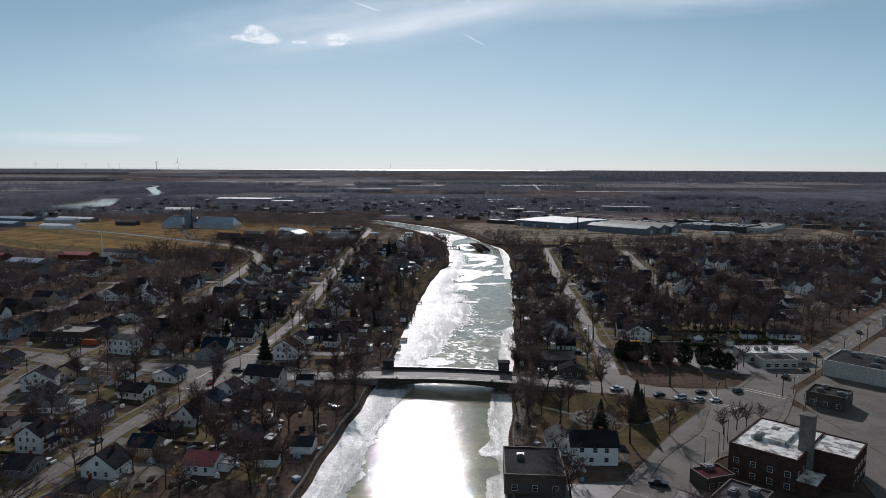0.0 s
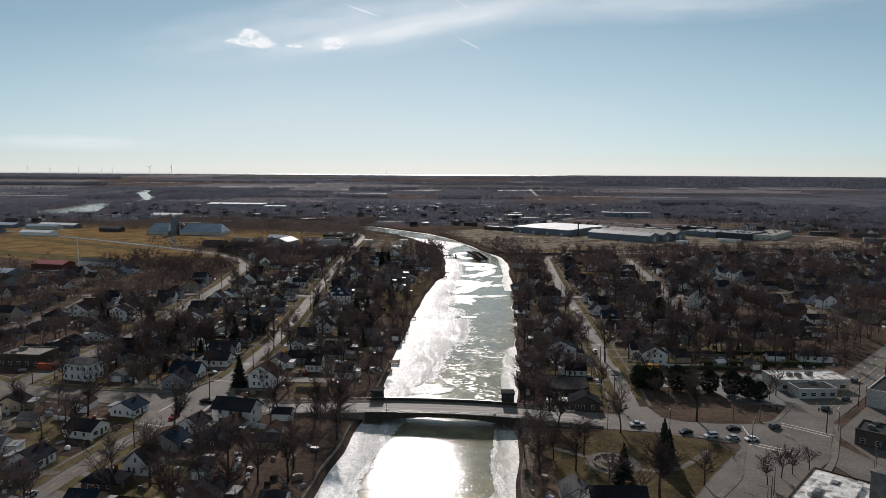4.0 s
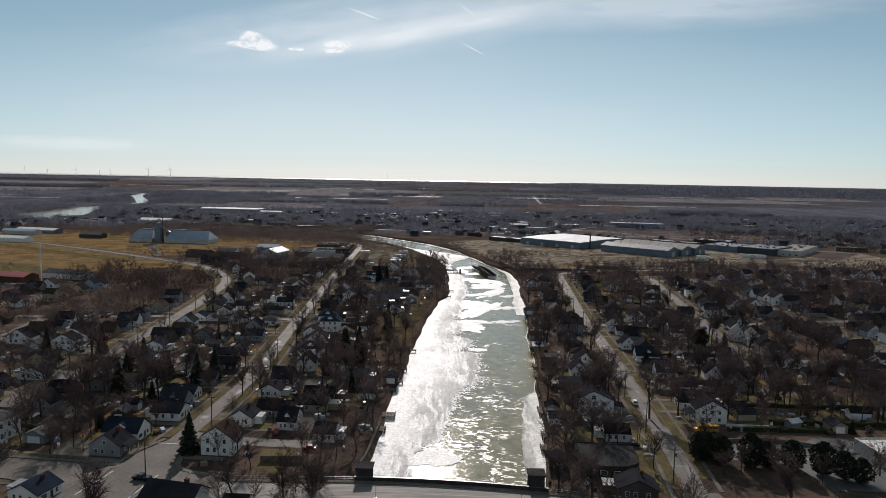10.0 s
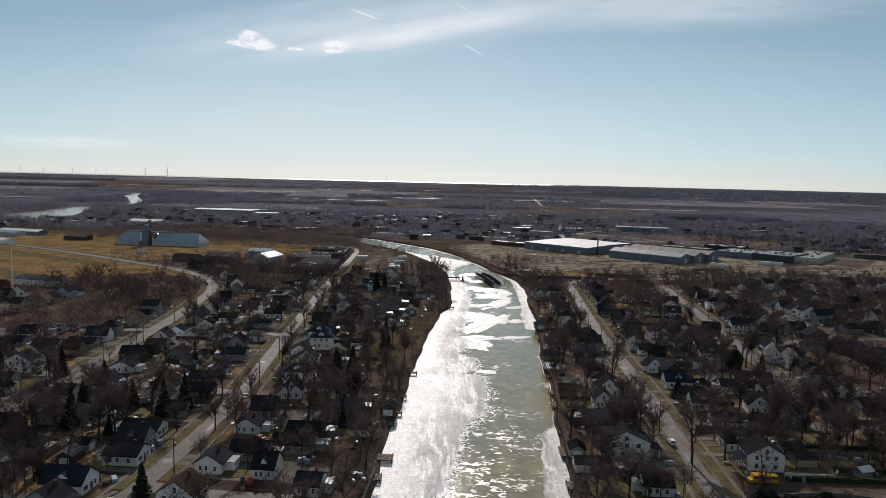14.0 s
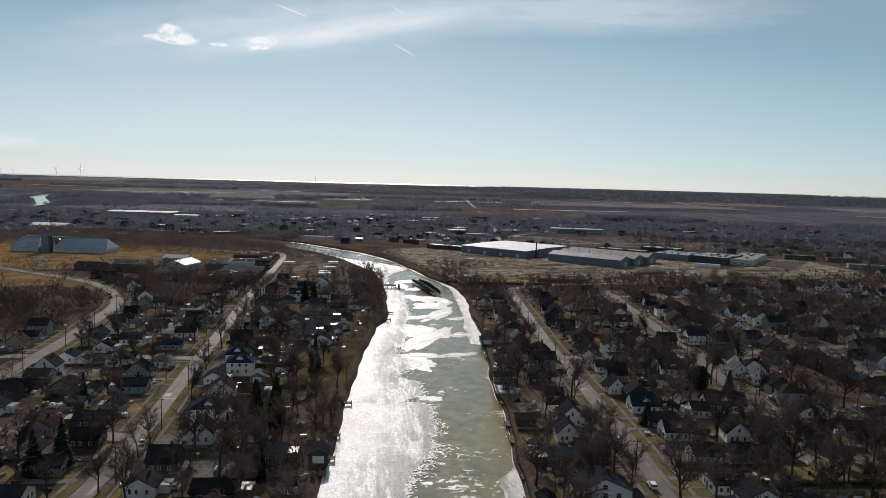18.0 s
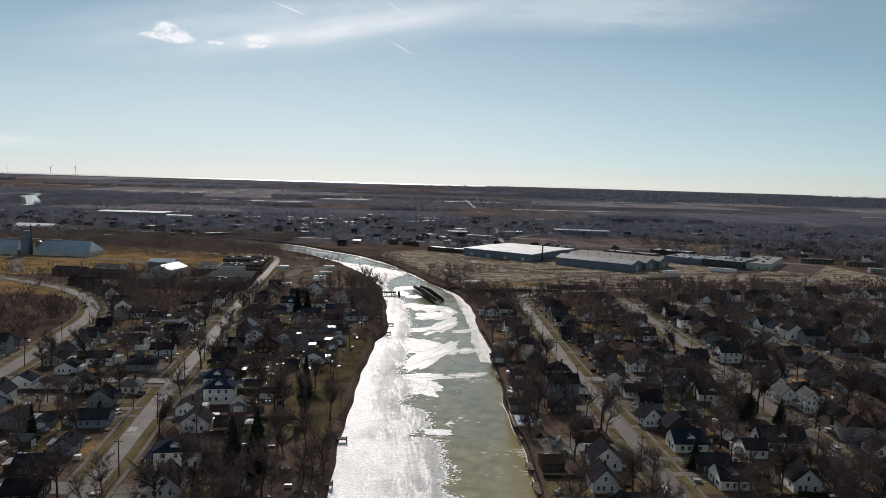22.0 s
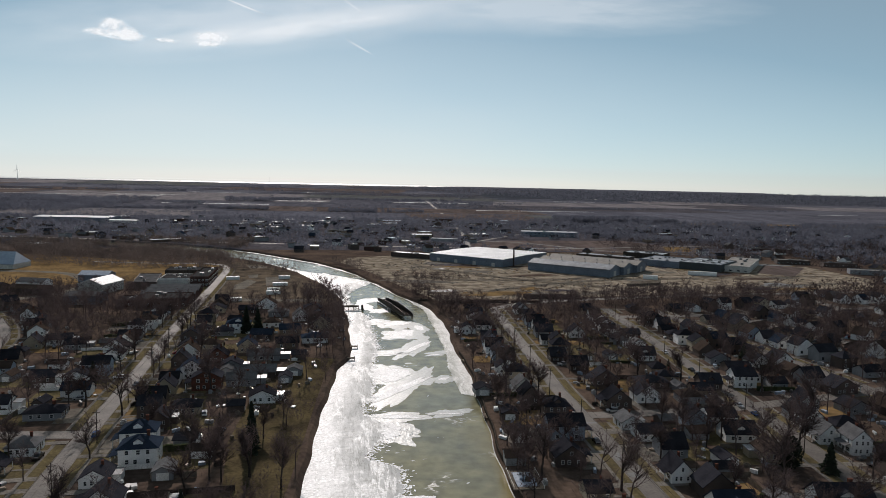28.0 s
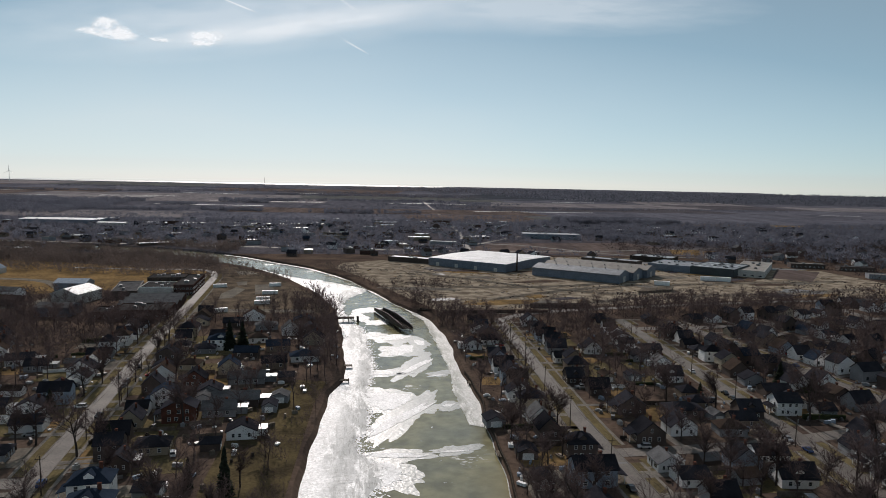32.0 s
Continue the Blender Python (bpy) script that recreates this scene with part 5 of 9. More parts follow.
def place(kind, x, y, w, wall, roof, full=True, rz=None, d=None):
    """Stands one house at its place, its front to the nearest street."""
    q, a, nx, ny = nearest_street(x, y)
    side = 1 if a > x else -1
    key = (kind, side if full else 1, full)
    if key not in VARIANT:
        VARIANT[key] = house_variant(*key)
        h = VARIANT[key]
    else:
        h = copy_thing(VARIANT[key], pose(0, 0, 0))
    turn = math.degrees(math.atan2(ny, nx)) if rz is None else rz
    while turn > 45:
        turn -= 90
    while turn < -45:
        turn += 90
    if abs(turn) > 16 and rz is None:
        turn = 0
    sx, sy = max(0.7, min(1.75, w / W0)), (d or 7.8) / D0
    h.matrix_basis = pose(x, y, 0, 0, 0, turn) @ Matrix.Diagonal((sx, sy, 0.94 + 0.12 * ((x * 7.3 + y * 3.1) % 1), 1))
    for name in ("wall", "dormer", "extension"):
        recolour(h, name, WALLS[wall][0])
    for name in ("roof", "dormer_roof", "porch_roof"):
        recolour(h, name, ROOFS[roof][0])
    tagged(h, f"{WALLS[wall][1]} {SIZE_NAME[kind]} house with a {ROOFS[roof][1]} roof", "house", "houses along the streets")
    HOUSES.append((x, y, max(w, 8.0) / 2))
    return h


def clear(x, y, r):
    return all((x - a) ** 2 + (y - b) ** 2 > (r + c) ** 2 for a, b, c in HOUSES)


place("gf2", -151.6, 233.8, 10.0, "w", "d")
place("sg1", -113.5, 227.4, 9.7, "w", "d")
place("gf1", -109.3, 245.8, 8.7, "w", "u")
place("gf1", -116.8, 205.5, 8.8, "w", "d")
place("sg1", -134.0, 212.1, 10.9, "w", "l")
place("gf1", -114.6, 195.4, 7.5, "d", "d")
place("gf2", -120.4, 182.6, 7.8, "w", "d")
place("sg1", -114.1, 167.0, 6.5, "g", "d")
place("sg1.5", -105.7, 285.4, 10.9, "w", "u")
place("sg1", -99.9, 303.6, 9.7, "w", "d")
place("gf2", -73.4, 277.3, 9.3, "w", "b")
place("sg2", -71.6, 240.0, 13.2, "w", "d")
place("gf1", -71.0, 230.2, 7.0, "g", "b")
place("gf1.5", -84.8, 203.7, 6.9, "w", "d")
place("gf1", -61.4, 187.4, 8.8, "d", "d")
place("gf1", -169.6, 342.8, 10.8, "w", "d")
place("sg1", -173.4, 315.6, 12.7, "g", "d")
place("gf1.5", -209.6, 395.8, 11.4, "w", "d")
place("gf2", -182.3, 385.5, 9.9, "w", "d")
place("gf1", -129.8, 306.4, 8.0, "b", "d")
place("sg1", -103.9, 322.7, 11.6, "w", "d")
place("sg1", -66.2, 309.0, 10.6, "g", "d")
place("gf1", -137.4, 332.0, 10.2, "g", "d")
place("gf2", -182.9, 396.9, 9.6, "w", "d")
place("sg1", -177.8, 367.5, 7.6, "b", "b")
place("sg1", -127.0, 334.2, 10.4, "w", "l")
place("gf1", -139.4, 368.5, 8.6, "w", "u")
place("sg1", -126.6, 350.6, 8.5, "g", "l")
place("sg1.5", -101.9, 313.1, 8.5, "g", "d")
place("gf1", -117.4, 370.6, 7.6, "b", "b")
place("sg1", -105.4, 413.0, 10.1, "u", "d")
place("gf1", -103.9, 391.5, 5.9, "u", "d")
place("sg1.5", -58.6, 298.1, 6.3, "w", "d")
place("sg1", -55.3, 315.5, 12.0, "b", "d")
place("sg1", -54.3, 326.3, 10.8, "d", "d")
place("sg1", -44.9, 289.2, 6.7, "w", "d")
place("hip2", -69.7, 381.1, 11.3, "w", "u")
place("gf1.5", -72.3, 408.5, 8.7, "w", "d")
place("hip2", -75.4, 449.8, 9.9, "w", "u")
place("gf1.5", -67.6, 364.0, 7.4, "w", "d")
place("sg1", -44.3, 348.8, 8.7, "d", "l")
place("gf1.5", 50.6, 378.5, 8.4, "w", "d")
place("sg1", 39.0, 344.6, 8.1, "d", "l")
place("sg1.5", 48.7, 347.7, 8.8, "d", "d")
place("gf2", 42.8, 319.5, 13.7, "w", "d")
place("gf1", 42.9, 304.8, 6.7, "g", "l")
place("sg1.5", 81.1, 391.1, 10.4, "w", "u")
place("gf1.5", 77.6, 413.1, 6.2, "w", "d")
place("gf1", 80.5, 453.7, 7.0, "w", "l")
place("sg1", 115.4, 456.7, 10.0, "w", "d")
place("sg1.5", 111.1, 391.6, 13.9, "w", "d")
place("sg1", 99.7, 386.7, 6.8, "w", "d")
place("gf1.5", 100.8, 363.2, 7.4, "w", "d")
place("sg1", 83.0, 346.7, 8.8, "w", "d")
place("gf1.5", 112.6, 364.2, 7.3, "b", "d")
place("sg1", 108.3, 350.5, 7.1, "g", "l")
place("sg1.5", 79.4, 327.6, 8.6, "w", "d")
place("gf2", 81.3, 314.1, 10.0, "w", "d")
place("gf2", 143.5, 426.4, 6.4, "w", "l")
place("gf2", 142.7, 446.6, 6.0, "w", "d")
place("hip1", -106.7, 447.3, 8.0, "w", "l")
place("hip1", -113.3, 477.8, 11.5, "g", "d")
place("gf1", -118.1, 519.3, 9.8, "w", "d")
place("hip2", -71.8, 437.4, 10.3, "w", "u")
place("gf1", -74.3, 468.4, 6.4, "d", "d")
place("gf2", -66.9, 507.0, 10.7, "r", "d")
place("hip1", -68.6, 479.8, 9.6, "b", "d")
place("gf1", -44.2, 490.3, 9.1, "w", "d")
place("sg1", -54.8, 511.8, 11.0, "g", "l")
place("gf1.5", -70.2, 547.4, 8.6, "r", "d")
place("hip2", -70.5, 608.0, 11.8, "w", "u")
place("sg1", -50.8, 521.5, 17.1, "d", "l")
place("sg1", -50.7, 549.5, 13.8, "g", "l")
place("sg1", -149.9, 583.9, 10.7, "w", "d")
place("gf1.5", -118.0, 564.6, 10.2, "w", "d")
place("sg1", -100.5, 361.4, 8.7, "d", "d")
place("sg1", -61.5, 407.2, 8.6, "b", "b")
place("gf1", -139.8, 472.2, 7.6, "w", "d")
place("sg1.5", 112.1, 439.9, 10.3, "w", "d")
place("sg1.5", 81.9, 365.6, 8.6, "w", "d")
place("sg1.5", 125.2, 359.8, 8.2, "g", "d")
place("gf2", 152.2, 462.2, 5.0, "w", "d")
place("gf1.5", 45.6, 364.6, 6.8, "w", "d")
place("gf1.5", 90.5, 501.9, 10.2, "d", "d")
place("gf1.5", 85.0, 474.9, 9.4, "d", "d")
place("hip1", 109.0, 497.4, 12.5, "d", "d")
place("sg1.5", 132.1, 493.8, 8.6, "d", "d")
place("sg2", 148.0, 495.8, 9.2, "w", "d")
place("gf1.5", 185.2, 525.7, 9.0, "w", "d")
place("gf1.5", 172.1, 523.6, 7.6, "w", "d")
place("gf1", 113.6, 424.4, 8.4, "b", "b")
place("gf1.5", 140.1, 435.7, 7.2, "w", "l")
place("gf1.5", 183.5, 484.4, 11.2, "d", "d")
place("hip2", 58.5, 464.6, 8.7, "d", "d")
place("sg2", 55.6, 446.0, 11.6, "u", "d")
place("gf1.5", 50.4, 426.5, 8.9, "d", "d")
place("gf1.5", 54.1, 493.6, 7.6, "w", "l")
place("gf2", 56.6, 542.9, 8.2, "u", "d")
place("gf1", 51.4, 600.5, 8.5, "w", "d")
place("sg1", 87.8, 572.2, 7.1, "w", "d")
place("sg1.5", 82.8, 539.9, 7.3, "d", "d")
place("gf1.5", 108.4, 587.8, 8.4, "w", "d")
place("sg1", 137.8, 585.0, 9.1, "d", "d")
place("gf1", 131.7, 561.6, 7.9, "w", "l")
place("sg1.5", 124.9, 539.5, 9.5, "w", "d")
place("hip1", 152, 321, 13, "w", "d", True, -4)
place("hip1", 165, 381, 11, "g", "d")
place("hip1", 177, 381, 10, "b", "d")
place("sg1", 146, 367, 12, "g", "d")
place("sg1", 164, 366, 11, "d", "d")
place("gf1.5", -110.5, 432.5, 8.2, "g", "d")
place("sg1", -106.0, 378.0, 9.5, "d", "d")
place("gf1", -150.0, 484.0, 8.6, "b", "d")
place("sg1", -133.0, 487.0, 9.8, "w", "d")
place("gf1.5", -147.5, 437.0, 8.4, "w", "d")
place("sg1", -139.0, 574.0, 9.0, "g", "d")
place("gf2", -75.5, 523.0, 8.8, "w", "u")
place("gf1", -79.0, 424.5, 7.2, "w", "d")
place("sg1", -179.5, 425.0, 12.0, "g", "d")
place("sg1", -192.5, 419.0, 11.0, "w", "d")
place("gf1", -62.0, 533.5, 8.4, "g", "d")
place("gf1", -118.5, 541.0, 8.0, "w", "d")
place("sg1", -131.0, 520.5, 9.0, "d", "d")
place("gf1.5", -125.0, 449.0, 8.2, "w", "d")
place("gf1", -129.5, 412.0, 8.4, "g", "d")
place("sg1", -68.0, 171.0, 8.5, "w", "r")
place("hip1", -73.0, 222.0, 9.0, "d", "d")


# ---- larger buildings ----


def flat_building(name, label, x, y, w, d, h, rz, wall, roof, units=2, win=0, parapet=0.5, bays=0, hw=1.4):
    b = thing(name, label, "building", pose(x, y, 0, 0, 0, rz))
    s = Shape().box(-w / 2, w / 2, -d / 2, d / 2, -0.2, h)
    part("wall", s, wall, b)
    part("roof", Shape().box(-w / 2 + 0.3, w / 2 - 0.3, -d / 2 + 0.3, d / 2 - 0.3, h - 0.05, h + 0.06), roof, b)
    p = parapet
    s = Shape()
    for q in ((-w / 2 - .06, w / 2 + .06, -d / 2 - .06, -d / 2 + .3), (-w / 2 - .06, w / 2 + .06, d / 2 - .3, d / 2 + .06), (-w / 2 - .06, -w / 2 + .3, -d / 2 + .3, d / 2 - .3), (w / 2 - .3, w / 2 + .06, -d / 2 + .3, d / 2 - .3)):
        s.box(*q, h - 0.02, h + p)
    part("parapet", s, wall, b)
    r = random.Random(int(x * 7 + y))
    for i in range(units):
        ux, uy = r.uniform(-0.36, 0.36) * w, r.uniform(-0.36, 0.36) * d
        u, v, z = r.uniform(0.8, 1.6), r.uniform(0.7, 1.2), r.uniform(0.9, 1.5)
        part("roof_unit", Shape().box(ux - u, ux + u, uy - v, uy + v, h + 0.05, h + z).box(ux - u * 0.6, ux + u * 0.6, uy - v * 0.6, uy + v * 0.6, h + z, h + z + 0.2), "steel", b, "grey rooftop ventilation unit")
    floors = max(1, int(h / 3.2))
    wm = window_mesh(hw, 1.5)
    for i in range(win):
        for f in range(floors):
            part("window", wm, None, b, m=facing(0, -w / 2 + (i + 0.5) * w / win, -d / 2, 1.6 + f * 3.1))
    for i in range(bays):
        for f in range(floors):
            for sd in (-1, 1):
                part("window", wm, None, b, m=facing(90 * sd, sd * w / 2, -d / 2 + (i + 0.5) * d / bays, 1.6 + f * 3.1))
    HOUSES.append((x, y, max(w, d) * 0.55))
    return b


def gable_hall(name, label, x, y, w, d, eave, ridge, rz, wall, roof, axis="y", doors=0, vents=0):
    b = thing(name, label, "building", pose(x, y, 0, 0, 0, rz))
    half, length = (w / 2, d) if axis == "y" else (d / 2, w)
    part("wall", Shape().extrude([(-half, -0.2), (half, -0.2), (half, eave), (0, ridge - 0.03), (-half, eave)], axis, -length / 2, length / 2), wall, b)
    s = Shape()
    gable_roof(s, half, eave, ridge, length, axis, 0.3)
    part("roof", s, roof, b)
    for i in range(doors):
        dx = -w / 2 + (i + 0.5) * w / doors
        part("door", Shape().box(dx - 1.8, dx + 1.8, -d / 2 - 0.06, -d / 2 + 0.02, 0, 3.6), "wall_pale", b)
    for i in range(vents):
        c = -length / 2 + (i + 0.5) * length / vents
        v = (0, c, ridge) if axis == "y" else (c, 0, ridge)
        part("roof_vent", Shape().tube(v, (v[0], v[1], ridge + 1.0), 0.5, 0.5, 8), "steel", b)
    HOUSES.append((x, y, max(w, d) * 0.5))
    return b


# brick hall with a pale stub chimney beside the crossroads
hall = flat_building("brick_hall", "two-storey dark brown brick hall with a patchy white flat roof", 84.2, 176.8, 24.5, 16.5, 8.6, 49.0, "brick_brown", "roof_patchy", 3, 6, 0.35, 4)
part("upper_roof", Shape().box(-4.5, 7.5, -3.0, 5.5, 8.6, 9.6), "roof_patchy", hall, "raised white roof section")
part("rear_wing", Shape().box(-1.5, 12.25, -18.3, -8.25, -0.2, 8.3), "brick_brown", hall, "dark brick rear wing")
part("rear_roof", Shape().box(-1.2, 11.95, -18.0, -8.25, 8.3, 8.5), "roof_patchy", hall, "peeling white flat roof")
part("parapet", Shape().box(-1.6, 12.35, -18.4, -18.0, 8.2, 8.8).box(-1.6, -1.2, -18.0, -9.2, 8.2, 8.8).box(11.95, 12.35, -18.0, -8.3, 8.2, 8.8), "brick_brown", hall)
for i in range(4):
    for f in range(2):
        part("window", WIN_WIDE, None, hall, m=facing(0, 0.4 + i * 3.4, -18.3, 1.9 + 3.3 * f))
        part("window", WIN_WIDE, None, hall, m=facing(90, 12.25, -17.0 + i * 2.3, 1.9 + 3.3 * f))
part("canopy_wing", Shape().box(-12.0, -4.6, -12.5, -8.3, 0, 3.8), "brick_brown", hall)
part("canopy_roof", Shape().box(-12.4, -4.6, -12.9, -8.3, 3.8, 4.15), "roof_patchy", hall)
stub = part("chimney", Shape().box(-4.6, -1.55, -9.3, -6.2, 0, 17.6).box(-4.75, -1.4, -9.45, -6.05, 17.6, 18.1), "stone", hall, "tall square pale-rendered chimney tower")
for ax, ay, ah in ((-4.3, -9.0, 3.6), (-1.9, -8.9, 4.4), (-3.1, -6.5, 5.2), (-1.9, -6.6, 3.0)):
    part("antenna", Shape().tube((ax, ay, 18.1), (ax, ay, 18.1 + ah), 0.06, 0.05, 5).box(ax - 0.15, ax + 0.15, ay - 0.1, ay + 0.1, 17.0 + ah, 18.0 + ah), "steel", stub)
flat_building("low_store", "low flat-roofed dark store beside the brick hall", 65.5, 153.5, 14.0, 10.0, 3.6, 49, "siding_brown", "roof_light", 2, 4)
flat_building("low_store", "small shop with a dull dark red flat roof", 63.6, 166.6, 8.5, 6.5, 3.4, 20, "siding_brown", "roof_red_dark", 1, 3)
bow = thing("bow_fronted_hall", "low dark hall with a bowed front and flat roof", "building", pose(38.0, 273.5, 0, 0, 0, -4))
arc = [(-8.5, 7.5), (8.5, 7.5)] + [(8.5 * math.cos(radians(a)), -3.5 + 5.5 * math.sin(radians(a))) for a in range(0, -181, -15)]
s, r2 = Shape(), Shape()
for (xa, ya), (xb, yb) in zip(arc, arc[1:] + arc[:1]):
    s.poly([(xa, ya, -0.2), (xb, yb, -0.2), (xb, yb, 3.9), (xa, ya, 3.9)])
r2.poly([(x, y, 3.6) for x, y in arc][::-1])
part("wall", s, "timber_dark", bow)
part("roof", r2, "roof_tar", bow)
for a in range(-150, -20, 24):
    part("window", WIN_WIDE, None, bow, m=pose(8.52 * math.cos(radians(a)), -3.5 + 5.52 * math.sin(radians(a)), 1.9, 0, 0, a + 90))
HOUSES.append((38, 273.5, 9.5))
sh = thing("garden_shed", "small garden shed with a pale felt roof", "shed", pose(107.6, 309, 0, 0, 0, 20))
part("wall", Shape().box(-2, 2, -1.6, 1.6, 0, 2.1), "siding_grey", sh)
s = Shape()
gable_roof(s, 1.6, 2.1, 3.0, 4.0, "x", 0.2)
part("roof", s, "roof_white", sh)
HOUSES.append((107.6, 309, 3))
s = Shape()
rr = random.Random(3)
for x0, x1, y, tall in ((101, 152, 311.5, 1.5), (86, 118, 304.5, 1.3), (92, 150, 329.5, 1.2), (118, 119.2, 322, 1.4), (134, 135.2, 320, 1.4)):
    x = x0
    while x < x1:
        w = min(rr.uniform(1.6, 3.2), x1 - x)
        s.box(x, x + w - 0.05, y - 0.6, y + 0.6, 0, tall * rr.uniform(0.8, 1.2))
        x += w
single("yard_hedges", s, "hedge", "long dark clipped hedges between the back gardens", "hedge", "stuff")
flat_building("corner_shop", "small flat-roofed brown brick shop with roof units", 125.2, 228.5, 12.0, 10.5, 4.4, -40, "siding_brown", "roof_tar", 3, 3)
flat_building("store_building", "long white-walled store with a dark flat roof", 164.0, 255.0, 44.0, 22.0, 5.8, -44, "wall_pale", "roof_tar", 6, 0)
flat_building("shop_row", "low row of shops with a pale flat roof and wide fascia", 130.5, 284.5, 27.0, 12.0, 3.9, 4, "wall_pale", "roof_patchy", 3, 5, 0.4, 0, 2.4)
flat_building("shop_row", "low shop with a grey fascia beside the car park", 127.5, 273.5, 14.0, 8.0, 3.4, 4, "wall_pale", "roof_tar", 1, 4, 0.4, 0, 2.0)
flat_building("river_workshop", "low dark flat-roofed workshop at the river's edge", 18.5, 168.5, 15.0, 17.0, 4.6, -2, "siding_brown", "roof_tar", 1, 3)
apt = flat_building("apartment_house", "two-storey white rendered apartment house with a low hip roof", -145.3, 283.0, 11.5, 8.0, 6.5, -14, "siding_white", "roof_light", 0, 4, 0.1, 3, 1.0)
s = Shape()
hip_roof(s, 11.5, 8.0, 6.72, 8.0, 0.5)
part("hip_roof", s, "roof_light", apt)
flat_building("school_block", "low pale brick block with a grey flat roof", -179.0, 302.5, 18.0, 12.5, 4.8, -4, "siding_brown", "roof_tan", 2, 5)
flat_building("warehouse", "long low flat-roofed store beside the main road", 232.0, 352.0, 32.0, 20.0, 5.0, 47, "wall_pale", "roof_tar", 3, 0)
flat_building("warehouse", "flat-roofed pale commercial block", 215.0, 300.0, 34.0, 22.0, 5.0, 45, "wall_pale", "roof_patchy", 4, 0)
place("sg2", 36, 181, 12.5, "w", "d")
place("gf1", 28, 190, 7, "w", "l", False)

# warehouses beyond the bend
wh = gable_hall("warehouse", "very large low warehouse with a bright white roof and blue-grey walls", 137, 950, 87, 97, 7.6, 8.4, -42, "wall_metal", "roof_white", "x", 4)
part("flue", Shape().tube((46.5, -32, 0), (46.5, -32, 17), 0.9, 0.7, 10), "steel_rust", wh, "dark free-standing flue stack")
flat_building("loading_annexe", "long low annexe with a white roof", 57, 971, 46, 14, 4.5, -33, "siding_brown", "roof_white", 3)
for k, o in enumerate((0, 1, 2)):
    sh = gable_hall("storage_hall", "long blue-grey metal storage hall with a shallow tan-grey roof" if k else "long blue-grey metal storage hall with a dull grey roof", 196.5 + o * 17.9, 851.4 + o * 18.8, 81 + 6 * o, 26, 7.2, 10.4, -42, "wall_metal", "roof_tan" if k else "roof_metal_dull", "x", 0, 7)
    part("door", Shape().box(40.5 + 3 * o, 40.58 + 3 * o, -3, 3, 0, 5), "wall_pale", sh)
    part("eaves_gutter", Shape().box(-40.5 - 3 * o, 40.5 + 3 * o, -13.5, -13.2, 6.7, 7.0), "steel", sh)
flat_building("factory_block", "sprawling factory wing with a pale blue-grey panelled roof", 322, 915, 44, 48, 6.0, -45, "wall_metal", "roof_metal_dull", 8)
fb = flat_building("factory_block", "dark teal-walled flat-roofed factory block", 352, 887, 40, 56, 7.0, -46, "wall_dark", "roof_metal_dull", 10, 0, 0.5)
for i in range(5):
    for j in range(3):
        part("roof_light", Shape().box(-16 + 7 * i, -12.5 + 7 * i, -24 + 17 * j, -12 + 17 * j, 7.06, 7.3), "roof_flat", fb, "pale roof light")
flat_building("factory_block", "long pale rendered factory wing with a brown flat roof", 391, 893, 27, 92, 6.0, -38, "wall_pale", "roof_tan", 9, 4, 0.4, 9, 3.0)
flat_building("factory_block", "low white-roofed factory building behind the storage halls", 268, 955, 60, 18, 5.5, -42, "siding_brown", "roof_metal_dull", 6)
flat_building("factory_block", "dark low plant building with roof ducts", 330, 985, 46, 26, 5.5, -42, "timber_dark", "roof_flat", 9)
flat_building("office_block", "long two-storey blue-grey block beyond the brown field", 306, 1292, 88, 38, 7.0, -14, "wall_metal", "roof_metal_dull", 6, 14, 0.5, 0, 3.0)
for tx, ty in ((309, 834), (321, 829), (252, 806)):
    flat_building("trailer", "white box trailer parked on the dirt lot", tx, ty, 12.5, 2.6, 3.6, -26, "trim_white", "roof_white", 0, 0, 0.05)
flat_building("school_block", "low brown flat-roofed block beyond the dirt lot", 474, 928, 34, 12, 4.5, -18, "siding_brown", "roof_tan", 2, 8)
flat_building("school_block", "low brown block with a pale roof edge", 512, 904, 34, 12, 4.2, -18, "siding_brown", "roof_light", 2, 8)
flat_building("school_block", "low grey depot beside the dirt lot", 496, 843, 34, 12, 4.2, -25, "siding_grey", "roof_tan", 1, 6)
s = Shape()
s.box(50, 96, 690.0, 690.4, 0, 2.0)
s.box(98, 118, 690.4, 690.8, 0, 1.6)
single("boundary_wall", s, "timber_dark", "long dark timber boundary wall along the dirt lot", "wall", "structure")
# rows of stored pallets on the dirt lot
for i in range(9):
    q = thing("pallet_stack", "long stack of weathered timber pallets", "pallet stack", pose(219 + i * 3.4, 772 + 0.9 * i, 0, 0, 0, -32), "stacks on the dirt lot")
    part("pallet", Shape().box(-1.6, 1.6, -8, 8, 0, 1.9).box(-1.7, 1.7, -8.1, 8.1, 0.9, 1.0), "wood_grey", q)
q = thing("rubble_mound", "long dark mound of timber and rubble behind the houses", "rubble mound", pose(132, 709, 0, 0, 0, -4))
part("mound", Shape().extrude([(-4, 0), (4, 0), (3, 2.2), (0.5, 3.0), (-2.5, 2.4)], "x", -20, 20), "timber_dark", q)

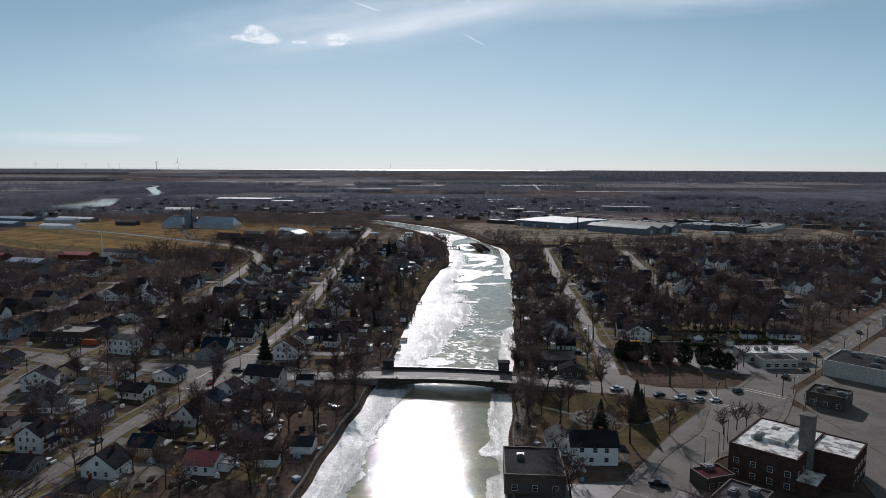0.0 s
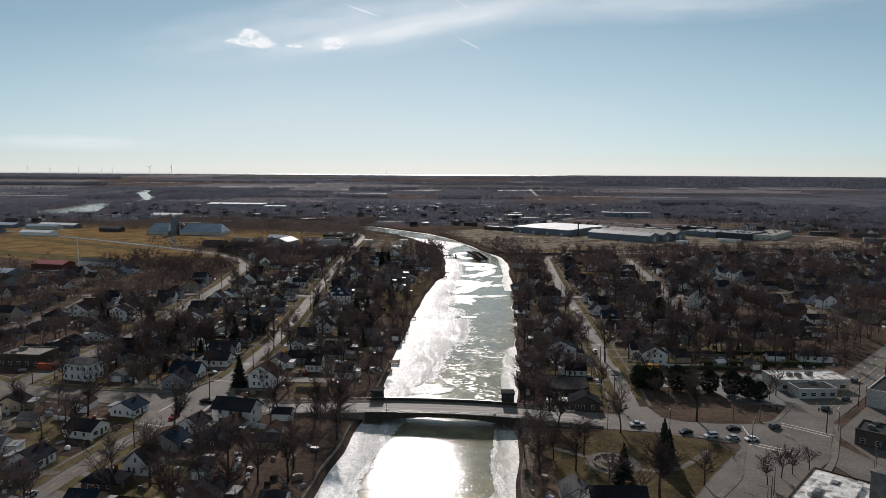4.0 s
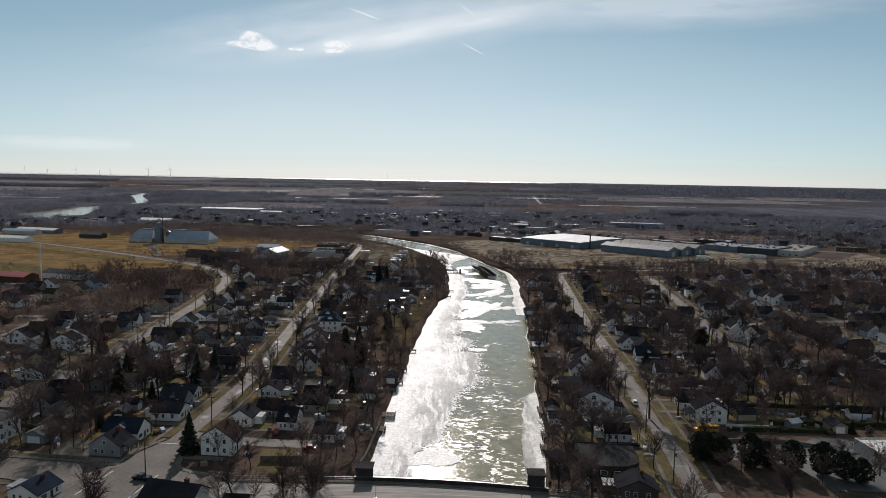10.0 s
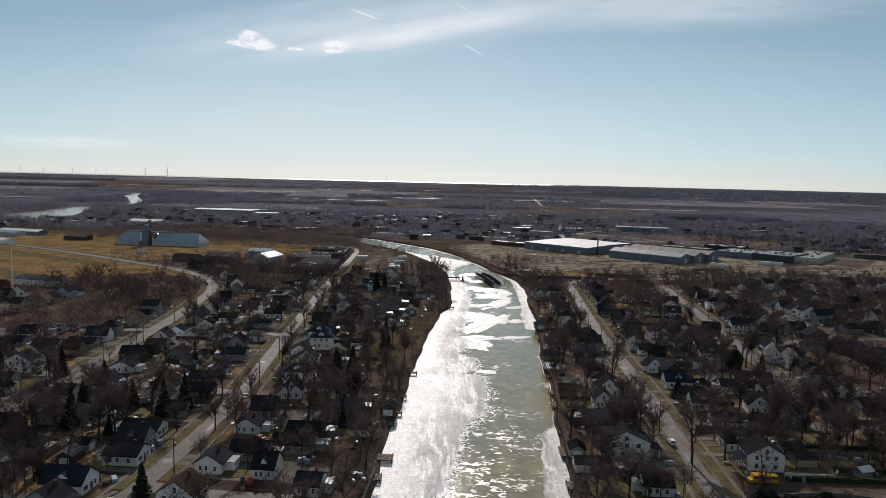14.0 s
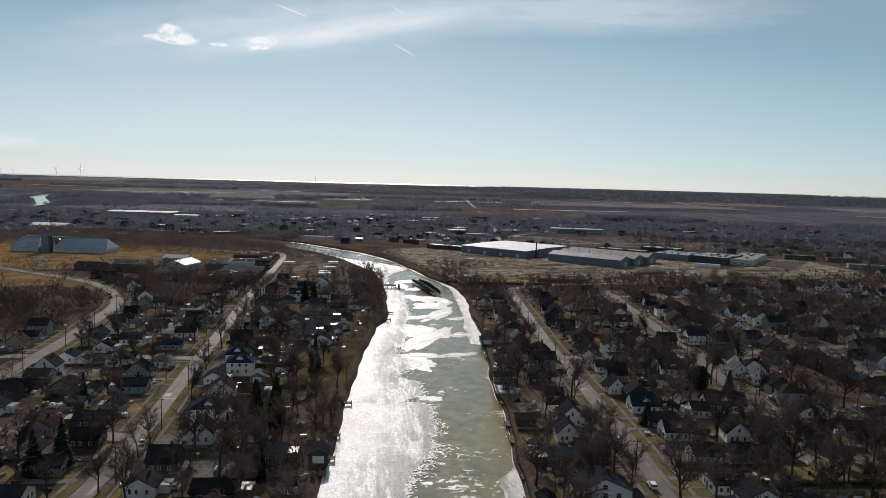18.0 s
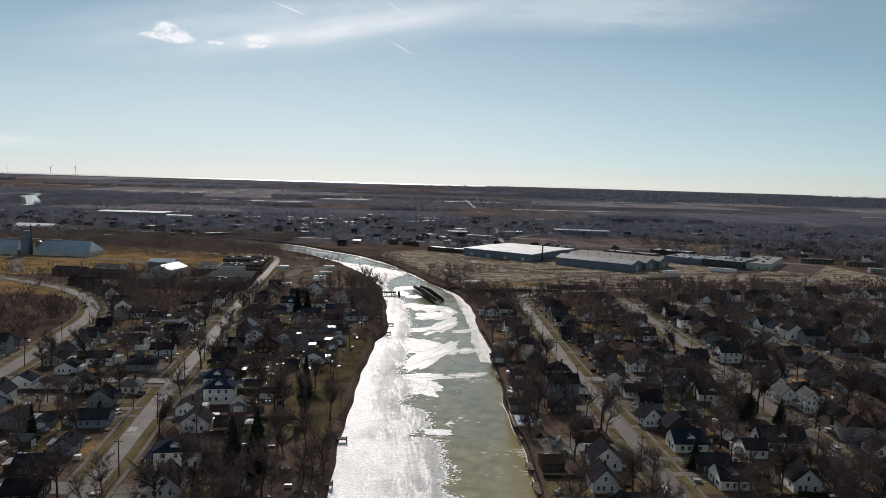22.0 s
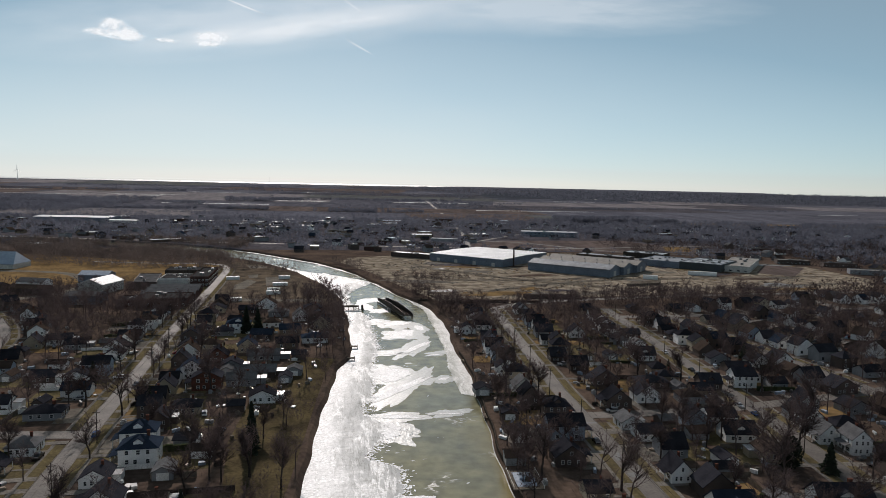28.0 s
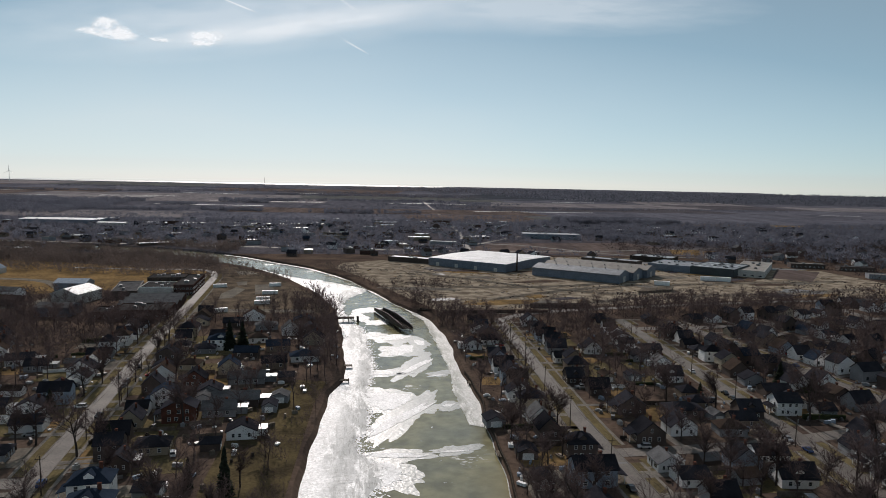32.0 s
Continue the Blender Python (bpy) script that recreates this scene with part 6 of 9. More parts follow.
def rubble():
    """Broken concrete, timber and scrap strewn over the cleared lot."""
    rnd = random.Random(33)
    s = Shape()
    lot = NO_BUILD_LOT
    made = 0
    while made < 1900:
        x, y = rnd.uniform(10, 470), rnd.uniform(690, 1025)
        if not inside_poly(lot, x, y) or noise.noise((x * 0.03, y * 0.05, 8)) < rnd.uniform(-0.3, 0.4) or not clear(x, y, 1):
            continue
        made += 1
        w, d, h = rnd.uniform(0.2, 1.1), rnd.uniform(0.15, 0.6), rnd.uniform(0.1, 0.5)
        a, n = rnd.gauss(0, 0.6), len(s.v)
        s.box(-w, w, -d, d, -0.05, h, rnd.randrange(5))
        c, q = math.cos(a), math.sin(a)
        s.v[n:] = [(x + c * u - q * v, y + q * u + c * v, z) for u, v, z in s.v[n:]]
    single("rubble", s, ("concrete", "timber_dark", "stone", "steel_rust", "straw"), "broken concrete, timber and scrap strewn over the cleared lot", "rubble", "stuff")
    s = Shape()
    for pts in ([(60, 720), (120, 760), (200, 800), (300, 815), (440, 830)], [(40, 820), (90, 800), (170, 806), (260, 850)], [(120, 705), (200, 745), (330, 765), (440, 790)], [(50, 900), (90, 850), (150, 790), (210, 760)]):
        for o in (-1.2, 1.2, 3.0, 5.4):
            ribbon(s, smooth_line(pts, 8.0), o - 0.5, o + 0.5, 0.17)
    single("tyre_tracks", s, "gravel", "pale wheel tracks worn across the dirt lot", "track", "structure")


NO_BUILD_LOT = [(50, 690), (90, 684), (150, 712), (260, 730), (420, 748), (470, 800), (470, 900), (330, 1010), (190, 1030), (60, 1000), (8, 900), (34, 800)]
rubble()

# grain sheds and elevator
for gx, gw in ((-374, 28), (-318, 54)):
    gs = thing("grain_shed", "large grain shed with a steep blue-grey metal hip roof", "building", pose(gx, 878 - (gx + 366) * 0.1, 0, 0, 0, -6))
    part("wall", Shape().box(-gw / 2, gw / 2, -13, 13, -0.2, 4.2), "wall_pale", gs, "pale low side walls")
    s = Shape()
    hip_roof(s, gw, 26, 4.2, 13.8, 0.3, gw / 2 - 5.0)
    part("roof", s, "roof_metal", gs)
    for vx in (-0.18, 0.0, 0.18):
        part("roof_vent", Shape().tube((vx * gw, 0, 13.2), (vx * gw, 0, 14.8), 0.6, 0.6, 8), "steel", gs)
    HOUSES.append((gx, 878, gw * 0.5))
el = thing("grain_elevator", "dark slab-sided grain elevator tower between the sheds", "grain elevator", pose(-353, 866, 0, 0, 0, -6))
part("tower", Shape().box(-3.6, 3.6, -4, 4, 0, 18), "wall_metal", el)
part("head_house", Shape().box(-2.2, 2.2, -2.5, 2.5, 18, 23), "wall_metal", el)
part("leg", Shape().tube((5.5, -2, 0), (5.5, -2, 30), 0.5, 0.4, 6), "steel_rust", el)
part("conveyor", Shape().box(-20, 34, -1, 1, 14.2, 15.6), "steel", el)
for bx in (-6, 6.5):
    part("silo", Shape().tube((bx, 8, 0), (bx, 8, 12), 2.6, 2.6, 14).tube((bx, 8, 12), (bx, 8, 13.5), 2.7, 0.6, 14), "steel", el)
gable_hall("farm_store", "long white-roofed store beyond the grain sheds", -482, 1150, 52, 26, 6, 9, -8, "wall_pale", "roof_white", "x")
gable_hall("machine_shed", "pale metal shed with a white gable roof", -184, 742, 18, 26, 6.5, 10, -14, "wall_pale", "roof_white", "y", 1)
gable_hall("machine_shed", "blue-grey metal shed with a flat-pitched roof", -178, 697, 20, 18, 5.5, 7.2, -4, "wall_metal", "roof_light", "x", 1)
gable_hall("machine_shed", "dark blue metal shed", -203, 790, 22, 14, 5.5, 8, -6, "wall_metal", "roof_metal", "x")
# old factory along the street
flat_building("brick_factory", "long two-storey brown brick factory with a row of windows", -123.5, 790, 13, 56, 7.2, 3, "brick_brown", "roof_tar", 5, 5, 0.5, 14)
hp = flat_building("factory_hall", "low cream-fronted factory hall with white clerestory strips", -140, 772, 22, 32, 5.8, 3, "wall_pale", "roof_tar", 4, 0)
for wx in (-5.4, 5.4):
    part("clerestory", Shape().extrude([(-15.6, 5.8), (-9.5, 5.8), (-9.5, 6.1), (-15.6, 7.0)], "x", wx - 4.9, wx + 4.9), "roof_white", hp, "white clerestory roof strip")
flat_building("factory_wing", "low factory wing with a broad pale grey flat roof", -162, 775, 16, 48, 4.6, 10, "siding_brown", "roof_light", 2, 0)
flat_building("factory_wing", "dark upper storey behind the factory hall", -142, 806, 26, 22, 7.6, 3, "timber_dark", "roof_tar", 5, 0)
for k, (fx, fy, fw, rf) in enumerate(((-134, 736, 33, "roof_light"), (-133, 723, 34, "roof_light"), (-132.5, 710, 34, "roof_light"))):
    gable_hall("factory_wing", "long low factory bay with a shallow weathered grey roof", fx + 2, fy, fw, 12.6, 4.2, 5.9, 3, "brick_brown", rf, "x", 0, 0)
flat_building("factory_wing", "low dark brick factory front beside the street", -128, 691, 30, 24, 5.0, 3, "brick_brown", "roof_tar", 5, 7, 0.5, 5)
flat_building("factory_wing", "lower dark factory annexe", -150, 689, 11, 19, 4.0, 3, "brick_brown", "roof_tar", 2, 2)
for i, (tx, ty) in enumerate(((-66, 741), (-65, 728), (-64, 768), (-64, 805), (-104, 800), (-88, 700))):
    flat_building("trailer", "long white storage trailer on the cleared lot", tx, ty, 9 + i % 3, 2.4, 2.4, 4 + 3 * i, "trim_white", "roof_white", 0, 0, 0.05)
# long sheds and barns round the open field
for bx, by, bw, bd, wl, rf in ((-552, 958, 60, 16, "wall_metal", "roof_white"), (-560, 935, 48, 14, "wall_pale", "roof_metal"), (-610, 880, 60, 20, "wall_metal", "roof_metal"), (-512, 845, 44, 14, "trim_white", "roof_white"),
                               (-640, 960, 70, 22, "wall_metal", "roof_metal"), (-452, 905, 30, 12, "siding_brown", "roof_light"), (-400, 560, 34, 14, "brick_red", "roof_red"), (-330, 572, 30, 14, "brick_red", "roof_red"),
                               (-300, 590, 36, 12, "siding_white", "roof_light"), (-258, 742, 24, 12, "siding_brown", "roof_dark"), (-236, 762, 20, 12, "siding_white", "roof_light"), (-225, 730, 26, 10, "siding_brown", "roof_brown"),
                               (-345, 528, 30, 16, "siding_grey", "roof_metal")):
    gable_hall("farm_shed", "long low metal-roofed shed", bx, by, bw, bd, 4.2, 6.4, -12, wl, rf, "x")
gable_hall("plant_hall", "very long blue-walled plant hall with a white roof", -490, 1545, 130, 56, 6.5, 8.0, -4, "wall_metal", "roof_white", "x")
gable_hall("plant_hall", "low white-roofed hall beside the long plant", -392, 1478, 46, 20, 5.0, 6.0, -4, "wall_pale", "roof_white", "x")
ct = thing("skip_container", "rust-orange steel skip container beside the school block", "container", pose(-166.0, 293.8, 0, 0, 0, -4))
part("body", Shape().extrude([(-3.6, 0.2), (3.6, 0.2), (4.2, 2.3), (-4.2, 2.3)], "y", -1.2, 1.2), "paint_orange", ct)
part("rim", Shape().box(-4.25, 4.25, -1.28, -1.18, 2.2, 2.4).box(-4.25, 4.25, 1.18, 1.28, 2.2, 2.4), "steel_rust", ct)
# slim white mast
ms = thing("radio_mast", "slim white mast standing in the field", "mast", pose(-306, 566, 0))
part("pole", Shape().tube((0, 0, 0), (0, 0, 27), 0.45, 0.3, 8), "trim_white", ms)
part("base", Shape().box(-1, 1, -1, 1, 0, 0.5), "concrete", ms)

# far town blocks beyond the bend
def far_clear(x, y):
    """Open ground round the far works: fields and roads."""
    return inside_poly([(115, 1085), (262, 1040), (335, 1030), (480, 1010), (490, 1120), (395, 1225), (185, 1202)], x, y) or -330 < x < -100 and y < 1130


def far_blocks():
    """Low commercial blocks of the far town, too far off to pick apart: walls, roof slab, parapet and roof units."""
    rnd = random.Random(21)
    mats = ("siding_tan", "brick_brown", "siding_brown", "siding_grey", "roof_white", "roof_light", "roof_tar", "roof_flat", "roof_metal", "steel")
    s = Shape()
    for i in range(210):
        fx, fy = rnd.gauss(-60, 260), 1045 + 640 * rnd.random() ** 1.2
        if left_bank(fy) - 26 < fx < right_bank(fy) + 26 or not clear(fx, fy, 12) or far_clear(fx, fy):
            continue
        w, d, h = rnd.choice((4, 5, 6, 8, 11, 17)) * rnd.uniform(0.8, 1.2), rnd.uniform(4, 9), rnd.uniform(2.8, 5.0)
        a, wall, roof = rnd.uniform(-0.9, 0.6), rnd.randrange(4), rnd.choice((4, 5, 6, 6, 7, 6, 8, 5, 6, 5, 6))
        one = Shape().box(-w, w, -d, d, -0.2, h, wall).box(-w - 0.1, w + 0.1, -d - 0.1, d + 0.1, h, h + 0.4, roof)
        for k in range(rnd.randint(0, 3)):
            ux, uy = rnd.uniform(-0.7, 0.7) * w, rnd.uniform(-0.6, 0.6) * d
            one.box(ux - 1, ux + 1, uy - 0.8, uy + 0.8, h + 0.35, h + 1.5, 9)
        c, q, z0, b = math.cos(a), math.sin(a), rise(fy), len(s.v)
        s.v += [(fx + c * x - q * y, fy + q * x + c * y, z + z0) for x, y, z in one.v]
        s.f += [tuple(b + k for k in f) for f in one.f]
        s.m += one.m
        HOUSES.append((fx, fy, max(w, d)))
    return single("far_blocks", s, mats, "low flat-roofed commercial blocks of the far town", "buildings", "stuff")


far_blocks()

# ---- houses between the old street and the river bend ----
rnd = random.Random(73)
for hx, hy in ((-76, 572), (-60, 566), (-42, 572), (-30, 584), (-78, 598), (-58, 590), (-44, 604), (-28, 614), (-76, 628), (-56, 622), (-40, 636), (-74, 656), (-52, 652), (-34, 662), (-28, 640), (-62, 676)):
    if clear(hx, hy, 5):
        place(rnd.choice(("sg1", "gf1", "hip1", "gf1.5", "sg1.5")), hx + rnd.uniform(-2, 2), hy + rnd.uniform(-2, 2), rnd.uniform(8, 13), rnd.choice("wgbtd"), rnd.choice("dddubl"), False, rnd.uniform(-6, 10))

# ---- rows of further houses along the streets ----
rnd = random.Random(5)
NO_BUILD = [[(24, 236), (44, 237), (66, 232), (77, 226), (79, 216), (68, 202), (58, 188), (46, 186), (27, 196)],
            [(-560, 875), (-420, 792), (-305, 719), (-222, 656), (-189, 598), (-180, 540), (-196, 505), (-262, 560), (-330, 590), (-420, 640), (-560, 720)],
            [(50, 690), (90, 684), (150, 712), (260, 730), (420, 748), (470, 800), (470, 900), (330, 1010), (190, 1030), (60, 1000), (8, 900), (34, 800)],
            [(-108, 690), (-60, 694), (-40, 740), (-52, 800), (-90, 870), (-114, 880), (-110, 790)],
            [(108, 150), (160, 150), (240, 230), (260, 330), (200, 325), (150, 272), (116, 236), (116, 200)],
            [(96, 262), (122, 262), (140, 284), (140, 300), (110, 300), (92, 285)],
            [(-430, 815), (-300, 738), (-150, 800), (-128, 900), (-145, 985), (-260, 1050), (-430, 1080), (-620, 1050), (-640, 930)],
            [(66, 248), (122, 256), (124, 302), (74, 302)],
            [(58, 120), (110, 120), (110, 200), (90, 228), (62, 190)]] + JUNCTIONS


inside = inside_poly


def free_ground(x, y, margin=1.0):
    return not (left_bank(y) - 2.2 < x < right_bank(y) + 2.2) and not on_road(x, y, margin) and not any(inside(p, x, y) for p in NO_BUILD)


driveways = Shape()
FAR_HOUSES = []
DRIVES = []
KINDS = ("gf1.5", "gf1.5", "gf1.5", "gf2", "sg1", "sg1.5", "sg1.5", "sg2", "hip1", "hip2", "gf1", "sg1", "gf1")
for name, near in (("street_c", True), ("street_a", True), ("street_d", True), ("street_b", True), ("street_e", False), ("street_f", False), ("street_g", False), ("street_h", False), ("street_i", False),
                   ("street_j", False), ("cross_street_d", False), ("main_road", False), ("cross_street_b", False), ("far_road_north", False)):
    line = smooth_line(STREETS[name][0], 1.5)
    w = STREETS[name][1]
    for side in (-1, 1):
        run, due = 0.0, 4.0
        for (x0, y0, nx, ny), (x1, y1, _, _) in zip(line, line[1:]):
            run += math.hypot(x1 - x0, y1 - y0)
            if run < due or y0 > 690 or (name == "main_road" and y0 < 385) or y0 < 130:
                continue
            due = run + rnd.uniform(11.0, 14.0)
            off = side * (w / 2 + rnd.uniform(11, 14))
            low = name == "street_d" and side < 0 and y0 < 600
            if low:
                off = -(w / 2 + rnd.uniform(15, 18))
            hx, hy = x0 + nx * off, y0 + ny * off
            if not free_ground(hx, hy, 5.5) or not clear(hx, hy, 5.0):
                continue
            wall = rnd.choice("wwwwggbtudddd")
            kind, wide, rf, deep = rnd.choice(("gf1", "sg1", "hip1") if low else ("gf1", "sg1", "hip1", "gf1.5") if y0 < 265 else KINDS), rnd.uniform(7, 10.5), rnd.choice("dddddddddubb"), rnd.uniform(6.5, 8.0)
            if near and y0 < 640 or abs(hx) < 230 and y0 < 520:
                place(kind, hx, hy, wide, wall, rf, near and y0 < 400, d=deep)
            else:
                FAR_HOUSES.append((hx, hy, wide, deep, *FORM[kind], kind[0] == "g", math.atan2(ny, nx), wall, rf))
                HOUSES.append((hx, hy, wide / 2))
            DRIVES.append((x0 + nx * side * (w / 2 + 0.4), y0 + ny * side * (w / 2 + 0.4), nx * side, ny * side))
for i in range(900):
    hx, hy = rnd.uniform(-700, 900), rnd.uniform(1020, 1560)
    if i < 330:
        hx, hy = rnd.uniform(330, 1000), rnd.uniform(420, 1050)
    elif i < 470:
        hx, hy = rnd.uniform(-700, -320), rnd.uniform(160, 500)
    if not (left_bank(hy) - 12 < hx < right_bank(hy) + 12) and clear(hx, hy, 6) and free_ground(hx, hy, 5) and not far_clear(hx, hy):
        kind = rnd.choice(KINDS)
        FAR_HOUSES.append((hx, hy, rnd.uniform(8, 13), rnd.uniform(7, 9), *FORM[kind], kind[0] == "g", rnd.uniform(-0.5, 0.4), rnd.choice("wwgtdddg"), rnd.choice("dddddubl")))
        HOUSES.append((hx, hy, 5))


def far_houses():
    """The houses too far off to pick apart, in one mesh, each with its gables, roof slabs and window openings."""
    s = Shape()
    wk, rk = list(WALLS), list(ROOFS)
    for hx, hy, w, d, eave, ridge, along_y, turn, wall, roof in FAR_HOUSES:
        one = Shape()
        k, kr = wk.index(wall), len(wk) + rk.index(roof)
        half, length, axis = (w / 2, d, "y") if along_y else (d / 2, w, "x")
        one.extrude([(-half, -0.1), (half, -0.1), (half, eave), (0, ridge - 0.03), (-half, eave)], axis, -length / 2, length / 2, k)
        n = len(one.f)
        gable_roof(one, half, eave, ridge, length, axis)
        one.m = one.m[:n] + [kr] * (len(one.f) - n)
        for wx in (-0.25, 0.25):
            one.box(wx * w - 0.6, wx * w + 0.6, -d / 2 - 0.04, -d / 2 + 0.02, 1.0, 2.4, len(wk) + len(rk))
        c, q = math.cos(turn), math.sin(turn)
        z0 = rise(hy)
        b = len(s.v)
        s.v += [(hx + c * x - q * y, hy + q * x + c * y, z + z0) for x, y, z in one.v]
        s.f += [tuple(b + i for i in f) for f in one.f]
        s.m += one.m
    return single("far_houses", s, tuple(WALLS[q][0] for q in wk) + tuple(ROOFS[q][0] for q in rk) + ("glass",), "crowded small houses of the further streets, mostly white with dark roofs", "houses", "stuff")


far_houses()
# second line of garages and sheds in the back yards
BASE_GARAGE = garage_variant()
made = 0
for x, y, r in list(HOUSES)[:330]:
    if y > 600 or made > 70:
        continue
    q, a, nx, ny = nearest_street(x, y)
    sgn = 1 if a > x else -1
    gx, gy = x - sgn * rnd.uniform(13, 17), y + rnd.uniform(-4, 4)
    if free_ground(gx, gy, 4) and clear(gx, gy, 3.4) and rnd.random() < 0.8:
        g = BASE_GARAGE if made == 0 else copy_thing(BASE_GARAGE, pose(0, 0, 0))
        g.matrix_basis = pose(gx, gy, 0, 0, 0, rnd.choice((0, 90)) + rnd.uniform(-5, 5)) @ Matrix.Diagonal((rnd.uniform(0.8, 1.4), rnd.uniform(0.9, 1.2), 1, 1))
        wl, rf = rnd.choice("wwgbd"), rnd.choice("dddlb")
        recolour(g, "wall", WALLS[wl][0])
        recolour(g, "roof", ROOFS[rf][0])
        tagged(g, f"small {WALLS[wl][1]} back-yard garage with a {ROOFS[rf][1]} roof", "garage", "back-yard garages")
        HOUSES.append((gx, gy, 3.2))
        made += 1
for x, y, nx, ny in DRIVES:
    tx, ty = x - ny * 6.2, y + nx * 6.2
    driveways.poly([(tx - ny * -1.4 + nx * 0, ty + nx * -1.4, 0.12), (tx - ny * 1.4, ty + nx * 1.4, 0.12), (tx - ny * 1.4 + nx * 15, ty + nx * 1.4 + ny * 15, 0.12), (tx - ny * -1.4 + nx * 15, ty + nx * -1.4 + ny * 15, 0.12)][::-1])
single("driveways", driveways, "concrete", "pale concrete and gravel driveways between the houses", "driveway", "structure")




def street_frame(x, y):
    """The nearest kerb point of a street and the unit way from it towards a house."""
    best = (1e9,)
    for k, line in LINES.items():
        if k.startswith("street"):
            for a, b, nx, ny in line:
                q = (a - x) ** 2 + (b - y) ** 2
                if q < best[0]:
                    best = (q, a, b, nx, ny, STREETS[k][1] / 2)
    q, a, b, nx, ny, w = best
    if (x - a) * nx + (y - b) * ny < 0:
        nx, ny = -nx, -ny
    return math.sqrt(q), a, b, nx, ny, w


def house_lots():
    """Lawns, front paths, hedges and fences that divide the plots behind the houses."""
    rnd = random.Random(91)
    lawns, walks = {k: Shape() for k in ("lawn", "grass", "straw", "gravel")}, Shape()
    rows = {"wood_grey": Shape(), "trim_white": Shape(), "hedge": Shape(), "timber_dark": Shape()}
    lot = 0
    for x, y, r in HOUSES[:420]:
        if y > 640 or not -230 < x < 250:
            continue
        dist, a, b, nx, ny, w = street_frame(x, y)
        if dist > 40:
            continue
        tx, ty = -ny, nx
        lot += 1
        z = 0.02 + 0.0006 * lot
        half, back = r + rnd.uniform(1.0, 3.0), rnd.uniform(9, 17)

        def at(u, v, h):
            return (x + tx * u + nx * v, y + ty * u + ny * v, h)
        for v0, v1 in ((r * 0.7, r * 0.7 + back), (-dist + w + 4.6, -r * 0.7)):
            if v1 - v0 > 2 and all(free_ground(*at(u, v, 0)[:2], 0.5) for u in (-half, half) for v in (v0, v1)):
                k = rnd.choice(("lawn", "lawn", "lawn", "grass", "straw", "gravel"))
                lawns[k].poly([at(-half, v0, z), at(half, v0, z), at(half, v1, z), at(-half, v1, z)])
                if rnd.random() < 0.6:
                    k = rnd.choice(("wood_grey", "wood_grey", "trim_white", "hedge", "hedge", "timber_dark"))
                    tall, thick = (rnd.uniform(1.0, 2.2), 0.5) if k == "hedge" else (rnd.uniform(1.0, 1.8), 0.05)
                    s, n = rows[k], len(rows[k].v)
                    u0, steps = half * rnd.choice((-1, 1)), 6
                    if v0 > 0:
                        for i in range(steps):
                            va, vb = v0 + (v1 - v0) * i / steps, v0 + (v1 - v0) * (i + 0.97) / steps
                            h = tall * rnd.uniform(0.85, 1.1) if k == "hedge" else tall
                            c = [at(u0 - thick, va, 0), at(u0 + thick, va, 0), at(u0 + thick, vb, 0), at(u0 - thick, vb, 0)]
                            n = len(s.v)
                            s.v += [(p, q, 0.0) for p, q, _ in c] + [(p, q, h) for p, q, _ in c]
                            s.f += [tuple(n + j for j in f) for f in ((4, 5, 6, 7), (0, 1, 5, 4), (1, 2, 6, 5), (2, 3, 7, 6), (3, 0, 4, 7))]
                            s.m += [0] * 5
        if dist < 26 and rnd.random() < 0.45:
            o, k = rnd.uniform(-0.4, 0.4) * r, rnd.uniform(0.4, 0.6)
            walks.poly([at(o - k, -dist + w + 3.4, 0.155), at(o + k, -dist + w + 3.4, 0.155), at(o + k, -r * 0.6, 0.155), at(o - k, -r * 0.6, 0.155)])
            o = (r + 1.7) * rnd.choice((-1, 1))
            if clear(*at(o, 0, 0)[:2], -1.0) or rnd.random() < 0.3:
                walks.poly([at(o - 1.3, -dist + w + 0.3, 0.15), at(o + 1.3, -dist + w + 0.3, 0.15), at(o + 1.3, r * 0.7, 0.15), at(o - 1.3, r * 0.7, 0.15)])
    for k, s in lawns.items():
        single("yard_" + k, s, k, {"lawn": "olive-green winter lawns", "grass": "dull brown back yards", "straw": "bleached dry grass plots", "gravel": "worn gravel yards"}[k] + " between the houses", "yard", "structure")
    single("front_paths", walks, "concrete", "narrow concrete front paths and drives", "path", "structure")
    for k, s in rows.items():
        single("yard_hedges" if k == "hedge" else "yard_fences", s, k, {"hedge": "clipped dark hedges", "wood_grey": "weathered board fences", "trim_white": "white painted fences", "timber_dark": "dark timber fences"}[k] + " dividing the back yards", "fence", "stuff")


house_lots()

# ---- docks and decks along the banks ----


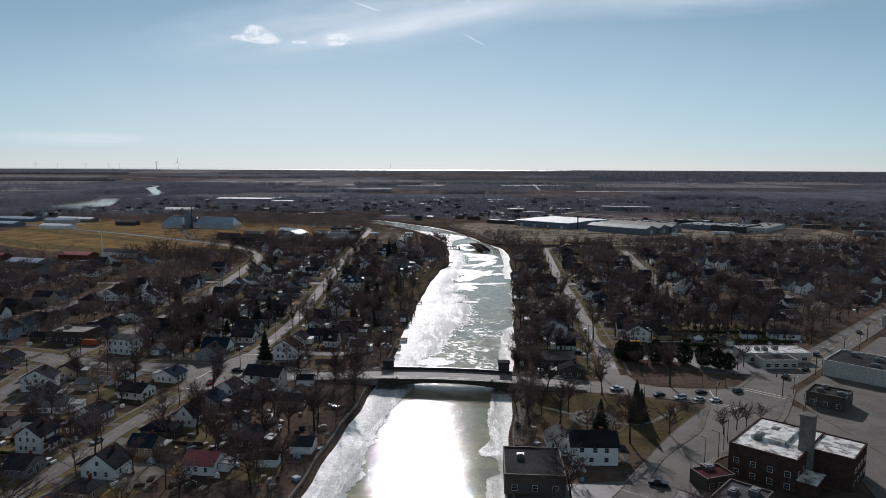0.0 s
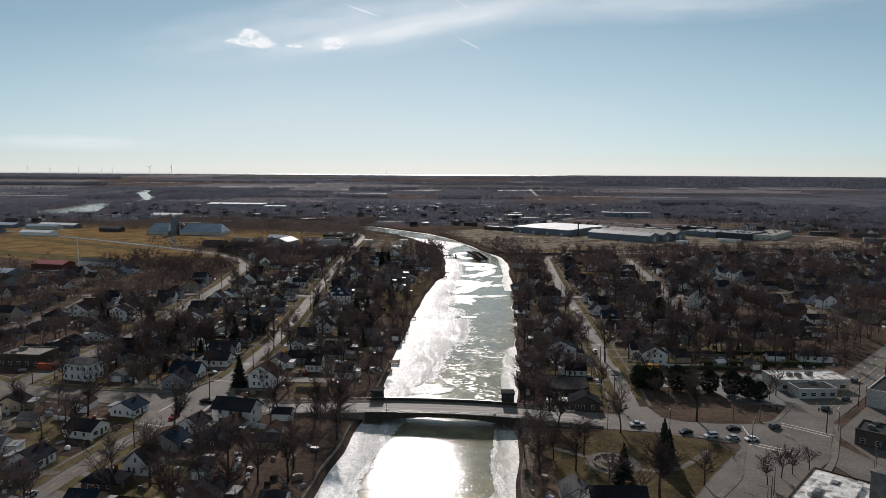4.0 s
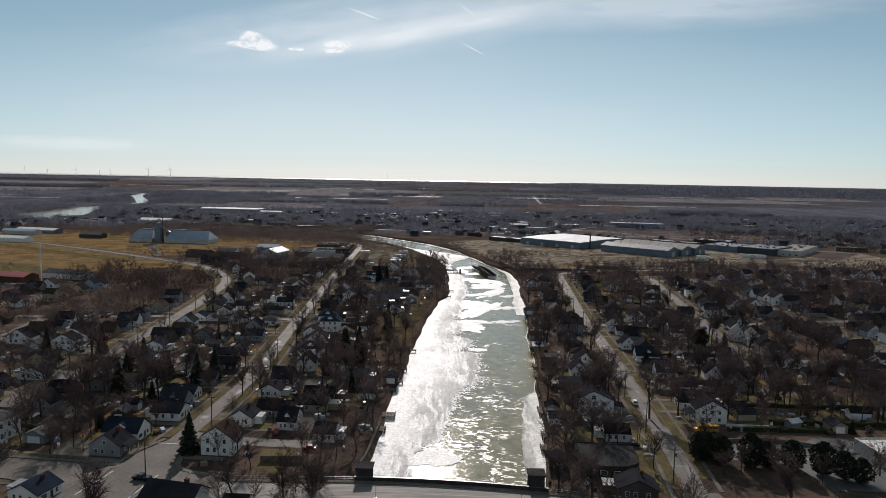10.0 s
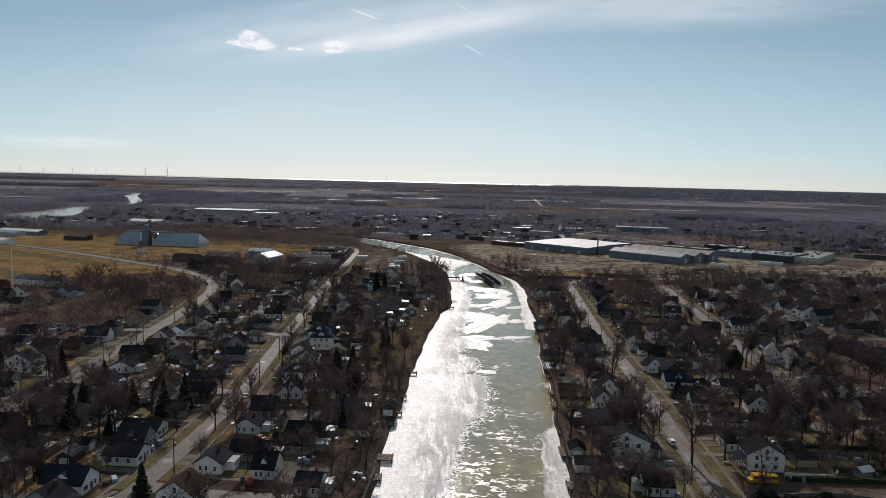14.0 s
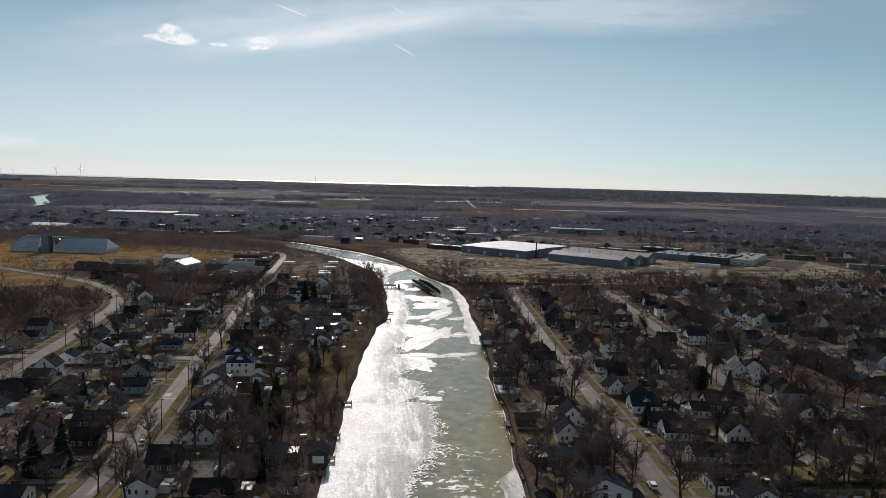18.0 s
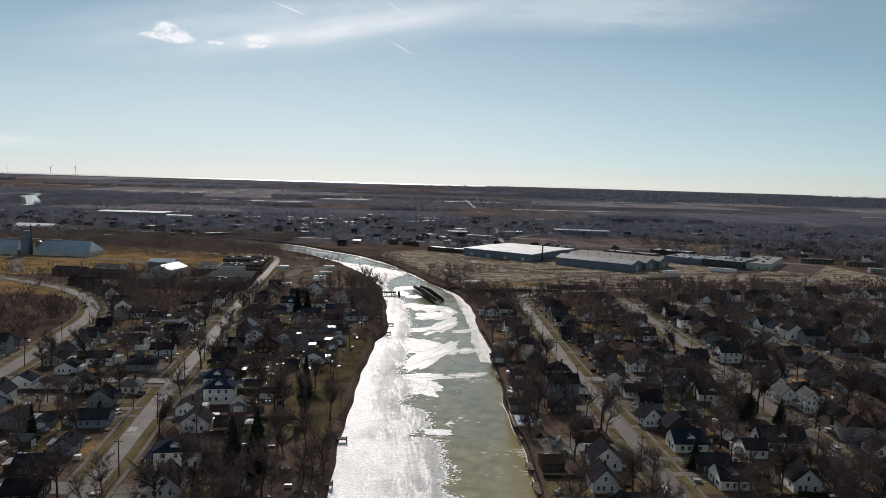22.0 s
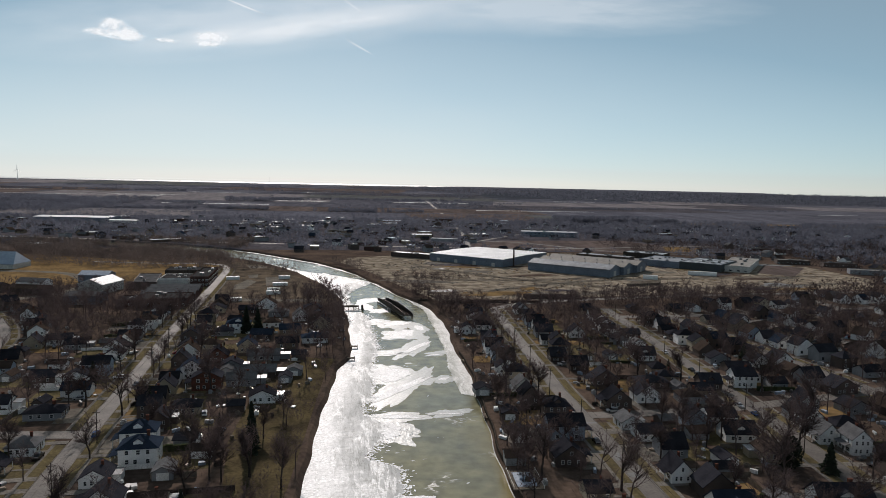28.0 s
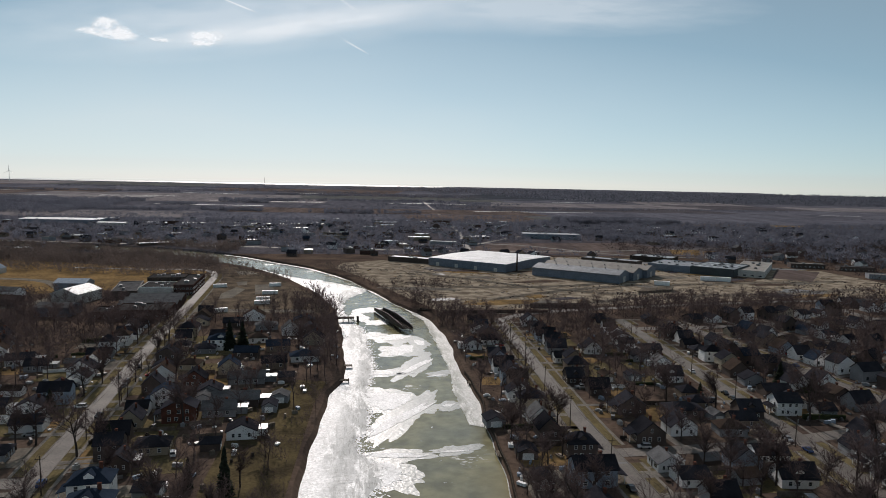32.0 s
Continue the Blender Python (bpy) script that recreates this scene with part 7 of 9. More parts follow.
def dock(x, y, w, d, rz=0.0, material="wood_grey"):
    """A plank deck on piles at the water's edge."""
    b = thing("dock", "weathered grey timber dock on piles at the river's edge", "dock", pose(x, y, 0, 0, 0, rz), "river docks")
    n = max(4, int(w / 0.5))
    plank = Shape().box(-w / n / 2 + 0.02, w / n / 2 - 0.02, -d / 2, d / 2, -0.82, -0.74).mesh("plank", material)
    for i in range(n):
        part("plank", plank, None, b, m=pose(-w / 2 + (i + 0.5) * w / n, 0, 0.01 * (i % 3)))
    part("beam", Shape().box(-w / 2, w / 2, -d / 2 + 0.2, -d / 2 + 0.4, -1.05, -0.83), "timber_dark", b)
    part("beam", Shape().box(-w / 2, w / 2, d / 2 - 0.4, d / 2 - 0.2, -1.05, -0.83), "timber_dark", b)
    for px in (-w / 2 + 0.2, w / 2 - 0.2):
        for py in (-d / 2 + 0.3, d / 2 - 0.3):
            part("post", Shape().tube((px, py, -3.6), (px, py, -0.3), 0.13, 0.12, 6), "timber_dark", b)


for dx, dy, dw, dd in ((-28.6, 313.5, 5.5, 4.5), (-29.6, 341, 3, 3), (-28.4, 352, 4, 2.2), (-28.0, 370, 3.6, 2.0), (-29.2, 300, 3, 4), (-26.0, 402, 3.4, 2), (-12.2, 552.5, 4.5, 2.4), (-10.4, 575, 4.2, 2.6),
                       (24.4, 299, 3.4, 5), (22.8, 288, 3.2, 4.6), (25.4, 322, 2.4, 7), (27.4, 338, 2.6, 3.5), (28.8, 366, 2.2, 7), (29.8, 380, 2.6, 5), (31.6, 402, 3, 2.4), (35.4, 470, 2.4, 5), (37.0, 494, 2.8, 4), (40.2, 545, 2.6, 4), (42.6, 588, 2.6, 4)):
    dock(dx, dy, dw, dd)

# swimming pool with a pale deck beside the river
pl = thing("swimming_pool", "covered rectangular swimming pool with a white deck and railing", "swimming pool", pose(34.6, 415.5, 0, 0, 0, -3))
part("deck", Shape().box(-4.2, 4.2, -6.2, 6.2, 0, 0.25), "wood_grey", pl, "weathered timber pool deck")
part("basin", Shape().box(-2.8, 2.8, -4.6, 4.6, 0.2, 0.3), "roof_metal", pl, "blue-grey pool cover")
for q in (-4.1, 4.1):
    part("railing", Shape().box(q - 0.04, q + 0.04, -6.1, 6.1, 1.0, 1.08).box(q - 0.04, q + 0.04, -6.1, -6.0, 0.25, 1.0).box(q - 0.04, q + 0.04, 6.0, 6.1, 0.25, 1.0), "trim_white", pl)

# ring of paving and a low monument in the riverside park
pk = thing("park_terrace", "round stone-paved park terrace with low seating walls", "terrace", pose(42, 212, 0))
s = Shape()
for i in range(24):
    a, c2 = 2 * math.pi * i / 24, 2 * math.pi * (i + 0.94) / 24
    s.poly([(3.2 * math.cos(a), 3.2 * math.sin(a), 0.05), (7.5 * math.cos(a), 7.5 * math.sin(a), 0.05), (7.5 * math.cos(c2), 7.5 * math.sin(c2), 0.05), (3.2 * math.cos(c2), 3.2 * math.sin(c2), 0.05)])
part("paving", s, "concrete", pk)
wallm = Shape()
wallm.box(-0.9, 0.9, -0.22, 0.22, 0, 0.55)
wallm = wallm.mesh("seat_wall", "stone")
for i in range(14):
    a = 2 * math.pi * i / 14
    part("seat_wall", wallm, None, pk, m=pose(5.2 * math.cos(a), 5.2 * math.sin(a), 0.05, 0, 0, math.degrees(a) + 90))
part("monument", Shape().tube((0, 0, 0.05), (0, 0, 0.6), 1.2, 1.1, 8).tube((0, 0, 0.6), (0, 0, 3.4), 0.45, 0.3, 8), "stone", pk)
path = Shape()
ribbon(path, smooth_line([(27, 222), (36, 216), (50, 208), (60, 210), (72, 222)], 2.0), -0.9, 0.9, 0.04)
single("park_path", path, "concrete", "curving pale path through the park", "path", "structure")


# ---- back-yard fences ----
PANEL = {}


def fence(x, y, n, rz, material, tone):
    f = thing("fence", f"{tone} board fence between back yards", "fence", pose(x, y, 0, 0, 0, rz), "back-yard fences")
    if material not in PANEL:
        s = Shape()
        prof = [(0, 0.05)]
        for i in range(12):
            h = 1.75 + 0.03 * (i % 2)
            prof += [(i * 0.25 + 0.005, h), (i * 0.25 + 0.23, h), (i * 0.25 + 0.24, 1.62)]
        prof += [(3.0, 1.62), (3.0, 0.05)]
        s.extrude(prof[::-1], "y", -0.03, 0.03)
        PANEL[material] = s.mesh("panel", material)
    for i in range(n):
        part("panel", PANEL[material], None, f, m=pose(i * 3.0, 0, 0))


for fx, fy, fn, fr in ((64, 343.8, 3, -12), (72, 342, 5, -4), (98, 322, 6, 2), (-112, 289, 4, 4), (-122, 300, 3, 90), (-76, 300, 3, 90), (-60, 270, 4, 3), (84, 412, 5, -3), (96, 396, 4, 90), (78, 330, 4, 0), (30, 436, 3, -6),
                       (-66, 425, 4, 2), (-126, 420, 5, 3), (-124, 470, 4, 88), (104, 450, 4, 0), (-62, 488, 4, 3), (90, 300, 7, 0), (106, 372, 4, 85)):
    if free_ground(fx, fy, 0.5):
        fence(fx, fy, fn, fr, *(("wood_grey", "weathered grey") if (fx + fy) % 2 < 1.2 else ("trim_white", "white painted")))


# ---- small clutter of the back yards ----


def yard_clutter():
    """Crates, wood piles, bins, tarpaulins and play things too small to pick apart."""
    rnd = random.Random(55)
    s = Shape()
    made = 0
    for _ in range(12000):
        y = rnd.uniform(140, 640)
        x = rnd.uniform(max(-230, -0.62 * (y + 60)), min(260, 0.7 * (y + 60)))
        if made > 1500 or not free_ground(x, y, 5.2) or not clear(x, y, 0.6) or not any((x - a) ** 2 + (y - b) ** 2 < 15 ** 2 for a, b, _ in HOUSES):
            continue
        made += 1
        k = rnd.randrange(8)
        a, w, d, h = rnd.uniform(0, 3.14), rnd.uniform(0.3, 1.4), rnd.uniform(0.25, 0.8), rnd.uniform(0.4, 1.3)
        n = len(s.v)
        s.box(-w, w, -d, d, -0.05, h, k)
        if rnd.random() < 0.5:
            s.box(-w * 0.5, w * 0.6, -d * 0.8, d * 0.5, h, h + rnd.uniform(0.1, 0.4), k)
        c, q = math.cos(a), math.sin(a)
        s.v[n:] = [(x + c * u - q * v, y + q * u + c * v, z) for u, v, z in s.v[n:]]
    return single("yard_clutter", s, ("wood_grey", "siding_grey", "steel", "roof_metal", "timber_dark", "siding_tan", "trim_white", "roof_flat"), "scattered crates, wood piles and bins in the back yards", "clutter", "stuff")


yard_clutter()

# ---- trees ----
CAR_LOW = [(-2.3, 0.3), (2.3, 0.3), (2.3, 0.75), (1.2, 0.92), (-1.6, 0.95), (-2.3, 0.88)]
CAR_LOTS = ((-330, 542, 2.9, 1.0, 13, 2), (-232, 452, 2.9, -0.4, 11, 3))


def bare_tree(seed, height, spread, twigs, column=False, girth=0.024):
    """A leafless tree: tapered trunk and limbs in one shape, fine branches and twigs in another."""
    r = random.Random(seed)
    trunk, crown = Shape(), Shape()
    tips = []

    def sliver(p, e, length, half):
        n = e.orthogonal().normalized()
        n = (n * math.cos(6.28 * r.random()) + e.cross(n) * math.sin(6.28 * r.random())).normalized() * half
        crown.poly([p - n, p + n, p + e * length])

    def grow(p, d, length, rad, level):
        steps = 3 if level < 2 else 2
        for i in range(steps):
            q = p + d * (length / steps)
            r1 = rad * (1 - 0.55 * (i + 1) / steps)
            r0 = rad * (1 - 0.55 * i / steps)
            (trunk if level < 2 else crown).tube(p, q, r0, r1, 5 if level == 0 else 3, caps=False)
            d = (d + Vector((r.gauss(0, 0.13), r.gauss(0, 0.13), 0.05 + r.gauss(0, 0.05)))).normalized()
            if level < 2 and (level > 0 or i >= 1):
                for k in range(3 if level else 4):
                    a = r.uniform(0, 2 * math.pi)
                    lean = r.uniform(0.45, 1.05) * (0.35 if column else 1.0)
                    side = Vector((math.cos(a), math.sin(a), 0))
                    e = (d * math.cos(lean) + side * math.sin(lean) + Vector((0, 0, 0.1))).normalized()
                    grow(q if k else p.lerp(q, 0.5), e, length * r.uniform(0.48, 0.74) * (spread if level == 0 else 1), r1 * 0.6, level + 1)
            if level >= 1:
                tips.append((p, q, d))
            p = q

    grow(Vector((0, 0, -0.2)), Vector((r.gauss(0, 0.03), r.gauss(0, 0.03), 1)).normalized(), height * 0.62, height * girth, 0)
    for k in range(twigs):
        a, b, d = r.choice(tips)
        p = a.lerp(b, r.random())
        e = (d + Vector((r.gauss(0, 0.75), r.gauss(0, 0.75), r.gauss(0.1, 0.45)))).normalized()
        sliver(p, e, r.uniform(0.9, 2.6) * height / 14, r.uniform(0.032, 0.075))
    return trunk, crown


def spruce(seed, height, wide):
    """An evergreen: a trunk and many drooping sprays in uneven tiers."""
    r = random.Random(seed)
    trunk, crown = Shape(), Shape()
    trunk.tube((0, 0, -0.2), (0, 0, height * 0.9), height * 0.02, 0.03, 6)
    n = int(height * 84)
    for i in range(n):
        f = (i + r.random()) / n
        z = height * (0.06 + 0.94 * f)
        reach = wide * (1 - f) ** 0.85 * r.uniform(0.3, 1.12) * (0.82 + 0.5 * noise.noise((math.sin(7 * f) * 2, f * 9, seed))) + 0.2
        a = r.uniform(0, 2 * math.pi)
        c, s = math.cos(a), math.sin(a)
        h = reach * r.uniform(0.14, 0.34) + 0.1
        p0 = Vector((0, 0, z))
        tip = Vector((c * reach, s * reach, z - reach * r.uniform(-0.1, 0.6)))
        mid = p0.lerp(tip, 0.6)
        crown.poly([p0, mid + Vector((-s * h, c * h, -0.1)), tip]).poly([p0, tip, mid + Vector((s * h, -c * h, -0.1))])
        if i % 2:
            crown.poly([mid, tip + Vector((0, 0, -0.35)), mid + Vector((0, 0, -0.7))])
    return trunk, crown


def pine(seed, height, wide):
    """A broad dark pine: bare lower trunk and an uneven rounded crown of needle tufts."""
    r = random.Random(seed)
    trunk, crown = Shape(), Shape()
    trunk.tube((0, 0, -0.2), (0, 0, height * 0.85), height * 0.022, 0.05, 6)
    for i in range(1000):
        f = r.random()
        z = height * (0.07 + 0.93 * f)
        reach = wide * math.sin(math.pi * (0.12 + 0.84 * f)) ** 0.7 * math.sqrt(r.random()) * (0.85 + 0.3 * noise.noise((f * 4, seed, 0)))
        a = r.uniform(0, 2 * math.pi)
        c = Vector((math.cos(a) * reach, math.sin(a) * reach, z))
        for k in range(2):
            u = Vector((r.gauss(0, 1), r.gauss(0, 1), r.gauss(0, 0.5))).normalized() * r.uniform(0.3, 0.6)
            w = Vector((r.gauss(0, 1), r.gauss(0, 1), r.gauss(0.4, 0.6))).normalized() * r.uniform(0.4, 0.8)
            crown.poly([c - u, c + u, c + w])
    for i in range(14):
        f = r.uniform(0.2, 0.9)
        a = r.uniform(0, 6.28)
        trunk.tube((0, 0, height * f), (math.cos(a) * wide * 0.7, math.sin(a) * wide * 0.7, height * f + 0.6), 0.07, 0.02, 3, caps=False)
    return trunk, crown


def bush(seed):
    r = random.Random(seed)
    trunk, crown = Shape(), Shape()
    trunk.tube((0, 0, -0.1), (0, 0, 1.0), 0.07, 0.04, 5)
    for i in range(150):
        a, f = r.uniform(0, 6.283), r.random()
        p = Vector((math.cos(a) * f * 0.9, math.sin(a) * f * 0.9, r.uniform(0.1, 1.7)))
        e = Vector((r.gauss(0, 1), r.gauss(0, 1), r.gauss(0.6, 0.6))).normalized()
        n = e.orthogonal().normalized() * 0.12
        crown.poly([p - n, p + n, p + e * 0.6])
    return trunk, crown


TREES = {}
TREE_POS = []


def tree_base(kind):
    if kind.startswith("bare"):
        k = int(kind[4:])
        h, spread, tw, col = ((15, 0.85, 1050, 0), (13, 1.0, 980, 0), (17, 0.75, 1150, 0), (11, 1.05, 910, 0), (14, 0.9, 1050, 0), (9, 1.1, 750, 0), (16, 0.6, 980, 1), (19, 0.9, 1300, 0))[k]
        t, c = bare_tree(40 + k, h, spread, tw, col)
        ob = thing("tree", "leafless tree with dark bark and a dense crown of bare twigs", "tree", None, "bare trees")
        part("trunk", t, "bark", ob)
        part("crown", c, "twig", ob)
    elif kind.startswith("spruce"):
        k = int(kind[6:])
        h, w = ((13, 4.2), (10, 3.6), (16, 4.6), (11, 2.3))[k]
        t, c = spruce(70 + k, h, w)
        ob = thing("spruce", "dark green spruce with drooping branches", "tree", None, "evergreens")
        part("trunk", t, "bark", ob)
        part("crown", c, "needles", ob)
    elif kind.startswith("pine"):
        t, c = pine(80 + int(kind[4:]), 9.0, 4.4)
        ob = thing("pine", "broad dark green pine with a rounded crown", "tree", None, "evergreens")
        part("trunk", t, "bark", ob)
        part("crown", c, "needles", ob)
    else:
        t, c = bush(90)
        ob = thing("bush", "low bare garden bush", "bush", None, "garden bushes")
        part("trunk", t, "bark", ob)
        part("crown", c, "twig", ob)
    return ob


def plant(kind, x, y, scale=1.0, turn=0.0, label=""):
    if kind not in TREES:
        ob = TREES[kind] = tree_base(kind)
    else:
        ob = copy_thing(TREES[kind], pose(0, 0, 0))
    ob.matrix_basis = pose(x, y, 0, 0, 0, turn) @ Matrix.Diagonal((scale, scale, scale * (0.93 + 0.14 * ((x * 3.7 + y) % 1)), 1))
    if label:
        tagged(ob, label)
    TREE_POS.append((x, y))
    return ob


BIG = "broad old leafless shade tree standing by the road"
for kind, x, y, sc in (("bare3", 49.5, 234.7, 1.15), ("bare0", 49.3, 192.5, 1.0), ("bare5", 62.7, 199.4, 1.1), ("bare2", -78.8, 193.7, 0.95), ("bare4", -91.8, 199.9, 0.8), ("bare5", -113.5, 216.4, 1.0), ("bare1", -100.6, 176.8, 1.0),
                       ("bare7", 61.3, 313.8, 0.95), ("bare2", 122.1, 423.2, 1.05), ("bare0", 104.1, 336.2, 0.9), ("bare4", -83.7, 328.2, 0.8), ("bare1", -82.5, 361.5, 0.85), ("bare2", 58.7, 406.3, 1.0), ("bare7", 122.9, 429.5, 0.9),
                       ("bare0", -50.4, 423.2, 0.9), ("bare6", -40.0, 424.2, 1.0), ("bare7", -77.6, 546.7, 0.9), ("bare3", -84.0, 476.9, 1.2), ("bare1", -60, 246, 1.0), ("bare5", 70, 270, 0.8), ("bare3", 75.5, 272, 0.7), ("bare5", 85, 272.5, 0.9), ("bare1", 86.5, 279, 0.7), ("bare5", 95, 266, 0.8), ("bare3", 106.5, 276, 0.75), ("bare5", 71, 288, 0.9), ("bare5", 110, 268, 0.8), ("bare1", 114, 272, 0.7), ("bare5", 84.5, 204.0, 0.85), ("bare3", 79.0, 200.0, 0.7), ("bare5", 88.5, 206.5, 0.75), ("bare5", 94.5, 209.5, 0.7), ("bare4", -46.5, 243.0, 0.9),
                       ("bare3", -120, 269.5, 0.9), ("bare3", -148, 273.5, 1.0), ("bare0", -62, 203, 1.0), ("bare1", -52, 196, 1.0), ("bare4", -45, 205, 0.95), ("bare1", -56, 182, 1.1), ("bare3", 26, 214, 0.8), ("bare4", 31, 207, 0.9), ("bare1", 21, 205, 0.95), ("bare0", 23, 223, 0.8), ("bare4", 35, 217, 0.75), ("bare3", 18, 214, 0.9)):
    plant(kind, x, y, sc, (x * 37 + y * 11) % 360, BIG)
for kind, x, y, sc in (("spruce0", -82.0, 274.6, 1.0), ("spruce2", 55.4, 210.6, 0.85), ("spruce1", 42.2, 200.7, 1.0), ("spruce1", 57.4, 212.5, 0.95), ("spruce0", -130.9, 351.3, 1.1), ("spruce2", -99.6, 344, 0.9), ("spruce0", -105, 339.8, 1.0), ("spruce0", -163.3, 380.2, 0.9),
                       ("spruce1", -129.2, 327, 1.2), ("spruce0", -175.4, 360.3, 0.9), ("spruce1", 76.9, 376.6, 0.9), ("spruce1", 124, 412, 0.9), ("spruce0", -80.1, 477, 0.8), ("spruce3", -41.8, 441.8, 1.5),
                       ("spruce1", 171.6, 532.5, 0.9), ("spruce1", 176.1, 517.6, 0.9), ("spruce2", -132.4, 339.9, 0.8), ("spruce3", -58, 355, 1.1), ("spruce2", -52.5, 372, 1.0), ("spruce2", -48, 376, 0.95), ("spruce0", -55, 381, 1.1), ("spruce2", -49, 386, 0.9),
                       ("pine0", 66.5, 279.6, 0.9), ("pine1", 72, 277.7, 0.95), ("pine0", 79.7, 276, 1.0), ("pine1", 84.5, 276.5, 0.85), ("pine0", 69.5, 282, 0.8), ("pine1", 106, 267, 0.8), ("pine1", 91, 274.7, 0.95), ("pine0", 98, 272, 1.0), ("pine1", 102.6, 269.5, 0.9), ("pine0", 114, 416, 1.0), ("spruce3", -118, 400, 1.0), ("spruce2", -66, 604, 0.9), ("spruce0", -61, 611, 1.0)):
    plant(kind, x, y, sc, (x * 53 + y * 17) % 360)

rr = random.Random(63)
for side in (-1, 1):
    due = 300.0
    for x, y, nx, ny in LINES["street_a"]:
        if y > due and y < 690:
            due = y + rr.uniform(10, 19)
            if rr.random() < (0.22 if y < 460 else 0.5) and not at_junction(x, y):
                o = side * rr.uniform(5.0, 8.4)
                if clear(x + nx * o, y + ny * o, 0.2):
                    plant("bare%d" % rr.choice((0, 2, 4, 7, 1)), x + nx * o, y + ny * o, rr.uniform(0.75, 1.05), rr.uniform(0, 360), BIG)
LINE_D = [(x, y) for x, y, _, _ in LINES["street_d"] if y < 600]
rnd = random.Random(17)
made = tries = bushes = 0
JOINED = []
while made + len(JOINED) < 1480 and tries < 26000:
    tries += 1
    y = 125 + 600 * rnd.random() ** 0.9
    x = rnd.uniform(max(-330, -0.62 * (y + 60) - 30), min(340, 0.72 * (y + 60) + 20))
    if not free_ground(x, y, 2.6 if rnd.random() < 0.2 else 5.8) or (395 < y < 555 and left_bank(y) - 26 < x < left_bank(y) and rnd.random() < 0.8) or not clear(x, y, 0.6) or (y < 268 and rnd.random() < 0.58) or (-330 < x < -200 and y > 470):
        continue
    near_bank = min(abs(x - left_bank(y)), abs(x - right_bank(y))) < 26
    if any((x - a) ** 2 + (y - b) ** 2 < (9 if near_bank else 16) for a, b in TREE_POS):
        continue
    if -100 < x < left_bank(y) - 24 and 545 < y < 690 and rnd.random() < 0.65:
        continue
    if -180 < x < -58 and 370 < y < 620 and rnd.random() < 0.55:
        continue
    if any(0 < a - x < 15 and abs(b - y) < 5 for a, b in LINE_D):
        continue
    roll = rnd.random()
    if roll < 0.014 and y < 560 and not (0 < x < 70 and y < 265):
        plant("spruce%d" % rnd.randint(0, 3), x, y, rnd.uniform(0.4, 0.85), rnd.uniform(0, 360))
    elif roll < 0.10 and bushes < 45:
        plant("bush0", x, y, rnd.uniform(0.8, 1.6), rnd.uniform(0, 360))
        bushes += 1
    elif made < 265 and y < 520 and -170 < x < 160:
        plant("bare%d" % rnd.choice((0, 1, 2, 3, 4, 5, 7)), x, y, rnd.uniform(0.6, 1.05), rnd.uniform(0, 360))
        made += 1
    else:
        JOINED.append((x, y, rnd.uniform(0.6, 1.05), rnd.uniform(0, 6.28)))
        TREE_POS.append((x, y))


def joined_trees(name, label, spots):
    """The remaining bare trees of the back yards: whole small trees gathered in one mesh."""
    made = []
    for k in range(5):
        t, c = bare_tree(140 + k, (13, 15, 11, 16, 12)[k], 0.95, 330, girth=0.017)
        tris = []
        keep = [f for i, f in enumerate(c.f) if len(f) == 3 or i % 4 == 0]
        for sh, faces in ((t, t.f), (c, keep)):
            for f in faces:
                for i in range(1, len(f) - 1):
                    tris.append([sh.v[f[0]], sh.v[f[i]], sh.v[f[i + 1]]])
        made.append(np.array(tris))
    out = []
    for i, (x, y, sc, a) in enumerate(spots):
        v = made[i % 5] * sc
        c, s = math.cos(a), math.sin(a)
        out.append(np.stack([v[..., 0] * c - v[..., 1] * s + x, v[..., 0] * s + v[..., 1] * c + y, v[..., 2]], -1).reshape(-1, 3))
    v = np.concatenate(out)
    me = bpy.data.meshes.new(name)
    me.from_pydata(v.tolist(), [], np.arange(len(v)).reshape(-1, 3).tolist())
    me.materials.append(MATS["twig"])
    return tagged(new(name, me), label, "trees", "", "stuff")


joined_trees("yard_trees", "bare brown trees crowding the back yards of the town", JOINED)


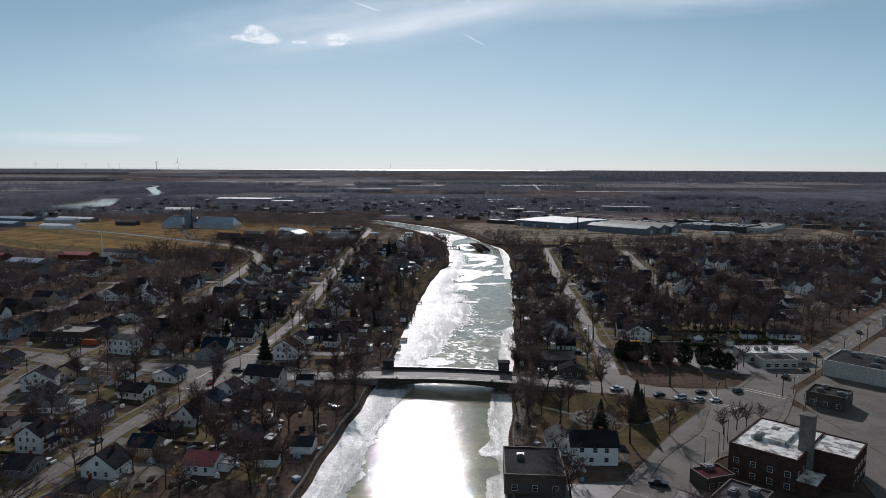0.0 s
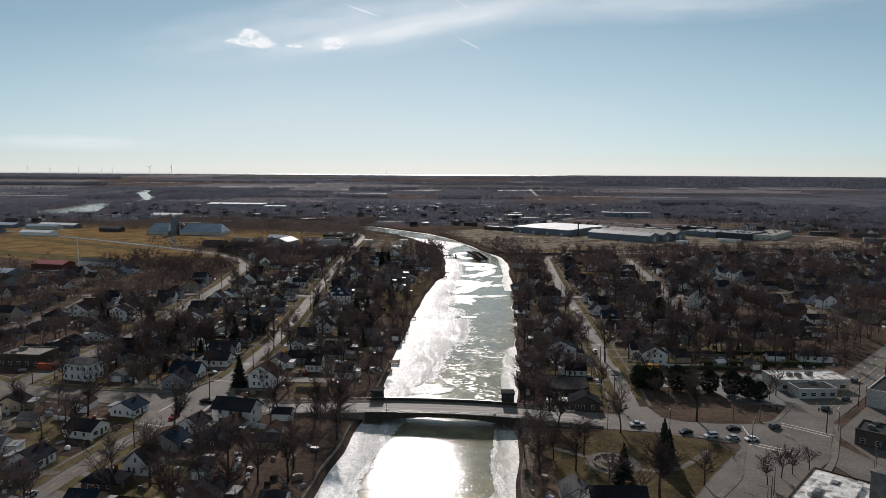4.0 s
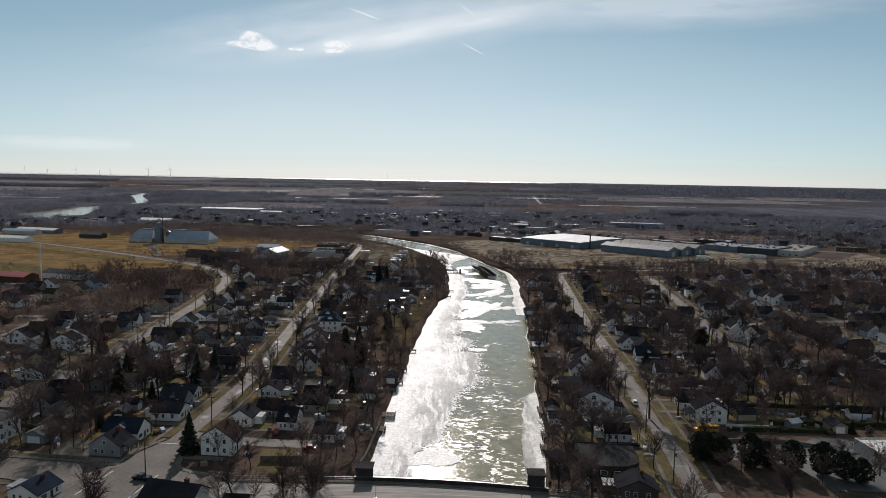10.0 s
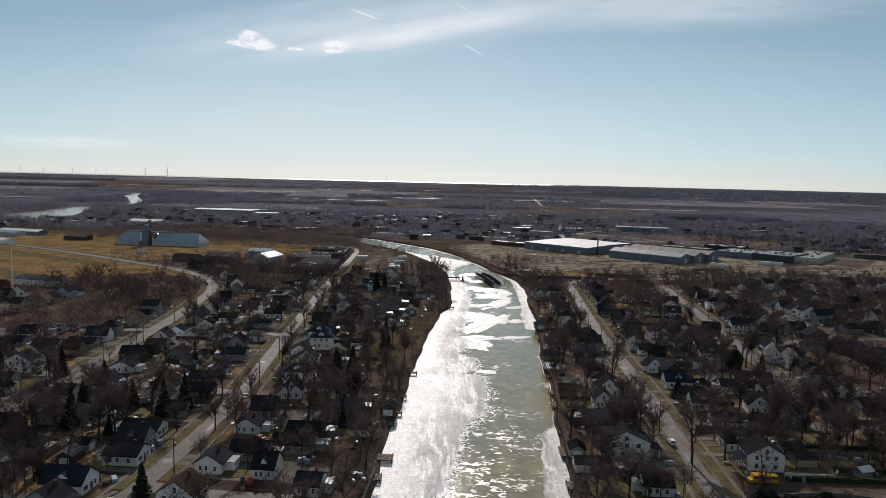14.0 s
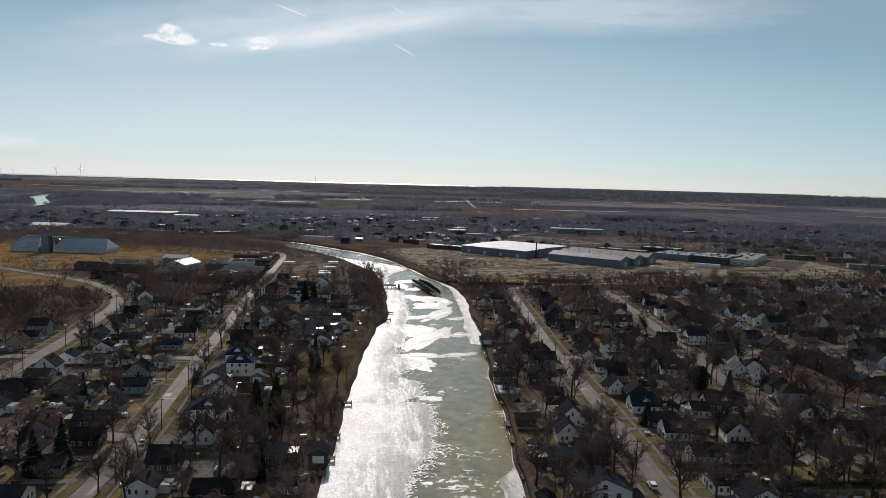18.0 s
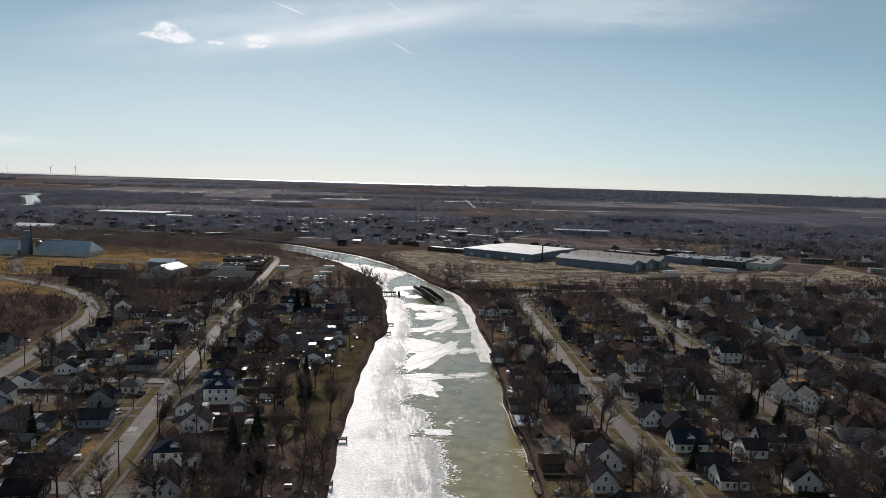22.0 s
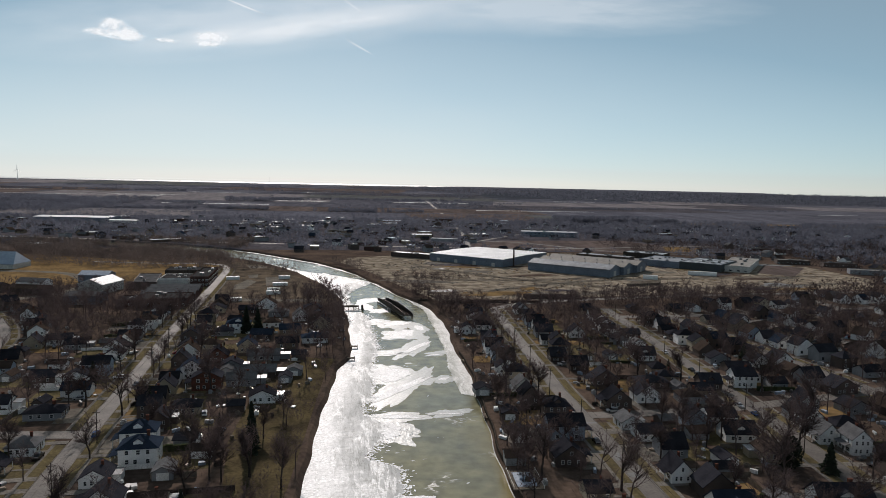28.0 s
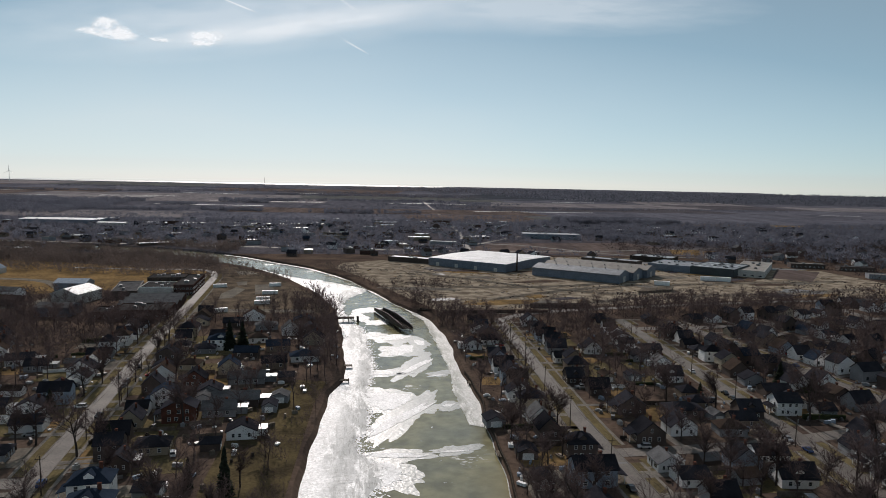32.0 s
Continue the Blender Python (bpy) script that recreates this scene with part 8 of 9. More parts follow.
def far_trees(name, label, spots, material="twig_far_haze", seed=1, tris=16, slim=1.0):
    """Many distant trees in one mesh: crowns of fine blades that fan out from each stem."""
    r = np.random.default_rng(seed)
    spots = np.array(spots, float)
    n = len(spots)
    size = spots[:, 3][:, None, None]
    a = r.uniform(0, 2 * np.pi, (n, tris))
    f = np.sqrt(r.random((n, tris)))
    h = r.uniform(0.08, 0.86, (n, tris))
    rad = 0.36 * np.sin(np.pi * np.clip(h, 0.12, 0.95)) ** 0.7 * f
    out = np.stack([np.cos(a), np.sin(a), np.zeros_like(a)], -1)
    base = rad[..., None] * out + np.stack([0 * h, 0 * h, h], -1)
    way = out * r.uniform(0.2, 1.0, (n, tris, 1)) + np.array([0, 0, 0.8]) + r.normal(0, 0.35, (n, tris, 3))
    way /= np.linalg.norm(way, axis=-1, keepdims=True)
    side = np.cross(way, r.normal(0, 1, (n, tris, 3)))
    side /= np.linalg.norm(side, axis=-1, keepdims=True) + 1e-9
    half = side * 0.0285 * slim * (24 / tris) ** 0.5
    tip = base + way * r.uniform(0.14, 0.30, (n, tris, 1))
    v = np.stack([base - half, base + half, tip], 2) * size[..., None] + spots[:, None, None, :3]
    v = v.reshape(-1, 3)
    me = bpy.data.meshes.new(name)
    me.from_pydata(v.tolist(), [], np.arange(len(v)).reshape(-1, 3).tolist())
    me.materials.append(MATS[material])
    return tagged(new(name, me), label, "trees", "", "stuff")


def scatter(n, x0, x1, y0, y1, h0, h1, seed, keep=lambda x, y: True):
    r = random.Random(seed)
    out = []
    for _ in range(n):
        x, y = r.uniform(x0, x1), r.uniform(y0, y1)
        if keep(x, y):
            out.append((x, y, rise(y) - 0.3, r.uniform(h0, h1)))
    return out


def off_river(x, y):
    return not (left_bank(y) - 4 < x < right_bank(y) + 4)


town = lambda x, y: off_river(x, y) and free_ground(x, y, 0.5) and clear(x, y, 0.3)
far_trees("wood_trees", "hazy mass of bare trees between the further houses", scatter(3000, -360, 620, 420, 760, 7, 13, 1, lambda x, y: town(x, y) and (x > 240 or x < -190 and y < 500 or y > 600) and not (-110 < x < -40 and rnd.random() < 0.7)), "twig", tris=42)
far_trees("wood_trees", "bare trees among the houses at the edge of town", scatter(4200, 330, 1400, 380, 1150, 8, 14, 2, town), "twig", tris=26)
far_trees("wood_trees", "bare trees west of the river town", scatter(1800, -900, -320, 150, 560, 7, 14, 3, town), "twig", tris=26)
far_trees("scrub", "reddish-brown riverside scrub and saplings", scatter(6400, -620, 0, 820, 1120, 4, 10, 4, lambda x, y: off_river(x, y) and (abs(x - left_bank(y)) < 60 or abs(y - (925 - 0.25 * (x + 250))) < 50) and noise.noise((x * 0.015, y * 0.02, 5)) > -0.25 and clear(x, y, 2)), "twig_scrub", 5, 22)
far_trees("scrub", "low bare scrub along the river bank", scatter(2600, -5, 150, 690, 1010, 2.5, 6, 6, lambda x, y: off_river(x, y) and abs(x - right_bank(y)) < 14 or (x - 58) ** 2 / 1100 + (y - 815) ** 2 / 600 < 1), "twig", 6, 30)
far_trees("scrub", "thin bare brush along both river banks", scatter(3400, -60, 60, 140, 680, 2.0, 5.5, 16, lambda x, y: (2 < left_bank(y) - x < 12 or 2 < x - right_bank(y) < 9) and not on_road(x, y, 1) and clear(x, y, 0.3)), "twig", 16, 24, 0.8)
far_trees("wood_trees", "bare trees scattered through the far town", scatter(5200, -900, 420, 1380, 1900, 3.5, 8.0, 7, lambda x, y: off_river(x, y) and clear(x, y, 1.5) and noise.noise((x * 0.012, y * 0.012, 2)) > -0.02), "twig_far_haze", 7, 16, 2.2)
far_trees("wood_trees", "bare twiggy trees standing between the far blocks", scatter(10500, -1000, 460, 1030, 1640, 5, 12, 27, lambda x, y: off_river(x, y) and clear(x, y, 0.5) and not far_clear(x, y) and noise.noise((x * 0.015, y * 0.015, 6)) > -0.2), "twig_far_haze", 27, tris=20, slim=1.9)
far_trees("wood_trees", "dense grey-brown bare trees over the far eastern houses", scatter(9000, 380, 1500, 880, 1680, 7, 13, 28, lambda x, y: clear(x, y, 0.2) and not far_clear(x, y) and noise.noise((x * 0.011, y * 0.011, 9)) > -0.28 and not inside_poly([(370, 800), (560, 820), (540, 960), (420, 1000)], x, y)), "twig_far_haze", 28, tris=22, slim=2.2)
rr = random.Random(31)
spots = []


def belt(x0, x1, y, thick, tall, gap=2.0, skew=0.0):
    """A row or strip of far trees, uneven in height and with thin places."""
    n = int((x1 - x0) * max(1.0, thick / 9) / gap)
    for i in range(n):
        px = rr.uniform(x0, x1)
        py = y + rr.gauss(0, thick / 2) + skew * (px - x0)
        if noise.noise((px * 0.02, y * 0.1, 3)) < -0.28:
            continue
        spots.append((px, py, rise(py) - 0.5, tall * rr.uniform(0.5, 1.1)))


for row in ((-96, 80, 2010, 40, 12), (80, 190, 2030, 26, 9), (-370, -213, 2080, 30, 11, 2.0, -0.2), (-400, -247, 2530, 20, 12), (-247, -30, 2650, 10, 11, 2.0, 0.4), (-558, -438, 2390, 14, 7), (-640, -380, 2040, 24, 9),
            (-30, 420, 2780, 16, 10, 2.0, 0.05), (300, 620, 2240, 8, 7), (640, 900, 2360, 30, 8), (900, 1500, 2420, 10, 7), (-420, -166, 2650, 40, 12), (-531, -436, 2335, 24, 10), (-1980, -1500, 2920, 70, 14),
            (-2600, -1870, 3750, 60, 14), (-3300, -1900, 2950, 50, 13), (-1500, -700, 3300, 18, 10, 2.0, 0.06), (-900, 200, 3550, 14, 10, 3.0), (-1400, -250, 3900, 14, 11, 3.0, 0.04), (-300, 500, 3250, 24, 10, 3.0),
            (-600, 500, 4150, 12, 11, 4.0), (120, 330, 1760, 14, 6), (330, 700, 1800, 6, 4)):
    belt(*row)
for i in range(46):
    x, y = rr.uniform(-2600, 1500), rr.uniform(1950, 4100)
    belt(x, x + rr.choice((40, 70, 120, 260, 420)), y, rr.choice((3, 4, 6, 14)), rr.uniform(5, 10), 2.6, rr.uniform(-0.15, 0.25))
far_trees("tree_line", "distant tree lines between the farm fields", [q for q in spots if off_river(q[0], q[1])], "twig_far_haze", 3, 13, 2.8)
far_trees("wood_trees", "dark grove beyond the warehouses", scatter(1500, 455, 700, 1630, 1760, 11, 16, 9), "twig_far_haze", 9, 24, 2.0)
far_trees("wood_trees", "dark belt of woodland along the far horizon", scatter(7000, 300, 3800, 3000, 4450, 10, 17, 10, lambda x, y: x > 250 + (4500 - y) * 0.45), "twig_far_haze", 10, 11, 3.4)
far_trees("wood_trees", "bare woods in the bend of the far river", scatter(3400, -1050, -620, 1820, 2560, 9, 14, 12, lambda x, y: off_river(x - 8, y) and off_river(x + 8, y) and noise.noise((x * 0.006, y * 0.006, 4)) > -0.22), "twig_far_haze", 12, 14, 2.4)
far_trees("wood_trees", "bare woods west of the far river", scatter(2600, -2600, -1180, 1900, 2600, 8, 13, 13, lambda x, y: noise.noise((x * 0.004, y * 0.008, 4)) > 0.12), "twig_far_haze", 13, 12, 2.6)
far_trees("scrub", "dark brown thicket along the river behind the old factory", scatter(3300, -480, -130, 945, 1150, 4, 10, 46, lambda x, y: off_river(x, y) and y > 930 - 0.26 * (x + 190) and noise.noise((x * 0.02, y * 0.02, 5)) > -0.35), "twig_scrub", 46, 26, 1.5)

far_trees("scrub", "dark bare bushes and saplings along the edge of the open field", scatter(420, -420, -180, 470, 680, 4, 9, 26, lambda x, y: not on_road(x, y, 3) and clear(x, y, 1) and y < 545 + 0.0 * x - 0.34 * (x + 230) and x < -178), "twig", 26, 48)

far_trees("wood_trees", "thicket of bare trees inside the bend of the road", scatter(300, -300, -182, 520, 652, 7, 13, 36, lambda x, y: inside_poly([(-186, 600), (-180, 545), (-200, 510), (-262, 540), (-306, 560), (-296, 640), (-240, 640)], x, y) and noise.noise((x * 0.04, y * 0.04, 1)) > -0.15), "twig", 36, 66)
# rows of cars on the far car lots
fc = Shape().box(-0.88, 0.88, -1.7, -1.1, 0, 0.4, 1).box(-0.88, 0.88, 1.1, 1.7, 0, 0.4, 1).extrude(CAR_LOW, "x", -0.9, 0.9, 0).extrude([(-1.75, 0.9), (1.15, 0.9), (0.45, 1.42), (-1.0, 1.44)], "x", -0.78, 0.78, 1)
FAR_CAR = {c: fc.mesh("far_car", "paint_" + c, "glass") for c in ("white", "silver", "black", "grey", "blue", "red")}
rnd = random.Random(61)
for x0, y0, dx, dy, count, rows_ in CAR_LOTS:
    for i in range(count):
        for j in range(rows_):
            if rnd.random() < 0.75:
                k = rnd.choice(("white", "silver", "silver", "black", "black", "grey", "blue", "red"))
                ob = new("parked_car", FAR_CAR[k])
                ob.matrix_basis = pose(x0 + dx * i - 7.5 * j * dy, y0 + dy * i + 7.5 * j * dx / 3, 0.04, 0, 0, rnd.uniform(-6, 6) + 10)
                tagged(ob, k + " car standing in a row on a gravel lot", "car", "cars on the far lots")

# ---- distant wind turbines and masts ----


def turbine(x, y, h, spin):
    b = thing("wind_turbine", "white three-bladed wind turbine far off", "wind turbine", pose(x, y, rise(y)), "turbines on the horizon")
    part("tower", Shape().tube((0, 0, 0), (0, 0, h), 1.7, 1.0, 8), "trim_white", b)
    part("nacelle", Shape().box(-1.3, 1.3, -3.5, 2.5, h - 1, h + 1.2), "trim_white", b)
    for k in range(3):
        a = radians(spin + 120 * k)
        part("blade", Shape().tube((0, -3.8, h), (math.cos(a) * h * 0.5, -3.8, h + math.sin(a) * h * 0.5), 1.2, 0.3, 4), "trim_white", b)


for x, y, h, sp in ((-1840, 4380, 58, 90), (-1990, 4400, 52, 40), (-2260, 4450, 40, 75), (-2330, 4450, 40, 20), (-2500, 4480, 42, 60), (-2700, 4500, 38, 10), (-2850, 4500, 42, 85)):
    turbine(x, y, h, sp)
mst = thing("radio_mast", "thin lattice radio mast on the horizon", "mast", pose(-470, 4430, rise(4430)))
part("lattice", Shape().tube((0, 0, 0), (0, 0, 48), 1.1, 0.7, 4), "steel", mst)

# ---- cars ----
CAR_KIND = {
    "sedan": ("saloon car", 4.6, [(-2.3, 0.3), (2.3, 0.3), (2.3, 0.75), (1.2, 0.92), (-1.6, 0.95), (-2.3, 0.88)], [(-1.75, 0.93), (1.15, 0.92), (0.45, 1.42), (-1.0, 1.44)]),
    "suv": ("estate car", 4.7, [(-2.35, 0.35), (2.35, 0.35), (2.35, 0.95), (1.25, 1.08), (-2.3, 1.08)], [(-2.28, 1.07), (1.2, 1.07), (0.5, 1.72), (-2.05, 1.74)]),
    "pickup": ("pickup truck", 5.4, [(-2.7, 0.45), (2.7, 0.45), (2.7, 1.05), (1.5, 1.15), (-2.7, 1.15)], [(-0.75, 1.14), (1.45, 1.14), (0.85, 1.82), (-0.6, 1.84)]),
    "van": ("box van", 6.2, [(-3.1, 0.45), (3.1, 0.45), (3.1, 1.1), (2.5, 1.4), (2.0, 2.5), (-3.1, 2.6)], [(2.06, 1.45), (2.48, 1.42), (2.02, 2.3), (1.98, 2.3)]),
    "bus": ("yellow school bus", 8.5, [(-4.2, 0.5), (4.2, 0.5), (4.2, 1.3), (3.3, 1.45), (3.1, 2.7), (-4.2, 2.8)], [(-4.0, 1.7), (3.0, 1.7), (3.0, 2.35), (-4.0, 2.35)]),
}
CARS = {}


def car_base(kind):
    word, length, low, top = CAR_KIND[kind]
    b = thing("car" if kind not in ("bus", "van") else kind, word, word)
    wide = 0.9 if kind in ("sedan", "suv") else 1.0 if kind == "pickup" else 1.12
    part("body", Shape().extrude(low, "x", -wide, wide), "paint_white", b)
    inset = 0.12 if kind not in ("van", "bus") else -0.015
    s = Shape()
    n = len(top)
    s.extrude(top, "x", -wide + inset, wide - inset)
    part("window", s, "glass", b, "dark glazing")
    if kind not in ("van", "bus"):
        (ax, az), (bx, bz) = top[2], top[3]
        part("roof", Shape().box(-wide + inset - 0.01, wide - inset + 0.01, bx, ax, az - 0.02, az + 0.06), "paint_white", b)
    for x in (-wide, wide):
        for y in (-length * 0.3, length * 0.3):
            part("wheel", Shape().tube((x - 0.1, y, 0.33), (x + 0.1, y, 0.33), 0.33, 0.33, 10), "rubber", b)
    return b


def park(kind, colour, x, y, rz, z=0.05):
    if kind not in CARS:
        c = CARS[kind] = car_base(kind)
    else:
        c = copy_thing(CARS[kind], pose(0, 0, 0))
    c.matrix_basis = pose(x, y, z, 0, 0, rz) @ Matrix.Diagonal((0.92, 0.9, 0.92, 1))
    recolour(c, "body", "paint_" + colour)
    recolour(c, "roof", "paint_" + colour)
    tagged(c, f"{colour} {CAR_KIND[kind][0]} standing at the roadside" if kind != "bus" else "yellow school bus parked beside a house", CAR_KIND[kind][0], "parked vehicles")
    return c


for kind, colour, x, y, rz, z in (("sedan", "black", 69.5, 234.6, 103, 0.12), ("suv", "white", 76, 231.6, 103, 0.12), ("sedan", "silver", 82, 230.3, 103, 0.12), ("sedan", "white", 87.4, 229.6, 100, 0.12), ("sedan", "black", 136.7, 268.1, -45, 0.14),
                                  ("suv", "black", 123.9, 257.3, -45, 0.14), ("suv", "grey", 152.2, 290.1, -45, 0.14), ("sedan", "black", 193.9, 332.1, -45, 0.14), ("sedan", "red", 160.5, 288.3, 135, 0.14), ("pickup", "black", -87.5, 256.5, 80, 0.1),
                                  ("suv", "red", -92.5, 241.2, 170, 0.1), ("pickup", "silver", 55.9, 240.0, 100, 0.12), ("sedan", "black", 85.4, 238.0, -80, 0.12), ("suv", "grey", 99, 240, -60, 0.14), ("sedan", "white", -111.6, 172.8, 80, 0.05),
                                  ("sedan", "silver", -105.8, 187, 165, 0.05), ("van", "white", 60.3, 358.8, 2, 0.08), ("bus", "yellow", 76.6, 302.5, 90, 0.03), ("sedan", "red", -67.9, 321.9, 60, 0.03), ("suv", "red", -61.3, 291.2, 20, 0.03),
                                  ("sedan", "red", -48.1, 279.5, 85, 0.1), ("sedan", "white", -66.3, 330.5, 85, 0.03), ("pickup", "black", -101, 442, 0, 0.05), ("sedan", "black", -94.5, 512, 178, 0.08), ("suv", "white", -104, 522, 90, 0.05),
                                  ("suv", "silver", -110, 508, 80, 0.05), ("suv", "white", -62, 476, 10, 0.03), ("sedan", "black", 64.5, 440, 180, 0.08), ("suv", "silver", 81, 468, 85, 0.03), ("sedan", "black", 83, 461, 85, 0.03),
                                  ("sedan", "silver", 84, 452, 80, 0.03), ("sedan", "silver", 131.5, 470, 178, 0.08), ("sedan", "black", 126, 473, 176, 0.08), ("sedan", "black", 141, 415, 80, 0.05), ("sedan", "silver", 148, 408, 80, 0.05),
                                  ("sedan", "black", 137, 402, 172, 0.08), ("suv", "black", 33, 186, 90, 0.03), ("pickup", "black", 50, 166, 70, 0.1), ("sedan", "white", 29, 183, 80, 0.03), ("sedan", "silver", -70, 183, 30, 0.03)):
    park(kind, colour, x, y, rz, z)
rnd = random.Random(77)
for x, y, nx, ny in DRIVES:
    if y < 620 and rnd.random() < 0.42:
        far = rnd.uniform(7, 12)
        cx, cy = x - ny * 6.2 + nx * far, y + nx * 6.2 + ny * far
        if clear(cx, cy, 0.4) and free_ground(cx, cy, 0):
            park(rnd.choice(("sedan", "sedan", "suv", "pickup")), rnd.choice(("white", "silver", "black", "grey", "blue", "red", "silver")), cx, cy, math.degrees(math.atan2(ny, nx)) - 90, 0.07)
for name, off in (("street_a", 3.4), ("street_c", -3.2), ("street_d", 3.0), ("street_d", -3.0), ("street_b", -3.2), ("street_e", 3.0)):
    for x, y, nx, ny in LINES[name]:
        if 300 < y < 620 and rnd.random() < 0.05:
            k = list(LINES).index(name)
            park(rnd.choice(("sedan", "suv")), rnd.choice(("white", "silver", "black", "grey", "blue")), x + nx * off, y + ny * off, math.degrees(math.atan2(ny, nx)), 0.035 + 0.005 * k)

# ---- utility poles and wires ----


def pole_line(name, off, y0, y1, gap, height=10.5):
    line = smooth_line(STREETS[name][0], 2.0)
    run, due, last = 0.0, 0.0, None
    for (x, y, nx, ny), (x1, y1_, _, _) in zip(line, line[1:]):
        run += math.hypot(x1 - x, y1_ - y)
        if run < due or not y0 < y < y1:
            continue
        due = run + gap
        px, py = x + nx * off, y + ny * off
        p = thing("utility_pole", "weathered wooden utility pole with a crossarm", "utility pole", pose(px, py, 0, 0, 0, math.degrees(math.atan2(ny, nx))), "utility poles")
        part("pole", Shape().tube((0, 0, -0.3), (0, 0, height), 0.17, 0.11, 7), "timber_dark", p)
        part("crossarm", Shape().box(-1.1, 1.1, -0.06, 0.06, height - 0.9, height - 0.75), "timber_dark", p)
        if int(due) % 2:
            part("transformer", Shape().tube((0.35, 0, height - 2.6), (0.35, 0, height - 1.6), 0.28, 0.28, 8), "steel", p)
        if last:
            wires = thing("power_line", "thin black overhead wires between poles", "power line")
            for o in (-1.0, 1.0):
                s = Shape()
                a = Vector((last[0] + nx * o, last[1] + ny * o, height - 0.72))
                b = Vector((px + nx * o, py + ny * o, height - 0.72))
                for i in range(9):
                    u = i / 8
                    c = a.lerp(b, u) - Vector((0, 0, 3.2 * u * (1 - u)))
                    s.v += [(c.x + nx * 0.025, c.y + ny * 0.025, c.z), (c.x - nx * 0.025, c.y - ny * 0.025, c.z), (c.x, c.y, c.z + 0.04)]
                    if i:
                        k = 3 * i
                        s.f += [(k - 3, k - 2, k + 1, k), (k - 2, k - 1, k + 2, k + 1), (k - 1, k - 3, k, k + 2)]
                        s.m += [0, 0, 0]
                part("wire", s, "timber_dark", wires)
        last = (px, py)


pole_line("street_c", 0.0 - 5.2, 262, 640, 37)
pole_line("street_a", 5.4, 140, 640, 38)
pole_line("street_b", 5.2, 150, 600, 40)
pole_line("street_d", -5.0, 350, 640, 40)
pole_line("main_road", 7.6, 240, 460, 36, 9.0)

# ---- street lamps and signals round the junction ----


def street_lamp(x, y, rz, h=7.5):
    p = thing("street_lamp", "slim dark steel street lamp beside the road", "street lamp", pose(x, y, 0.1, 0, 0, rz), "street lamps")
    part("pole", Shape().tube((0, 0, -0.2), (0, 0, h), 0.11, 0.07, 7), "steel_rust", p)
    part("arm", Shape().tube((0, 0, h - 0.1), (1.6, 0, h + 0.25), 0.05, 0.04, 5), "steel_rust", p)
    part("lamp_head", Shape().box(1.3, 2.1, -0.16, 0.16, h + 0.17, h + 0.33), "steel", p)


def traffic_signal(x, y, rz, reach=6.0):
    p = thing("traffic_signal", "traffic signal on a steel mast arm over the junction", "traffic signal", pose(x, y, 0.1, 0, 0, rz), "traffic signals")
    part("pole", Shape().tube((0, 0, -0.2), (0, 0, 6.4), 0.14, 0.11, 8), "steel", p)
    part("arm", Shape().tube((0, 0, 6.2), (reach, 0, 6.5), 0.08, 0.05, 6), "steel", p)
    for u in (reach * 0.55, reach * 0.95):
        part("signal_head", Shape().box(u - 0.18, u + 0.18, -0.15, 0.15, 5.4, 6.5), "paint_black", p)


for x, y, rz in ((66.0, 178.8, 150), (71.1, 182.7, 150), (74.7, 188.5, 150), (77.8, 193.8, 150), (88.6, 246.5, -80), (64, 233, 80), (46, 237, 80), (-70, 243, 80), (-46, 259.5, -100), (140, 262, 130), (176, 300, 130)):
    street_lamp(x, y, rz)
for x, y, rz in ((86.5, 227.0, 60), (97, 246, -60), (117.8, 238, 150)):
    traffic_signal(x, y, rz)

# ---- clouds and vapour trails ----


